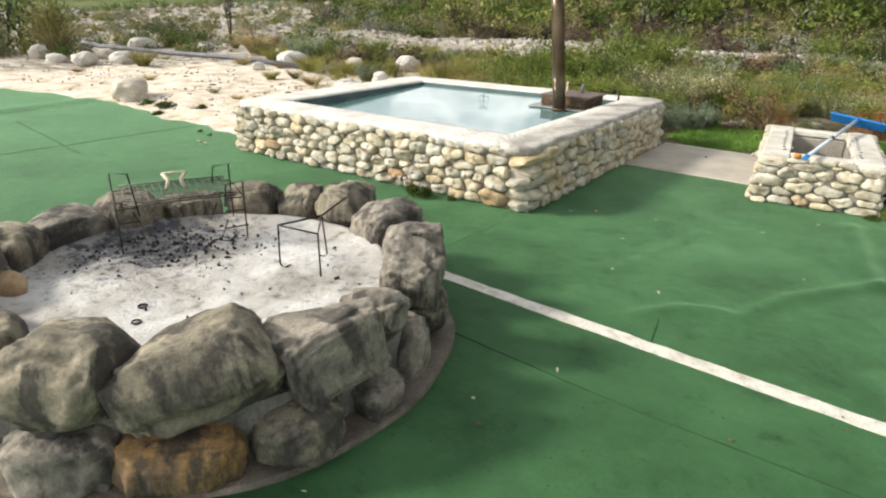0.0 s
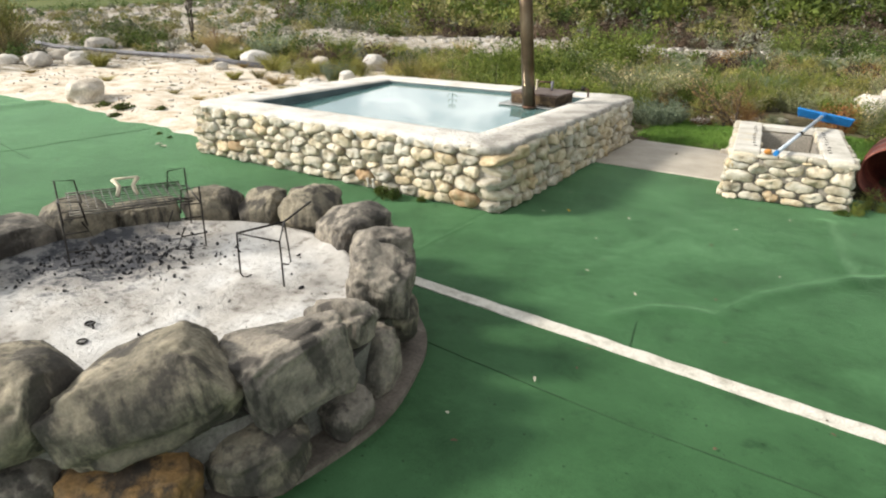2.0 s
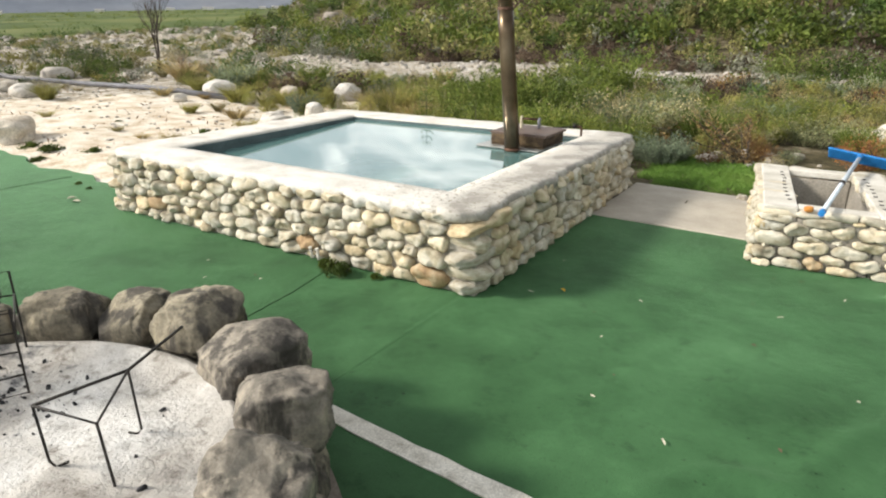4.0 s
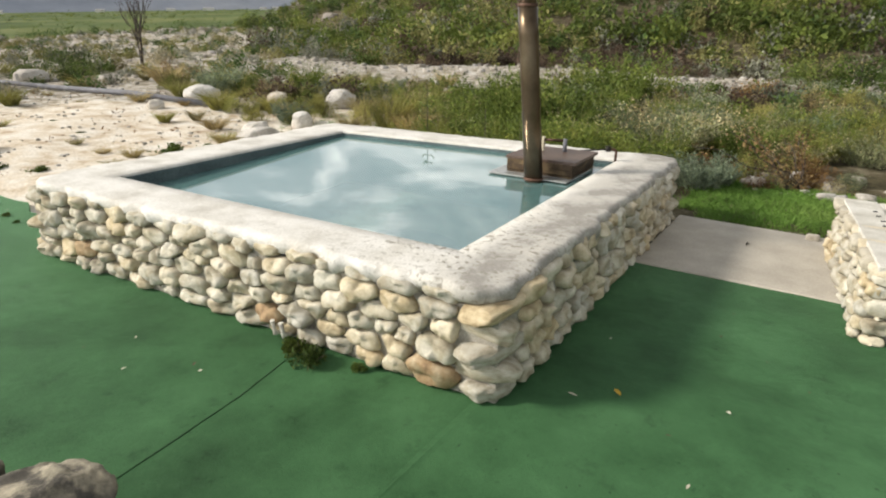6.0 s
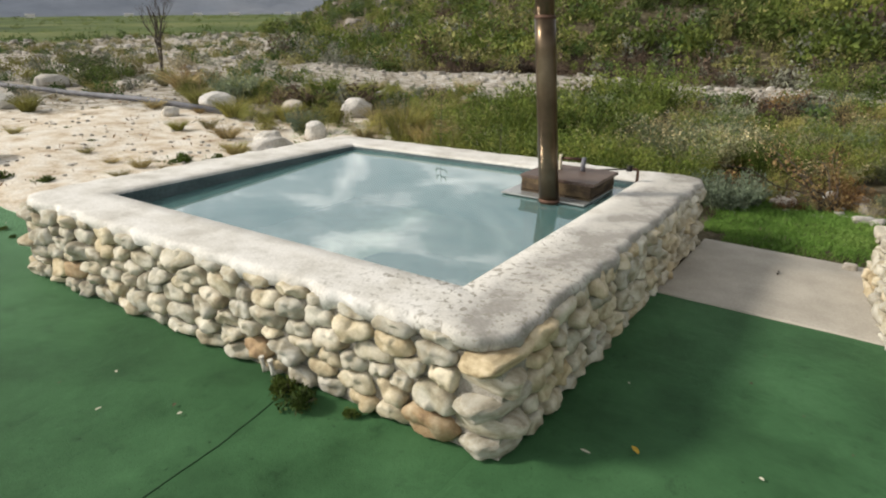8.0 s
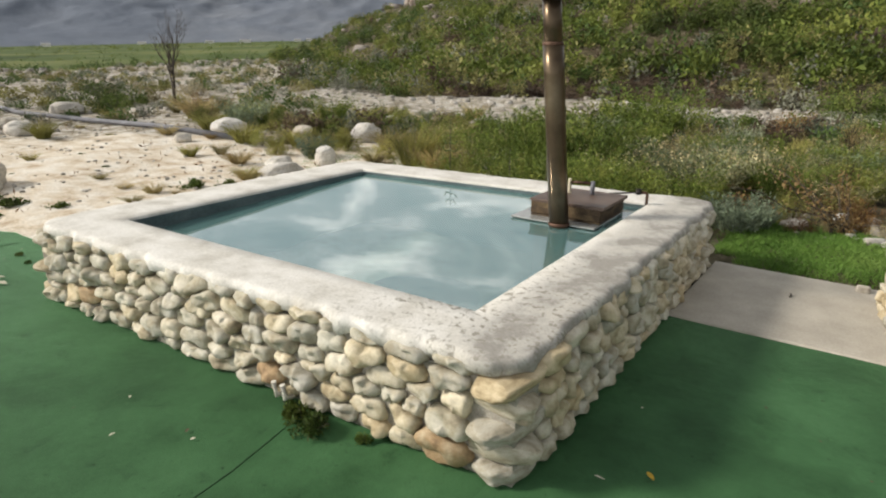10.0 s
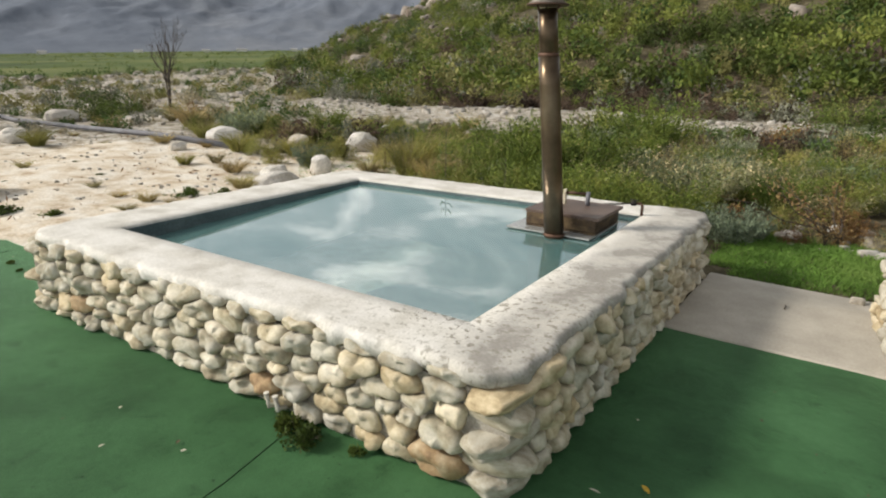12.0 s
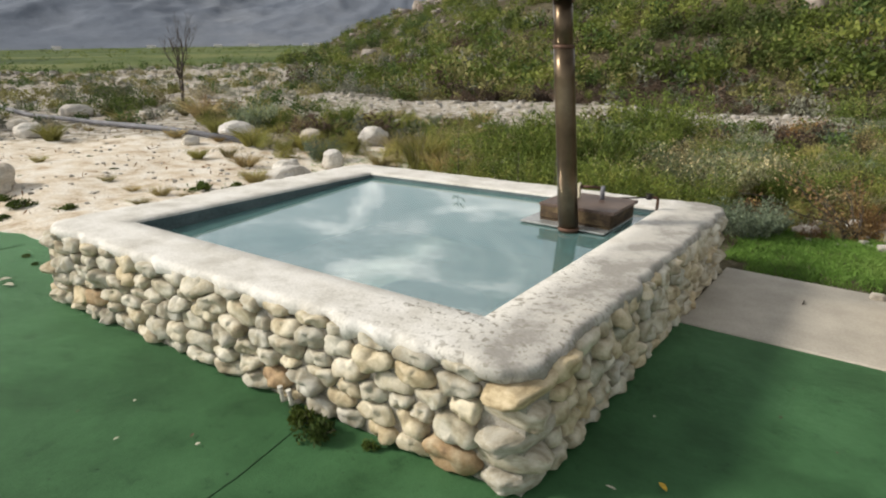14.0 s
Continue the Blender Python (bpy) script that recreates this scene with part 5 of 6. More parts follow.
# smooth mortar bed over the slabs
M_BED = surface("pale_mortar_bed", [(0.3, (0.40, 0.375, 0.32)), (0.5, (0.54, 0.515, 0.46)), (0.7, (0.63, 0.61, 0.56))], 6, 80, 0.9, 0.4, 0.006, world_space=True, fine_amount=0.14)
for size, at in (((0.20, BD - 0.08, 0.05), (-BW / 2 + 0.125, 0, BH - 0.001)), ((0.20, BD - 0.08, 0.05), (BW / 2 - 0.125, 0, BH - 0.001)), ((BW - 0.455, 0.13, 0.05), (0, -BD / 2 + 0.125, BH - 0.004)), ((BW - 0.455, 0.13, 0.05), (0, BD / 2 - 0.125, BH - 0.004))):
    part("mortar_bed", box_bm(size, at, 0.008), M_BED, bin_thing, "smooth pale mortar")
# mortar drips: dark slots beside the opening
for side in (-1, 1):
    for k in range(9):
        part("weep_hole", box_bm((0.026, 0.012, 0.010), (side * 0.275 + tr.uniform(-0.008, 0.008), -0.50 + k * 0.115, BH + 0.025), 0.003), M_CHAR, bin_thing)
part("stone", stone_bm(333, (0.028, 0.022, 0.02), 0.7, 0.1), surface("orange_stone", [(0.3, (0.45, 0.18, 0.04)), (0.7, (0.6, 0.3, 0.08))], 9, 60), bin_thing, "small orange pebble").location = (-0.17, -BD / 2 + 0.03, BH + 0.03)

# twigs and a red scrap inside the bin
scrap = thing("firewood_scraps", "few brown twigs and a red scrap in the stone bin", "firewood", BM_ @ Vector((0.1, -0.45, 0.04)))
for k in range(7):
    a = tr.uniform(0, 3.1)
    part("twig", tube_bm([(-0.12 * math.cos(a), -0.12 * math.sin(a), 0.02 + k * 0.03), (0.02, 0.01, 0.05 + k * 0.03), (0.12 * math.cos(a + 0.3), 0.12 * math.sin(a + 0.3), 0.04 + k * 0.035)], 0.012, 6), M_BARK, scrap)
part("red_scrap", box_bm((0.11, 0.05, 0.012), (0.02, 0.0, 0.275), 0.004), surface("red_plastic", [(0.3, (0.4, 0.05, 0.03)), (0.7, (0.55, 0.09, 0.05))], 9, 60, 0.5), scrap, "bright red plastic scrap")

# ---- blue squeegee broom lying over the bin ----
broom = thing("squeegee_broom", "blue rubber squeegee broom with pale pole resting across the stone bin", "broom", (2.0, 1.05, 0.42))
P0, P1 = Vector((0, 0, 0.01)), Vector((0.215, 1.80, 0.075))
part("pole", tube_bm([P0, P1], 0.0155, 14), M_POLE, broom, "pale grey-blue metal pole")
part("end_cap", tube_bm([P0 - (P1 - P0).normalized() * 0.035, P0 + (P1 - P0).normalized() * 0.015], 0.020, 14), M_BLUE, broom, "blue plastic end cap")
part("joint", tube_bm([P0.lerp(P1, 0.42), P0.lerp(P1, 0.455)], 0.019, 14), M_BLACK, broom, "black pole joint")
head = box_bm((0.50, 0.022, 0.11), (0, 0, 0), 0.008)
for v in head.verts:
    if v.co.z > 0:
        v.co.x *= 1.0
    else:
        v.co.x *= 0.93
head.transform(Matrix.Translation(P1 + Vector((0.01, 0.03, -0.025))) @ Matrix.Rotation(radians(-8), 4, "Z") @ Matrix.Rotation(radians(38), 4, "X") @ Matrix.Rotation(radians(9), 4, "Y"))
part("blade", head, M_BLUE, broom, "wide bright blue blade")
part("socket", tube_bm([P0.lerp(P1, 0.94), P1 + Vector((0.002, 0.03, 0.0))], 0.023, 12), M_BLUE, broom)

# ---- rusty half drum ----
drum = thing("steel_drum", "rusty dark red steel drum lying on its side", "drum", (2.78, 1.72, 0.0))
drum.rotation_euler.z = radians(-6)


def drum_bm(rad, length, wall):
    bm = bmesh.new()
    prof = [(rad - wall, 0.0), (rad, 0.0), (rad + 0.008, 0.015), (rad, 0.03), (rad, length * 0.32), (rad + 0.012, length * 0.335), (rad, length * 0.35), (rad, length * 0.65), (rad + 0.012, length * 0.665), (rad, length * 0.68), (rad, length), (0.001, length), (0.001, length - wall), (rad - wall, length - wall), (rad - wall, 0.0)]
    cols = [[bm.verts.new((r * math.cos(a), y, rad + 0.012 + r * math.sin(a))) for r, y in prof[:-1]] for a in (2 * math.pi * k / 48 for k in range(48))]
    for a, b in zip(cols, cols[1:] + cols[:1]):
        for j in range(len(a)):
            bm.faces.new((a[j], b[j], b[(j + 1) % len(a)], a[(j + 1) % len(a)])).smooth = True
    bmesh.ops.recalc_face_normals(bm, faces=bm.faces)
    return bm


part("shell", drum_bm(0.215, 0.85, 0.012), M_DRUM, drum, "dented rusty red shell")

# ---- plants ----
prn = np.random.default_rng(21)


def unit(v):
    return v / np.maximum(np.linalg.norm(v, axis=1, keepdims=True), 1e-9)


def leaves(points, length, width, lift=0.4, r=prn):
    """Diamond leaves, one quad each, at the points."""
    n = len(points)
    d = unit(r.normal(size=(n, 3)) + [0, 0, lift])
    w = unit(np.cross(d, r.normal(size=(n, 3))))
    ln = length * r.uniform(0.6, 1.3, (n, 1))
    wd = width * r.uniform(0.6, 1.3, (n, 1))
    v = np.stack([points, points + d * ln * 0.5 - w * wd * 0.5, points + d * ln, points + d * ln * 0.5 + w * wd * 0.5], 1).reshape(-1, 3)
    return v, np.arange(4 * n).reshape(n, 4)


def blades(n, spread, height, width, droop=0.35, r=prn, center=None):
    """Grass blades of two quads each from a small base."""
    a = r.uniform(0, 2 * np.pi, n)
    rad = spread * np.sqrt(r.random(n))
    base = np.stack([rad * np.cos(a), rad * np.sin(a), np.zeros(n)], 1) if center is None else center
    out = unit(np.stack([np.cos(a) * droop + r.normal(size=n) * 0.18, np.sin(a) * droop + r.normal(size=n) * 0.18, np.ones(n)], 1))
    h = (height * r.uniform(0.5, 1.15, n))[:, None]
    side = unit(np.cross(out, r.normal(size=(n, 3)))) * width * 0.5
    mid = base + out * h * 0.55
    fall = np.stack([np.cos(a), np.sin(a), -0.35 * np.ones(n)], 1) * droop * 0.5
    tip = base + out * h + fall * h
    v = np.stack([base - side, base + side, mid + side * 0.8, mid - side * 0.8, tip + side * 0.12, tip - side * 0.12], 1).reshape(-1, 3)
    k = np.arange(n)[:, None] * 6
    f = np.concatenate([k + [0, 1, 2, 3], k + [3, 2, 4, 5]])
    return v, f


def dome(n, rx, rz, lumps, r=prn):
    """Leaf places on the lumps of a bush with an uneven outline."""
    c = unit(r.normal(size=(lumps, 3)))
    c[:, 2] = np.abs(c[:, 2])
    c *= r.uniform(0.35, 0.75, (lumps, 1))
    rad = r.uniform(0.22, 0.48, lumps)
    k = r.integers(0, lumps, n)
    p = c[k] + unit(r.normal(size=(n, 3))) * (rad[k] * r.uniform(0.45, 1.05, n))[:, None]
    p[:, 2] = np.abs(p[:, 2])
    return p * [rx, rx, rz]


def stems_mesh(n, rx, rz, radius, r=prn):
    """Thin three-sided stems that fan out."""
    vs, fs = [], []
    for k in range(n):
        a, o = r.uniform(0, 2 * np.pi), r.uniform(0.1, 0.8)
        tip = np.array([np.cos(a) * rx * o, np.sin(a) * rx * o, rz * r.uniform(0.6, 1.0)])
        mid = tip * [0.4, 0.4, 0.55] + r.normal(size=3) * rx * 0.05
        for p0, p1, r0, r1 in ((np.zeros(3), mid, radius, radius * 0.7), (mid, tip, radius * 0.7, radius * 0.25)):
            i = len(vs)
            for p, q in ((p0, r0), (p1, r1)):
                for j in range(3):
                    vs.append(p + q * np.array([np.cos(j * 2.09), np.sin(j * 2.09), 0]))
            for j in range(3):
                fs.append((i + j, i + (j + 1) % 3, i + 3 + (j + 1) % 3, i + 3 + j))
    return np.array(vs), np.array(fs)


def shrub_proto(name, label, leaf, n, rx, rz, lumps, ln, wd, lift=0.4, stems=9, flowers=0, category="shrub"):
    root = thing(name, label, category, (0, 0, -50), "scrub round the pool")
    sv, sf = stems_mesh(stems, rx, rz, 0.008)
    tagged(part_mesh("stem", raw_mesh("stem", sv, sf), M_BARK, root), kind="stuff")
    v, f = leaves(dome(n, rx, rz, lumps), ln, wd, lift)
    tagged(part_mesh("foliage", raw_mesh("foliage", v, f), leaf, root), kind="stuff")
    if flowers:
        p = dome(flowers, rx * 1.05, rz * 1.08, lumps)
        v, f = leaves(p, 0.022, 0.02, 0.2)
        tagged(part_mesh("blossom", raw_mesh("flowers", v, f), L_FLOWER, root, "tiny pale flowers"), kind="stuff")
    return root


def tuft_proto(name, label, leaf, n, spread, height, width, droop, seedheads=0):
    root = thing(name, label, "grass tuft", (0, 0, -50), "grass tufts")
    v, f = blades(n, spread, height, width, droop)
    tagged(part_mesh("leaf_blade", raw_mesh("blades", v, f), leaf, root), kind="stuff")
    if seedheads:
        v, f = blades(seedheads, spread, height * 1.35, width * 0.5, droop * 0.6)
        tips = v.reshape(-1, 6, 3)[:, 4]
        v2, f2 = leaves(np.repeat(tips, 5, 0) + prn.normal(size=(len(tips) * 5, 3)) * 0.02, 0.03, 0.012, 1.0)
        tagged(part_mesh("seed_head", raw_mesh("seed_stalks", np.concatenate([v, v2]), np.concatenate([f, f2 + len(v)])), L_DRY, root, "pale dry seed stalks"), kind="stuff")
    return root


def herb_proto(name, label, leaf, stalks, spread, height, flowers):
    root = thing(name, label, "wild herb", (0, 0, -50), "tall weeds behind the pool")
    v, f = blades(stalks, spread, height, 0.010, 0.22)
    tagged(part_mesh("stalk", raw_mesh("stalks", v, f), leaf, root), kind="stuff")
    b = v.reshape(-1, 6, 3)
    t = prn.uniform(0.15, 1.0, (stalks, 16, 1))
    p = (b[:, None, 0] * (1 - t) + b[:, None, 4] * t).reshape(-1, 3) + prn.normal(size=(stalks * 16, 3)) * 0.015
    lv, lf = leaves(p, 0.055, 0.014, 0.6)
    tagged(part_mesh("foliage", raw_mesh("foliage", lv, lf), leaf, root), kind="stuff")
    if flowers:
        tips = np.repeat(b[:, 4], flowers, 0) + prn.normal(size=(stalks * flowers, 3)) * [0.035, 0.035, 0.05]
        fv, ff = leaves(tips, 0.020, 0.017, 0.3)
        tagged(part_mesh("blossom", raw_mesh("flowers", fv, ff), L_FLOWER, root, "small white flowers"), kind="stuff")
    return root


def plume_proto(name, label, leaf, stalks, spread, height, per, ln, wd, droop=0.3, flowers=0, flower_leaf=None):
    """A feathery bush of many leafy stalks, some with flower heads."""
    root = thing(name, label, "shrub", (0, 0, -50), "scrub round the pool")
    v, f = blades(stalks, spread, height, 0.006, droop)
    tagged(part_mesh("stalk", raw_mesh("stalks", v, f), leaf, root), kind="stuff")
    b = v.reshape(-1, 6, 3)
    t = prn.uniform(0.12, 1.0, (stalks, per, 1))
    low, mid_, tip = b[:, None, 0], (b[:, None, 2] + b[:, None, 3]) / 2, b[:, None, 4]
    p = (np.where(t < 0.55, low + (mid_ - low) * t / 0.55, mid_ + (tip - mid_) * (t - 0.55) / 0.45)).reshape(-1, 3)
    lv, lf = leaves(p + prn.normal(size=p.shape) * 0.012, ln, wd, 0.9)
    tagged(part_mesh("foliage", raw_mesh("foliage", lv, lf), leaf, root), kind="stuff")
    if flowers:
        tips = np.repeat(b[:, 4], flowers, 0) + prn.normal(size=(stalks * flowers, 3)) * [0.03, 0.03, 0.035]
        fv, ff = leaves(tips, 0.020, 0.016, 0.3)
        tagged(part_mesh("blossom", raw_mesh("flowers", fv, ff), flower_leaf, root, "small pale flower heads"), kind="stuff")
    return root


PROTO = {
    "green": [shrub_proto("green_shrub", "bushy mid-green shrub with small leaves on sandy ground", L_GREEN, 2000, 0.55, 0.75, 11, 0.055, 0.020, 0.5) for _ in range(2)],
    "deep": [shrub_proto("dark_shrub", "dense dark green shrub on sandy ground", L_DEEP, 2000, 0.6, 0.7, 12, 0.05, 0.022, 0.4) for _ in range(2)],
    "sage": [shrub_proto("sage_shrub", "grey-green sage shrub with fine upright leaves", L_SAGE, 2200, 0.45, 0.55, 10, 0.06, 0.011, 1.2) for _ in range(2)],
    "olive": [shrub_proto("olive_shrub", "olive scrub with fine leaves and pale flower heads", L_OLIVE, 2200, 0.5, 0.6, 11, 0.055, 0.012, 0.9, flowers=40) for _ in range(2)],
    "dry": [shrub_proto("dry_shrub", "dry straw-coloured scrub with thin twigs", L_DRY, 1300, 0.5, 0.5, 10, 0.05, 0.010, 0.8, 22, 30) for _ in range(2)],
    "rust": [shrub_proto("russet_shrub", "russet-brown dying shrub among the green scrub", L_RUST, 1700, 0.5, 0.55, 10, 0.055, 0.012, 1.0) for _ in range(2)],
    "straw": [tuft_proto("grass_tuft", "dry straw-coloured grass tuft with seed stalks", L_DRY, 260, 0.10, 0.42, 0.010, 0.55, 18) for _ in range(2)],
    "tuft": [tuft_proto("grass_tuft", "olive-green clump of wiry grass", L_OLIVE, 420, 0.12, 0.42, 0.009, 0.5, 10) for _ in range(2)],
    "reed": [tuft_proto("grass_tuft", "tall green and brown grass clump behind the pool", L_OLIVE, 300, 0.14, 0.75, 0.011, 0.3, 22) for _ in range(2)],
    "herb": [herb_proto("wild_herb", "tall slender green weed with small white flowers", L_GREEN, 30, 0.16, 0.72, 3) for _ in range(2)],
    "feather": [plume_proto("feathery_shrub", "feathery fresh green shrub with fine leaves", L_FRESH, 120, 0.26, 0.75, 30, 0.050, 0.016, 0.40) for _ in range(3)],
    "bloom": [plume_proto("flowering_shrub", "grey-green shrub covered with pale tan flower heads", L_SAGE, 90, 0.22, 0.55, 26, 0.045, 0.014, 0.5, 5, L_TAN) for _ in range(2)],
    "silver": [plume_proto("silver_shrub", "silvery blue-green shrub with upright leaves", L_SILVER, 90, 0.18, 0.45, 30, 0.055, 0.014, 0.45) for _ in range(2)],
    "weed": [shrub_proto("weed", "low dark green weed growing flat on the ground", L_DEEP, 500, 0.22, 0.10, 8, 0.035, 0.018, 0.5, 4, category="weed")],
}


def plant(kind, x, y, size=1.0, tall=1.0):
    ob = copy_thing(PROTO[kind][int(prn.integers(len(PROTO[kind])))], pose(x, y, float(ground_z(x, y)) - 0.01, 0, 0, float(prn.uniform(0, 360))))
    ob.scale = (size, size, size * tall)
    return ob


PLANT_HEIGHT = {"green": 0.80, "deep": 0.75, "sage": 0.6, "olive": 0.64, "dry": 0.54, "rust": 0.6, "straw": 0.48, "tuft": 0.45, "reed": 0.85, "herb": 0.75, "feather": 0.72, "bloom": 0.54, "silver": 0.44}


def plant_tall(kind, x, y, h):
    return plant(kind, x, y, h / PLANT_HEIGHT[kind], prn.uniform(0.9, 1.1))


# plants that stand out: kind, place, height
for kind, x, y, h in (
    ("silver", 0.39, 4.05, 0.35), ("silver", 0.53, 4.26, 0.24), ("silver", 0.20, 4.17, 0.27), ("bloom", -0.81, 5.31, 0.50), ("bloom", -0.37, 5.36, 0.62),
    ("bloom", -0.15, 5.82, 0.63), ("bloom", -0.74, 6.04, 0.46), ("bloom", -0.02, 6.50, 0.42), ("bloom", -0.56, 6.79, 0.45), ("feather", -2.50, 5.26, 0.82),
    ("feather", -1.72, 5.87, 0.93), ("feather", -2.80, 5.19, 0.57), ("feather", -2.48, 6.01, 0.72), ("feather", -1.82, 6.85, 0.87), ("feather", -2.20, 6.24, 0.70),
    ("feather", -2.11, 9.74, 0.98), ("feather", -2.51, 9.82, 0.79), ("feather", -1.78, 10.45, 0.86), ("straw", -3.51, 4.90, 0.47), ("straw", -3.09, 5.12, 0.45),
    ("herb", -3.45, 5.24, 0.50), ("reed", -3.87, 5.09, 0.55), ("reed", -3.91, 4.87, 0.61), ("rust", 0.07, 11.27, 0.67), ("rust", 0.35, 11.51, 0.61),
    ("rust", -0.25, 11.53, 0.47), ("silver", 1.00, 13.80, 0.49), ("dry", 0.30, 6.60, 0.35), ("olive", 0.65, 6.88, 0.42), ("olive", 1.01, 7.16, 0.37),
    ("feather", 1.37, 6.99, 0.36), ("olive", 0.66, 5.55, 0.32), ("dry", 1.02, 5.69, 0.33), ("olive", 1.43, 6.00, 0.41), ("olive", 0.01, 8.19, 0.36),
    ("rust", 0.88, 4.27, 0.22), ("dry", 1.12, 4.40, 0.19), ("rust", 1.30, 4.91, 0.30), ("dry", 1.51, 4.56, 0.23), ("tuft", -9.07, 5.54, 0.43),
    ("silver", -8.79, 6.17, 0.57), ("olive", -7.82, 5.94, 0.37), ("feather", -8.14, 7.84, 0.58), ("straw", -6.85, 5.43, 0.35), ("olive", -5.52, 5.42, 0.34),
    ("olive", -4.52, 5.21, 0.43), ("straw", -6.09, 5.45, 0.31), ("straw", -4.87, 2.91, 0.20), ("tuft", -10.32, 3.16, 0.35), ("deep", -14.98, 5.93, 0.60),
    ("deep", -14.25, 6.21, 0.47), ("rust", -13.07, 8.25, 0.42), ("rust", -12.56, 8.75, 0.37), ("straw", -12.54, 7.23, 0.33), ("straw", -4.45, 4.74, 0.35),
    ("herb", -8.21, 8.54, 0.42),
    ("deep", 0.9, 18.5, 1.3), ("deep", 2.0, 19.5, 1.5), ("deep", 3.4, 18.0, 1.2)):
    plant_tall(kind, x, y, h)
# weeds and grasses close behind the pool
for k in range(52):
    x = prn.uniform(-3.3, 0.0)
    y = 2.98 + SKEW * (x - OX0) * 0.9 + prn.uniform(0.12, 1.0) ** 1.3 * 1.7
    kind = prn.choice(["herb", "feather", "feather", "olive", "herb", "feather"])
    plant_tall(kind, x, y, prn.uniform(0.36, 0.62) * (0.7 if x < -2.2 else 1))
# mixed scrub between the pool and the river bed
for k in range(130):
    x, y = prn.uniform(-5.0, 1.2), prn.uniform(5.0, 9.8)
    if x < -3.6 and y < 5.6:
        continue
    kind = prn.choice(["herb", "olive", "dry", "silver", "feather", "straw", "bloom", "sage"], p=[.10, .26, .10, .06, .26, .10, .06, .06])
    plant_tall(kind, x, y, prn.uniform(0.22, 0.48))
for k in range(110):
    az, r = radians(prn.uniform(-24, 3)), prn.uniform(9.5, 15.5)
    x, y = EYE.x + r * math.cos(AHEAD - az), EYE.y + r * math.sin(AHEAD - az)
    if x < -7.5 and y < 6.2:
        continue
    kind = prn.choice(["olive", "dry", "straw", "feather", "deep", "tuft", "silver"], p=[.26, .12, .16, .2, .08, .12, .06])
    plant_tall(kind, x, y, prn.uniform(0.22, 0.5))
# scrub beyond the lawn
for k in range(190):
    x, y = prn.uniform(0.3, 8.0), 4.3 + 8.0 * prn.random() ** 0.85
    if x > 1.4 and y < 4.6 and x < 2.8:
        continue
    kind = prn.choice(["sage", "olive", "dry", "deep", "feather", "straw", "rust", "bloom", "silver"], p=[.14, .28, .12, .08, .16, .06, .07, .05, .04])
    plant_tall(kind, x, y, prn.uniform(0.18, 0.34) + 0.02 * y)
for k in range(60):
    x, y = prn.uniform(0.9, 4.2), prn.uniform(4.8, 8.6)
    kind = prn.choice(["olive", "feather", "bloom", "rust", "sage", "dry"], p=[.30, .26, .10, .10, .14, .10])
    plant_tall(kind, x, y, prn.uniform(0.28, 0.52))
for kind, x, y, size, tall in (
    ("straw", -11.2, 6.8, 1.5, 1), ("straw", -9, 4.6, 0.7, 0.7), ("straw", -5.9, 3.6, 0.75, 0.7), ("tuft", -5, 3, 0.5, 0.8), ("straw", -11.6, 5.2, 0.8, 0.8),
    ("tuft", -12.6, 5.7, 0.8, 0.8), ("deep", -14.6, 7.2, 1.2, 0.7), ("deep", -15.9, 7.3, 1.4, 0.75), ("deep", -13.9, 6.5, 0.9, 0.7), ("deep", -15, 2.6, 2.4, 1.3),
    ("sage", -14, 1.7, 1.9, 1.4), ("olive", -13.8, 3, 1.8, 1.4), ("deep", -16.8, 1.6, 2.4, 1.3), ("straw", -13.2, 2.9, 1.8, 1.3), ("weed", -5.75, 0.72, 1, 1),
    ("weed", -5.3, 0.95, 0.7, 1), ("weed", -5.05, 2.3, 1, 1.2), ("weed", -4.75, 2.55, 0.8, 1.4), ("straw", -4.95, 2.95, 0.6, 0.8), ("weed", -6.3, 0.75, 0.8, 1),
    ("weed", -5.5, 0.35, 0.8, 0.8), ("tuft", -3.25, 0.12, 0.45, 0.8), ("green", 2.72, 1.45, 0.28, 1.3), ("green", 2.62, 1.25, 0.16, 1.5), ("olive", 3.3, 3.6, 0.7, 1.1),
    ("green", 3.9, 3.2, 0.8, 1), ("green", 3, 4.3, 0.7, 1.1), ("olive", 3.8, 4.6, 0.9, 1)):
    plant(kind, x, y, size, tall)
for k in range(26):
    x, y = prn.uniform(-12, -4.2), prn.uniform(1.2, 6.0)
    plant(prn.choice(["weed", "straw", "straw"]), x, y, prn.uniform(0.18, 0.5), prn.uniform(0.4, 0.8))
for x, y, s in ((-0.58, -0.45, 0.50), (-0.47, -0.46, 0.55), (-0.68, -0.43, 0.30), (-0.25, -0.42, 0.26)):
    ob = plant("weed", x, y, s, 1.7)
    ob.location.z = 0.0
for x, y, s in ((-4.0, -0.05, 0.22), (-3.75, -0.1, 0.18), (2.5, 1.18, 0.35)):
    plant("weed", x, y, s, 1.2).location.z = 0.0
for root in [o for group in PROTO.values() for o in group]:
    for child in root.children:
        bpy.data.objects.remove(child)
    bpy.data.objects.remove(root)

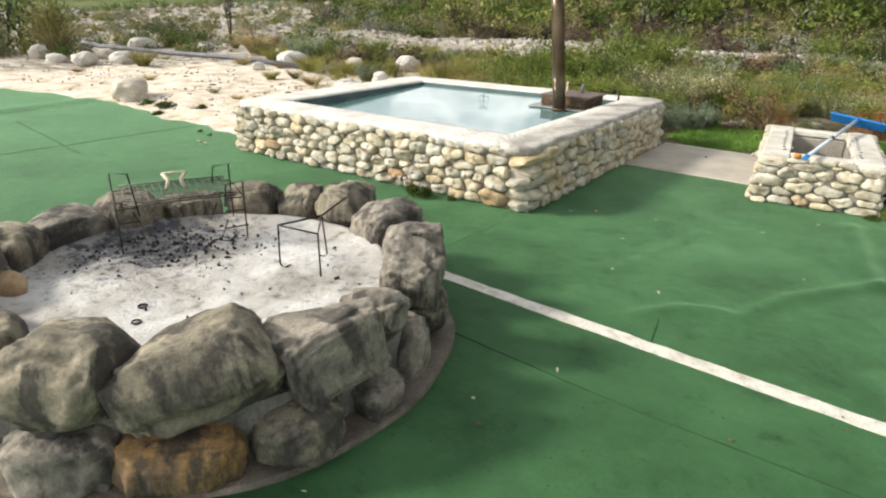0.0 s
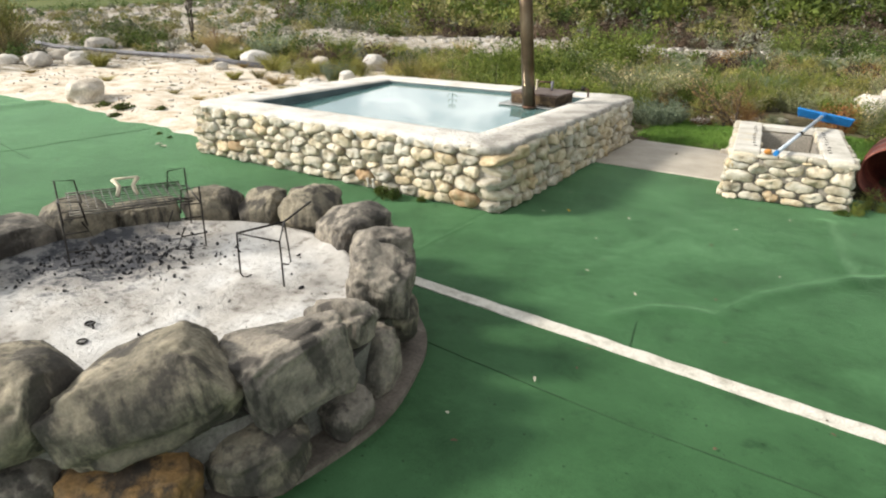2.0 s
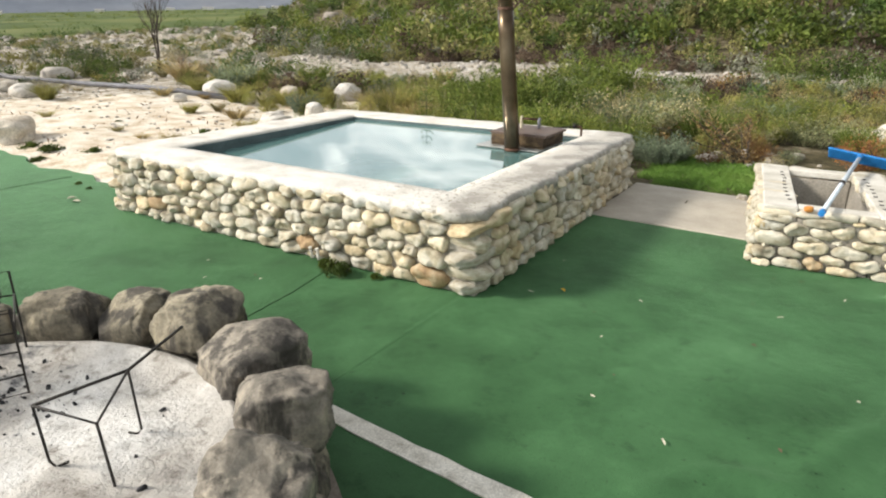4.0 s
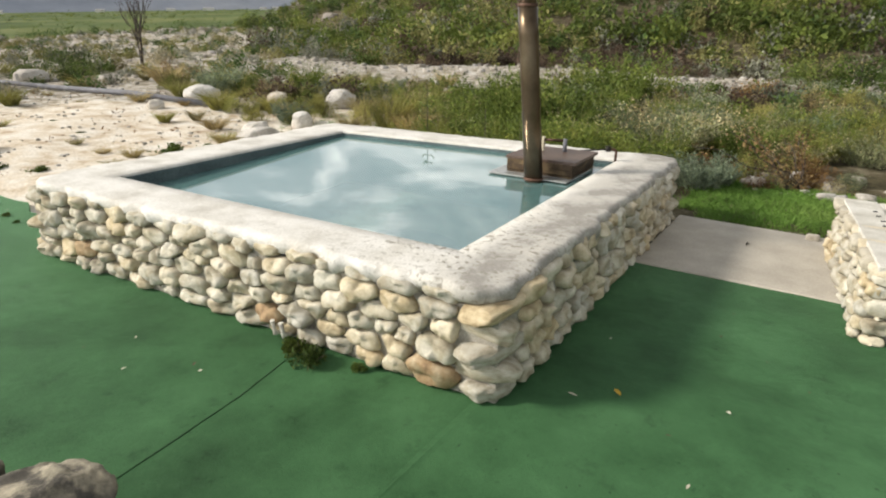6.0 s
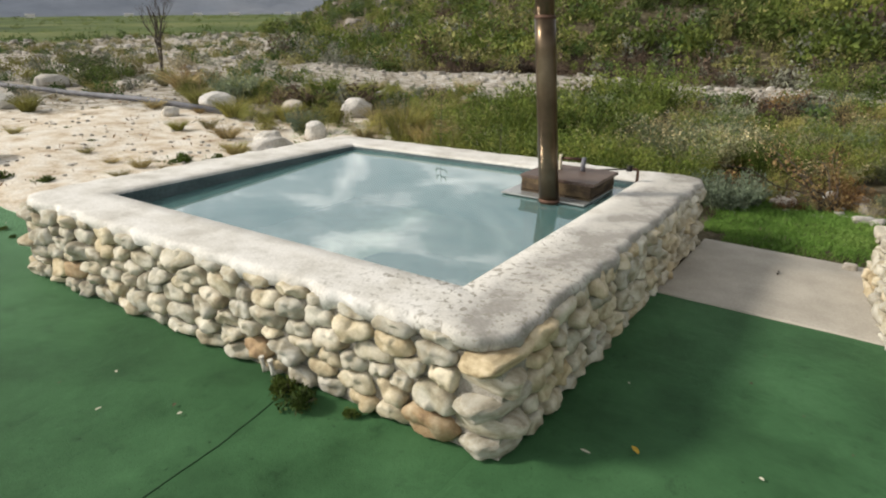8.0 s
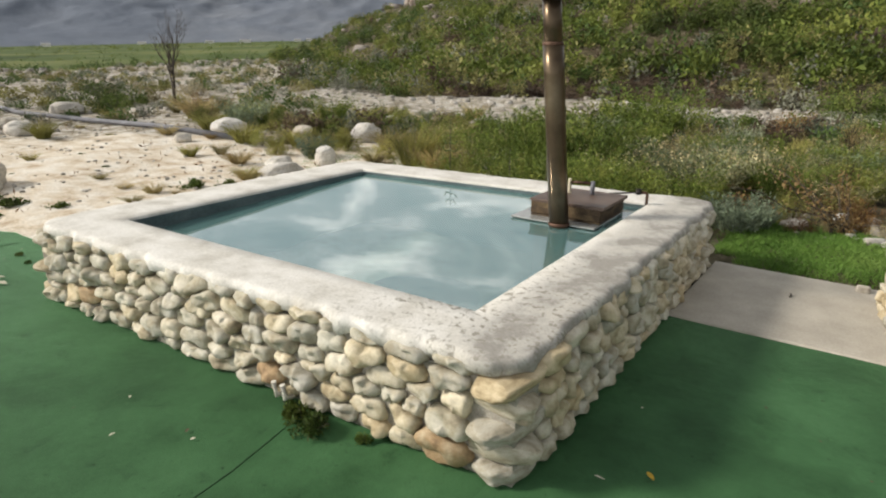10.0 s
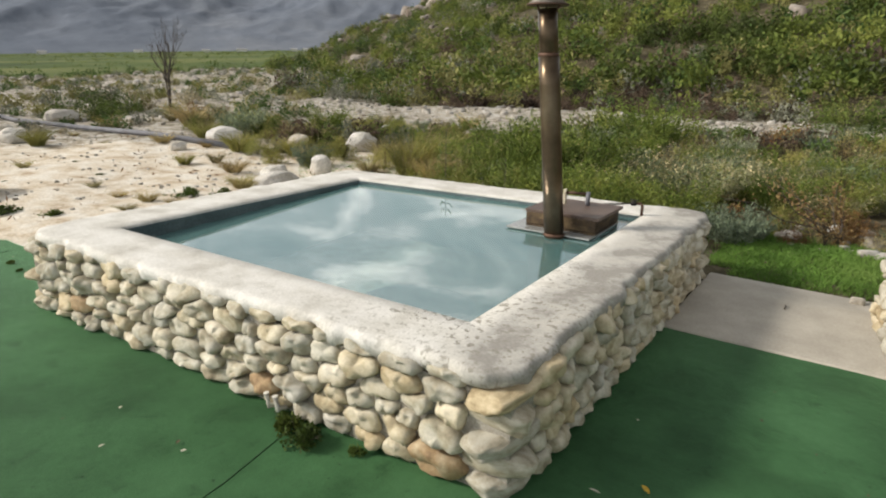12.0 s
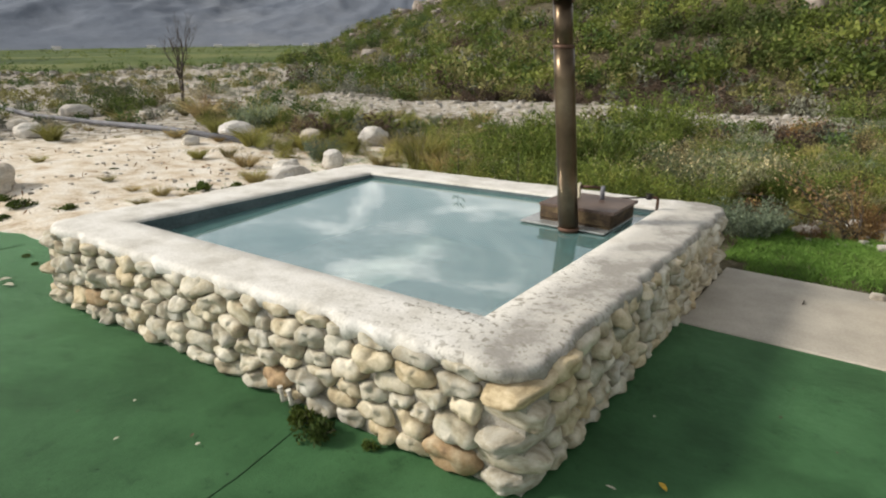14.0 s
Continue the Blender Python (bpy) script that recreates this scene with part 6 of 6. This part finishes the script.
# dead branch with orange-brown leaves at the far edge of the lawn
L_ORANGE = leaf_material("withered_leaves", (0.09, 0.055, 0.028), (0.19, 0.12, 0.055), (0.33, 0.23, 0.105), 4.0, False)
dead = thing("dead_branch", "withered arching branch with orange-brown leaves beside the lawn", "branch", (1.25, 4.45, float(ground_z(1.25, 4.45))))
brn = random.Random(31)
for k in range(9):
    a, reach = radians(brn.uniform(95, 215)), brn.uniform(0.5, 1.15)
    pts = [Vector((math.cos(a) * reach * t, math.sin(a) * reach * t * 0.8, 0.02 + brn.uniform(0.38, 0.62) * t * (1.25 - 0.45 * t))) + Vector((brn.uniform(-1, 1), brn.uniform(-1, 1), 0)) * 0.025 for t in (0.0, 0.25, 0.5, 0.75, 1.0)]
    twig_ob = part("twig", tube_bm(pts, 0.007, 6, taper=0.003), M_BARK, dead)
    spots_ = np.array([pts[i].lerp(pts[i + 1], u)[:] for i in range(4) for u in (0.1, 0.3, 0.5, 0.7, 0.9)])
    spots_ = np.repeat(spots_, 5, 0) + prn.normal(size=(len(spots_) * 5, 3)) * 0.04
    lv, lf = leaves(spots_, 0.04, 0.018, 0.1)
    tagged(part_mesh("foliage", raw_mesh("foliage", lv, lf), L_ORANGE, twig_ob, "withered orange-brown leaves"), kind="stuff")

# thin stalks that rise over the back wall
for x, y, h in ((-2.1, 3.05, 0.90), (-1.5, 3.15, 0.70), (-1.15, 3.2, 0.68)):
    stalk = thing("weed_stalk", "thin dark branching weed stalk behind the pool", "weed", (x, y, float(ground_z(x, y)) - 0.01))
    part("stem", tube_bm([(0, 0, 0), (0.01, 0, h * 0.5), (0, 0.01, h)], 0.006, 6, taper=0.003), M_BARK, stalk)
    for k in range(5):
        for s in (-1, 1):
            z = h * (0.62 + 0.08 * k)
            ln = 0.11 * (1 - 0.12 * k)
            part("side_twig", tube_bm([(0, 0.005, z), (s * ln * 0.6, 0.01, z - 0.01), (s * ln, 0.02, z + 0.03)], 0.005, 5), L_DEEP, stalk)

# ---- lawn ----
def stuff(name, v, f, material, label, category, shade=False):
    return tagged(part_mesh(name, raw_mesh(name, v, f, shade), material), label, category, kind="stuff")


n = 34000
x = np.concatenate([prn.uniform(0.35, 3.6, n), prn.uniform(-5.5, 0.35, 9000)])
y = np.concatenate([3.02 + prn.beta(1.0, 1.15, n) * 1.55, 3.05 + prn.random(9000) * 5.0])
keep = ~((x < 0.55) & (y < 2.95 + SKEW * (x - OX0))) & ~((x > 1.35) & (x < 2.65) & (y < 2.75)) & (y < 6.0 + 1.0 * np.sin(x * 2))
x, y = x[keep], y[keep]
v, f = blades(len(x), 0, 0.06, 0.006, 0.5, center=np.stack([x, y, ground_z(x, y) - 0.005], 1))
stuff("grass", v, f, L_GRASS, "short green lawn grass beside the concrete path", "grass")

# ---- distant scrub ----
L_FARDEEP = leaf_material("far_dark_leaves", (0.035, 0.062, 0.018), (0.070, 0.115, 0.030), (0.12, 0.17, 0.052), 0.3, False)
L_FAROLIVE = leaf_material("far_olive_leaves", (0.12, 0.115, 0.042), (0.21, 0.20, 0.075), (0.31, 0.29, 0.13), 0.3, False)
L_FARSAGE = leaf_material("far_grey_leaves", (0.11, 0.115, 0.085), (0.19, 0.195, 0.15), (0.29, 0.295, 0.24), 0.3, False)
L_FARDRY = leaf_material("far_dry_leaves", (0.20, 0.17, 0.11), (0.32, 0.28, 0.19), (0.45, 0.40, 0.29), 0.4, False)
L_FARBROWN = leaf_material("far_brown_twigs", (0.05, 0.036, 0.028), (0.105, 0.074, 0.055), (0.18, 0.13, 0.092), 0.4, False)
def far_bushes(xs, ys, sizes, quads, leaf, name, label, flat=0.75, sink=0.0):
    vs = []
    for xx, yy, ss, zz in zip(xs, ys, sizes, ground_z(xs, ys)):
        q = quads
        p = dome(q, ss * 0.62, ss * flat, 6)
        lv, _ = leaves(p, ss * 0.12, ss * 0.055, 0.5)
        vs.append(lv + [xx, yy, zz - sink])
    v = np.concatenate(vs)
    return stuff(name, v, np.arange(len(v)).reshape(-1, 4), leaf, label, "scrub")


def polar(n, az0, az1, r0, r1, power=1.0):
    az = prn.uniform(az0, az1, n)
    r = r0 + (r1 - r0) * prn.random(n) ** power
    a = AHEAD - np.radians(az)
    return EYE.x + r * np.cos(a), EYE.y + r * np.sin(a), r, az


for leaf, n, q, lab in ((L_HILL, 3600, 165, "dense green scrub over the hillside"), (L_FARDEEP, 700, 165, "dark green bushes over the hillside"), (L_FAROLIVE, 560, 140, "olive and yellowish scrub over the hillside"), (L_FARBROWN, 320, 140, "brown dead bushes over the hillside"), (L_FARSAGE, 240, 140, "grey scrub over the hillside")):
    x, y, r, az = polar(n, -15, 55, 27, 128, 1.25)
    ok = (r > np.interp(az, [-16, -8, 0, 10, 60], [62, 38, 27, 23, 22])) & (waves(x, y, 0.35, 8) + 0.6 * waves(x, y, 0.9, 2) > -0.42)
    far_bushes(x[ok], y[ok], prn.uniform(0.7, 2.3, ok.sum()), q, leaf, "hill_scrub", lab)
for leaf, n, lab in ((L_FARDEEP, 60, "dark bushes along the river bed"), (L_FAROLIVE, 90, "olive scrub along the river bed"), (L_FARBROWN, 70, "brown scrub along the river bed"), (L_FARSAGE, 70, "grey scrub along the river bed"), (L_HILL, 60, "green scrub along the river bed")):
    x, y, r, az = polar(n, -14, 50, 11.5, 15.5)
    ok = (az > 9) | (r < 12.6)
    x, y = x[ok], y[ok]
    far_bushes(x, y, prn.uniform(0.35, 0.75, len(x)), 200, leaf, "bank_scrub", lab)
    x, y, r, az = polar(n, -14, 55, 23.5, 32)
    far_bushes(x, y, prn.uniform(0.7, 1.4, n), 170, leaf, "bank_scrub", lab)
x, y, r, az = polar(170, 0, 24, 22.5, 29)
far_bushes(x, y, prn.uniform(0.5, 1.0, 170), 190, L_FARBROWN, "bank_scrub", "low brown scrub at the foot of the hill", 0.6)
for leaf, n, lab in ((L_FARDEEP, 190, "dark low bushes on the pale river bed"), (L_FARDRY, 160, "dry tufts on the pale river bed"), (L_FAROLIVE, 360, "olive tufts on the pale river bed"), (L_FARSAGE, 180, "grey tufts on the pale river bed")):
    x, y, r, az = polar(n, -62, -12, 14, 58, 1.0)
    far_bushes(x, y, prn.uniform(0.35, 0.9, n), 150, leaf, "river_scrub", lab, 0.5)
x, y, r, az = polar(320, -62, -10, 60, 110, 1.0)
far_bushes(x, y, prn.uniform(1.0, 2.4, 320), 40, L_FARDEEP, "field_hedge", "dark bushes at the edge of the green fields", 0.6)
x, y, r, az = polar(500, -62, -10, 150, 900, 1.6)
far_bushes(x, y, r * prn.uniform(0.008, 0.016, 500), 20, L_HILL, "field_hedge", "rows of green vines and trees across the valley", 0.35)

# ---- rocks ----
RB = [(np.array([v.co[:] for v in bm.verts]), np.array([[w.index for w in f.verts] for f in bm.faces])) for bm in (stone_bm(500 + k, (1, 0.8, 0.62), 0.55, 0.38, 2, 1.3, 9) for k in range(5))]


def rocks(xs, ys, sizes, name, label, material):
    vs, fs, n = [], [], 0
    for xx, yy, ss, zz in zip(xs, ys, sizes, ground_z(xs, ys)):
        v, f = RB[int(prn.integers(5))]
        a = prn.uniform(0, 6.28)
        m = np.array([[np.cos(a), -np.sin(a), 0], [np.sin(a), np.cos(a), 0], [0, 0, 1]])
        vs.append(v @ m.T * ss + [xx, yy, zz + ss * 0.15])
        fs.append(f + n)
        n += len(v)
    stuff(name, np.concatenate(vs), np.concatenate(fs), material, label, "rocks", True)


M_GRAVEL = surface("river_gravel", [(0.3, (0.20, 0.175, 0.14)), (0.5, (0.36, 0.33, 0.285)), (0.7, (0.50, 0.48, 0.45))], 2.5, 30, 0.95, 0.4, 0.02, world_space=True)
M_SCREE = surface("red_scree", [(0.3, (0.12, 0.06, 0.05)), (0.7, (0.25, 0.15, 0.12))], 0.7, 9, 0.95, 0.5, 0.05, world_space=True)
M_HILLROCK = surface("hill_rock", [(0.3, (0.15, 0.115, 0.09)), (0.5, (0.25, 0.21, 0.175)), (0.7, (0.36, 0.33, 0.30))], 0.7, 9, 0.95, 0.5, 0.05, world_space=True)
x, y, r, az = polar(1600, -12, 50, 13.5, 24)
rocks(x, y, 0.02 + 0.13 * prn.random(1600) ** 4, "gravel", "white stones of a dry river bed", M_GRAVEL)
x, y, r, az = polar(900, -62, -12, 13, 60)
rocks(x, y, prn.uniform(0.001, 0.006, 900) * r, "gravel", "white stones and banks of a dry river bed", M_GRAVEL)
x, y = prn.uniform(-13, -3.8, 420), prn.uniform(0.6, 7.5, 420)
rocks(x, y, prn.uniform(0.008, 0.035, 420), "pebbles", "small pale pebbles scattered over sand", M_GRAVEL)
x, y = prn.uniform(0.75, 2.0, 34), prn.uniform(4.15, 5.3, 34)
rocks(x, y, 0.025 + 0.10 * prn.random(34) ** 2, "stones", "pale stones among dry weeds beyond the lawn", M_GRAVEL)
x, y, r, az = polar(260, -13, 50, 40, 126, 0.8)
rocks(x, y, prn.uniform(0.25, 0.8, 260), "hill_rocks", "weathered brown and grey rocks on the hillside", M_HILLROCK)
x, y, r, az = polar(70, 21, 28, 70, 118)
rocks(x, y, prn.uniform(0.4, 1.3, 70), "scree", "reddish brown scree on the hillside", M_SCREE)
x, y, r, az = polar(60, -5, 16, 112, 128)
rocks(x, y, prn.uniform(0.6, 1.7, 60), "outcrop", "weathered grey-brown rocks along the skyline", M_HILLROCK)
for x, y, hx, hy, hz, brown in ((-6.9, 0.85, 0.33, 0.26, 0.19, 0), (-4.75, 3.3, 0.27, 0.2, 0.14, 1), (-5.25, 3.75, 0.20, 0.15, 0.12, 0), (-5.0, 4.35, 0.14, 0.12, 0.19, 0), (-7.0, 5.9, 0.25, 0.2, 0.16, 0), (-5.95, 6.35, 0.27, 0.22, 0.2, 1), (-8.4, 5.45, 0.30, 0.22, 0.17, 0),
                                (-8.2, 4.35, 0.14, 0.12, 0.09, 0), (-14.3, 5.6, 0.5, 0.35, 0.28, 0), (-12.6, 6.3, 0.3, 0.22, 0.18, 0), (-12.8, 2.3, 0.32, 0.26, 0.22, 1), (-11.3, 2.5, 0.34, 0.26, 0.24, 0), (-11.9, 2.2, 0.28, 0.2, 0.16, 0), (-12.3, 3.5, 0.32, 0.22, 0.2, 0), (-11.0, 3.1, 0.3, 0.3, 0.22, 0),
                                (2.75, 6.3, 0.34, 0.28, 0.22, 0), (3.25, 6.7, 0.46, 0.34, 0.34, 1)):
    if x < -10:
        hx, hy, hz = hx * 0.72, hy * 0.72, hz * 0.72
    bm = stone_bm(x * 7 + y, (hx, hy, hz), 0.85, 0.22, 4, 1.1, 5)
    ob = part("boulder", bm, M_WHITE_ROCK)
    ob.location = (x, y, float(ground_z(x, y)) + hz * 0.55)
    ob.rotation_euler.z = x
    tagged(ob, "weathered white boulder with tan stains on sand" if brown else "pale white boulder half sunk in sand", "boulder", "boulders on the sand")
part_l = tagged(part("stone", stone_bm(77, (0.05, 0.035, 0.025), 0.6, 0.1), M_WHITE_ROCK), "small white stone on the path beside the bin", "stone")
part_l.location = (1.40, 2.83, 0.03)
twig = tagged(part("twig", tube_bm([(0, 0, 0), (0.004, 0.03, 0.004), (0.0, 0.065, 0.003)], 0.005, 6), M_BARK), "short dark twig on the concrete path", "twig")
twig.location = (1.0, 2.40, 0.022)

# ---- long pipe on the sand ----
pts = [(-7.5, 4.95, 0.09), (-9.5, 4.85, 0.09), (-12.0, 4.75, 0.09), (-15, 4.85, 0.09), (-18.5, 5.2, 0.09)]
pts = [(a, b, max(c, float(ground_z(a, b)) + 0.06)) for a, b, c in pts]
pipe = part("pipe", tube_bm(pts, 0.048, 16), M_PIPE)
tagged(pipe, "long grey plastic pipe lying across the sand", "pipe")

# ---- burnt tree ----
TREE = (-13.8, 8.05)
tree = thing("dead_tree", "bare burnt tree with thin dark branches", "tree", (*TREE, float(ground_z(*TREE)) - 0.05))
trn = random.Random(2)


def limb(bm_parts, start, direction, length, radius, depth):
    mid = start + direction * length * 0.5 + Vector((trn.uniform(-1, 1), trn.uniform(-1, 1), 0)) * length * 0.06
    end = start + direction * length
    bm_parts.append(([start, mid, end], radius, radius * 0.55))
    if depth:
        for _ in range(3 if depth > 1 else 4):
            d = (direction + Vector((trn.uniform(-0.5, 0.5), trn.uniform(-0.5, 0.5), trn.uniform(-0.1, 0.4)))).normalized()
            limb(bm_parts, start.lerp(end, trn.uniform(0.5, 1.0)), d, length * trn.uniform(0.45, 0.7), radius * 0.5, depth - 1)


for lean in ((0.06, 0.02), (-0.16, 0.05), (0.16, -0.04)):
    segs = []
    limb(segs, Vector((lean[0] * 0.3, lean[1], 0)), Vector((lean[0], lean[1], 1)).normalized(), 1.12 + trn.uniform(-0.2, 0.2), 0.030, 4)
    first = True
    joined = bmesh.new()
    for p, r0, r1 in segs:
        b = tube_bm(p, r0, 5, True, r1)
        if first:
            part("trunk", b, M_BARK, tree)
            first = False
            continue
        tmp = bpy.data.meshes.new("limb")
        b.to_mesh(tmp)
        b.free()
        joined.from_mesh(tmp)
        bpy.data.meshes.remove(tmp)
    tagged(part("branchwork", joined, M_BARK, tree), kind="stuff")

# ---- small litter on the matting ----
leaf_y = surface("yellow_leaf", [(0.3, (0.45, 0.28, 0.03)), (0.7, (0.6, 0.42, 0.06))], 20, 90)
leaf_b = surface("brown_leaf", [(0.3, (0.06, 0.045, 0.025)), (0.7, (0.14, 0.10, 0.06))], 20, 90)
leaf_w = surface("pale_straw", [(0.3, (0.45, 0.42, 0.32)), (0.7, (0.6, 0.57, 0.46))], 20, 90)


def litter(x, y, ln, wd, material, label, z=0.004):
    bm = bmesh.new()
    prof = [(-1, 0), (-0.5, 0.8), (0.1, 1.0), (0.7, 0.6), (1.0, 0.0), (0.6, -0.7), (0, -1.0), (-0.6, -0.7)]
    c = bm.verts.new((0, 0, 0.003))
    ring = [bm.verts.new((a * ln / 2, b * wd / 2, 0.002 + 0.25 * wd * abs(b))) for a, b in prof]
    for a, b in zip(ring, ring[1:] + ring[:1]):
        bm.faces.new((c, b, a)).smooth = True
    ob = part("leaf", bm, material)
    ob.matrix_basis = pose(x, y, z + 0.003, 0, 0, trn.uniform(0, 360))
    tagged(ob, label, "leaf", "leaves on the matting")


litter(0.777, 0.01, 0.055, 0.022, leaf_y, "fallen yellow leaf on green matting", 0.008)
for x, y in ((1.61, -1.14), (-3.53, -0.38), (-3.40, -0.42), (1.5, -2.2), (0.62, -0.1), (1.9, 0.3), (2.2, 0.75)):
    litter(x, y, 0.045 if x > -3 else 0.08, 0.012 if x > -3 else 0.05, leaf_w, "pale dry straw leaf on green matting")
for k in range(90):
    x, y = trn.uniform(-5, 4), trn.uniform(-4, 1.4)
    if (-3.05 < x < 0.48 and y > -0.42) or math.hypot(x - PX, y - PY) < 1.25:
        continue
    litter(x, y, trn.uniform(0.012, 0.035), trn.uniform(0.005, 0.016), trn.choice([leaf_b, leaf_b, leaf_w]), "tiny dry leaf scrap on green matting")


# ---- twigs and dry bits on the sand ----
n = 900
x, y = prn.uniform(-13, -3.6, n), prn.uniform(0.5, 6.5, n)
keep = waves(x, y, 1.7, 6) > -0.1
x, y = x[keep], y[keep]
v, f = leaves(np.stack([x, y, ground_z(x, y) + 0.01], 1), 0.07, 0.018, 0.0)
stuff("dry_litter", v, f, L_RUST, "dry brown twigs and leaf bits on pale sand", "litter")

# ---- farm buildings across the valley ----
M_FARMWALL = surface("white_wall", [(0.3, (0.62, 0.60, 0.56)), (0.7, (0.75, 0.73, 0.70))], 0.3, 3, 0.9, 0.1, 0.01, world_space=True)
M_FARMROOF = surface("grey_roof", [(0.3, (0.25, 0.24, 0.24)), (0.7, (0.38, 0.37, 0.36))], 0.3, 3, 0.8, 0.1, 0.01, world_space=True)
for az, r, w, h in ((-17.2, 1500, 22, 5), (-11.8, 1500, 24, 6), (-13.0, 1700, 16, 5), (-31.5, 1300, 14, 5), (-25.0, 1600, 18, 5), (-20.0, 1800, 20, 5)):
    a = AHEAD - radians(az)
    x, y = EYE.x + r * math.cos(a), EYE.y + r * math.sin(a)
    farm = thing("farm_building", "small white farm building far across the valley", "building", (x, y, float(ground_z(x, y)) - 0.5), "farm buildings")
    farm.rotation_euler.z = a + math.pi / 2
    part("wall", box_bm((w, 9, h), (0, 0, h / 2), 0.05), M_FARMWALL, farm)
    roof = bmesh.new()
    vs = [roof.verts.new(c) for c in ((-w / 2 - 0.5, -5, h), (w / 2 + 0.5, -5, h), (w / 2 + 0.5, 5, h), (-w / 2 - 0.5, 5, h), (-w / 2 - 0.5, 0, h + 2.2), (w / 2 + 0.5, 0, h + 2.2))]
    for c in ((0, 1, 5, 4), (2, 3, 4, 5), (1, 2, 5), (3, 0, 4), (3, 2, 1, 0)):
        roof.faces.new([vs[k] for k in c])
    part("roof", roof, M_FARMROOF, farm)

# ---- far mountains ----
def build_mountains():
    az = np.radians(np.linspace(-75, 30, 330))
    rr = np.linspace(0, 1, 90)
    A, T = np.meshgrid(az, rr, indexing="ij")
    R = 2600 + 1500 * T
    X, Y = EYE.x + R * np.cos(AHEAD - A), EYE.y + R * np.sin(AHEAD - A)
    crest = 560 + 60 * np.sin(A * 5 + 1) + 40 * np.sin(A * 13 + 2)
    f = np.zeros_like(X)
    for i in range(X.shape[0]):
        for j in range(X.shape[1]):
            f[i, j] = noise.ridged_multi_fractal(Vector((X[i, j] * 0.0011, Y[i, j] * 0.0011, 3.0)), 0.85, 2.2, 6, 1.0, 2.0)
    f = (f - f.min()) / (f.max() - f.min())
    Z = R * (0.047 * np.sin(AHEAD - A) - 0.0195) + crest * T ** 1.1 * (0.6 + 0.45 * f) + 22 * (f - 0.5) * smoothstep(0.02, 0.2, T)
    nx, ny = X.shape
    idx = np.arange(nx * ny).reshape(nx, ny)
    quads = np.stack([idx[:-1, :-1], idx[:-1, 1:], idx[1:, 1:], idx[1:, :-1]], -1).reshape(-1, 4)
    me = raw_mesh("mountains", np.stack([X.ravel(), Y.ravel(), Z.ravel()], 1), quads, True)
    # the haze of distance is put into the blue-grey base colour
    mat = surface("haze_tinted_rock", [(0.3, (0.125, 0.142, 0.175)), (0.5, (0.155, 0.172, 0.205)), (0.7, (0.195, 0.208, 0.232))], 0.0022, 0.012, 1.0, 0.22, 60, world_space=True, specular=0.0, fine_amount=0.12)
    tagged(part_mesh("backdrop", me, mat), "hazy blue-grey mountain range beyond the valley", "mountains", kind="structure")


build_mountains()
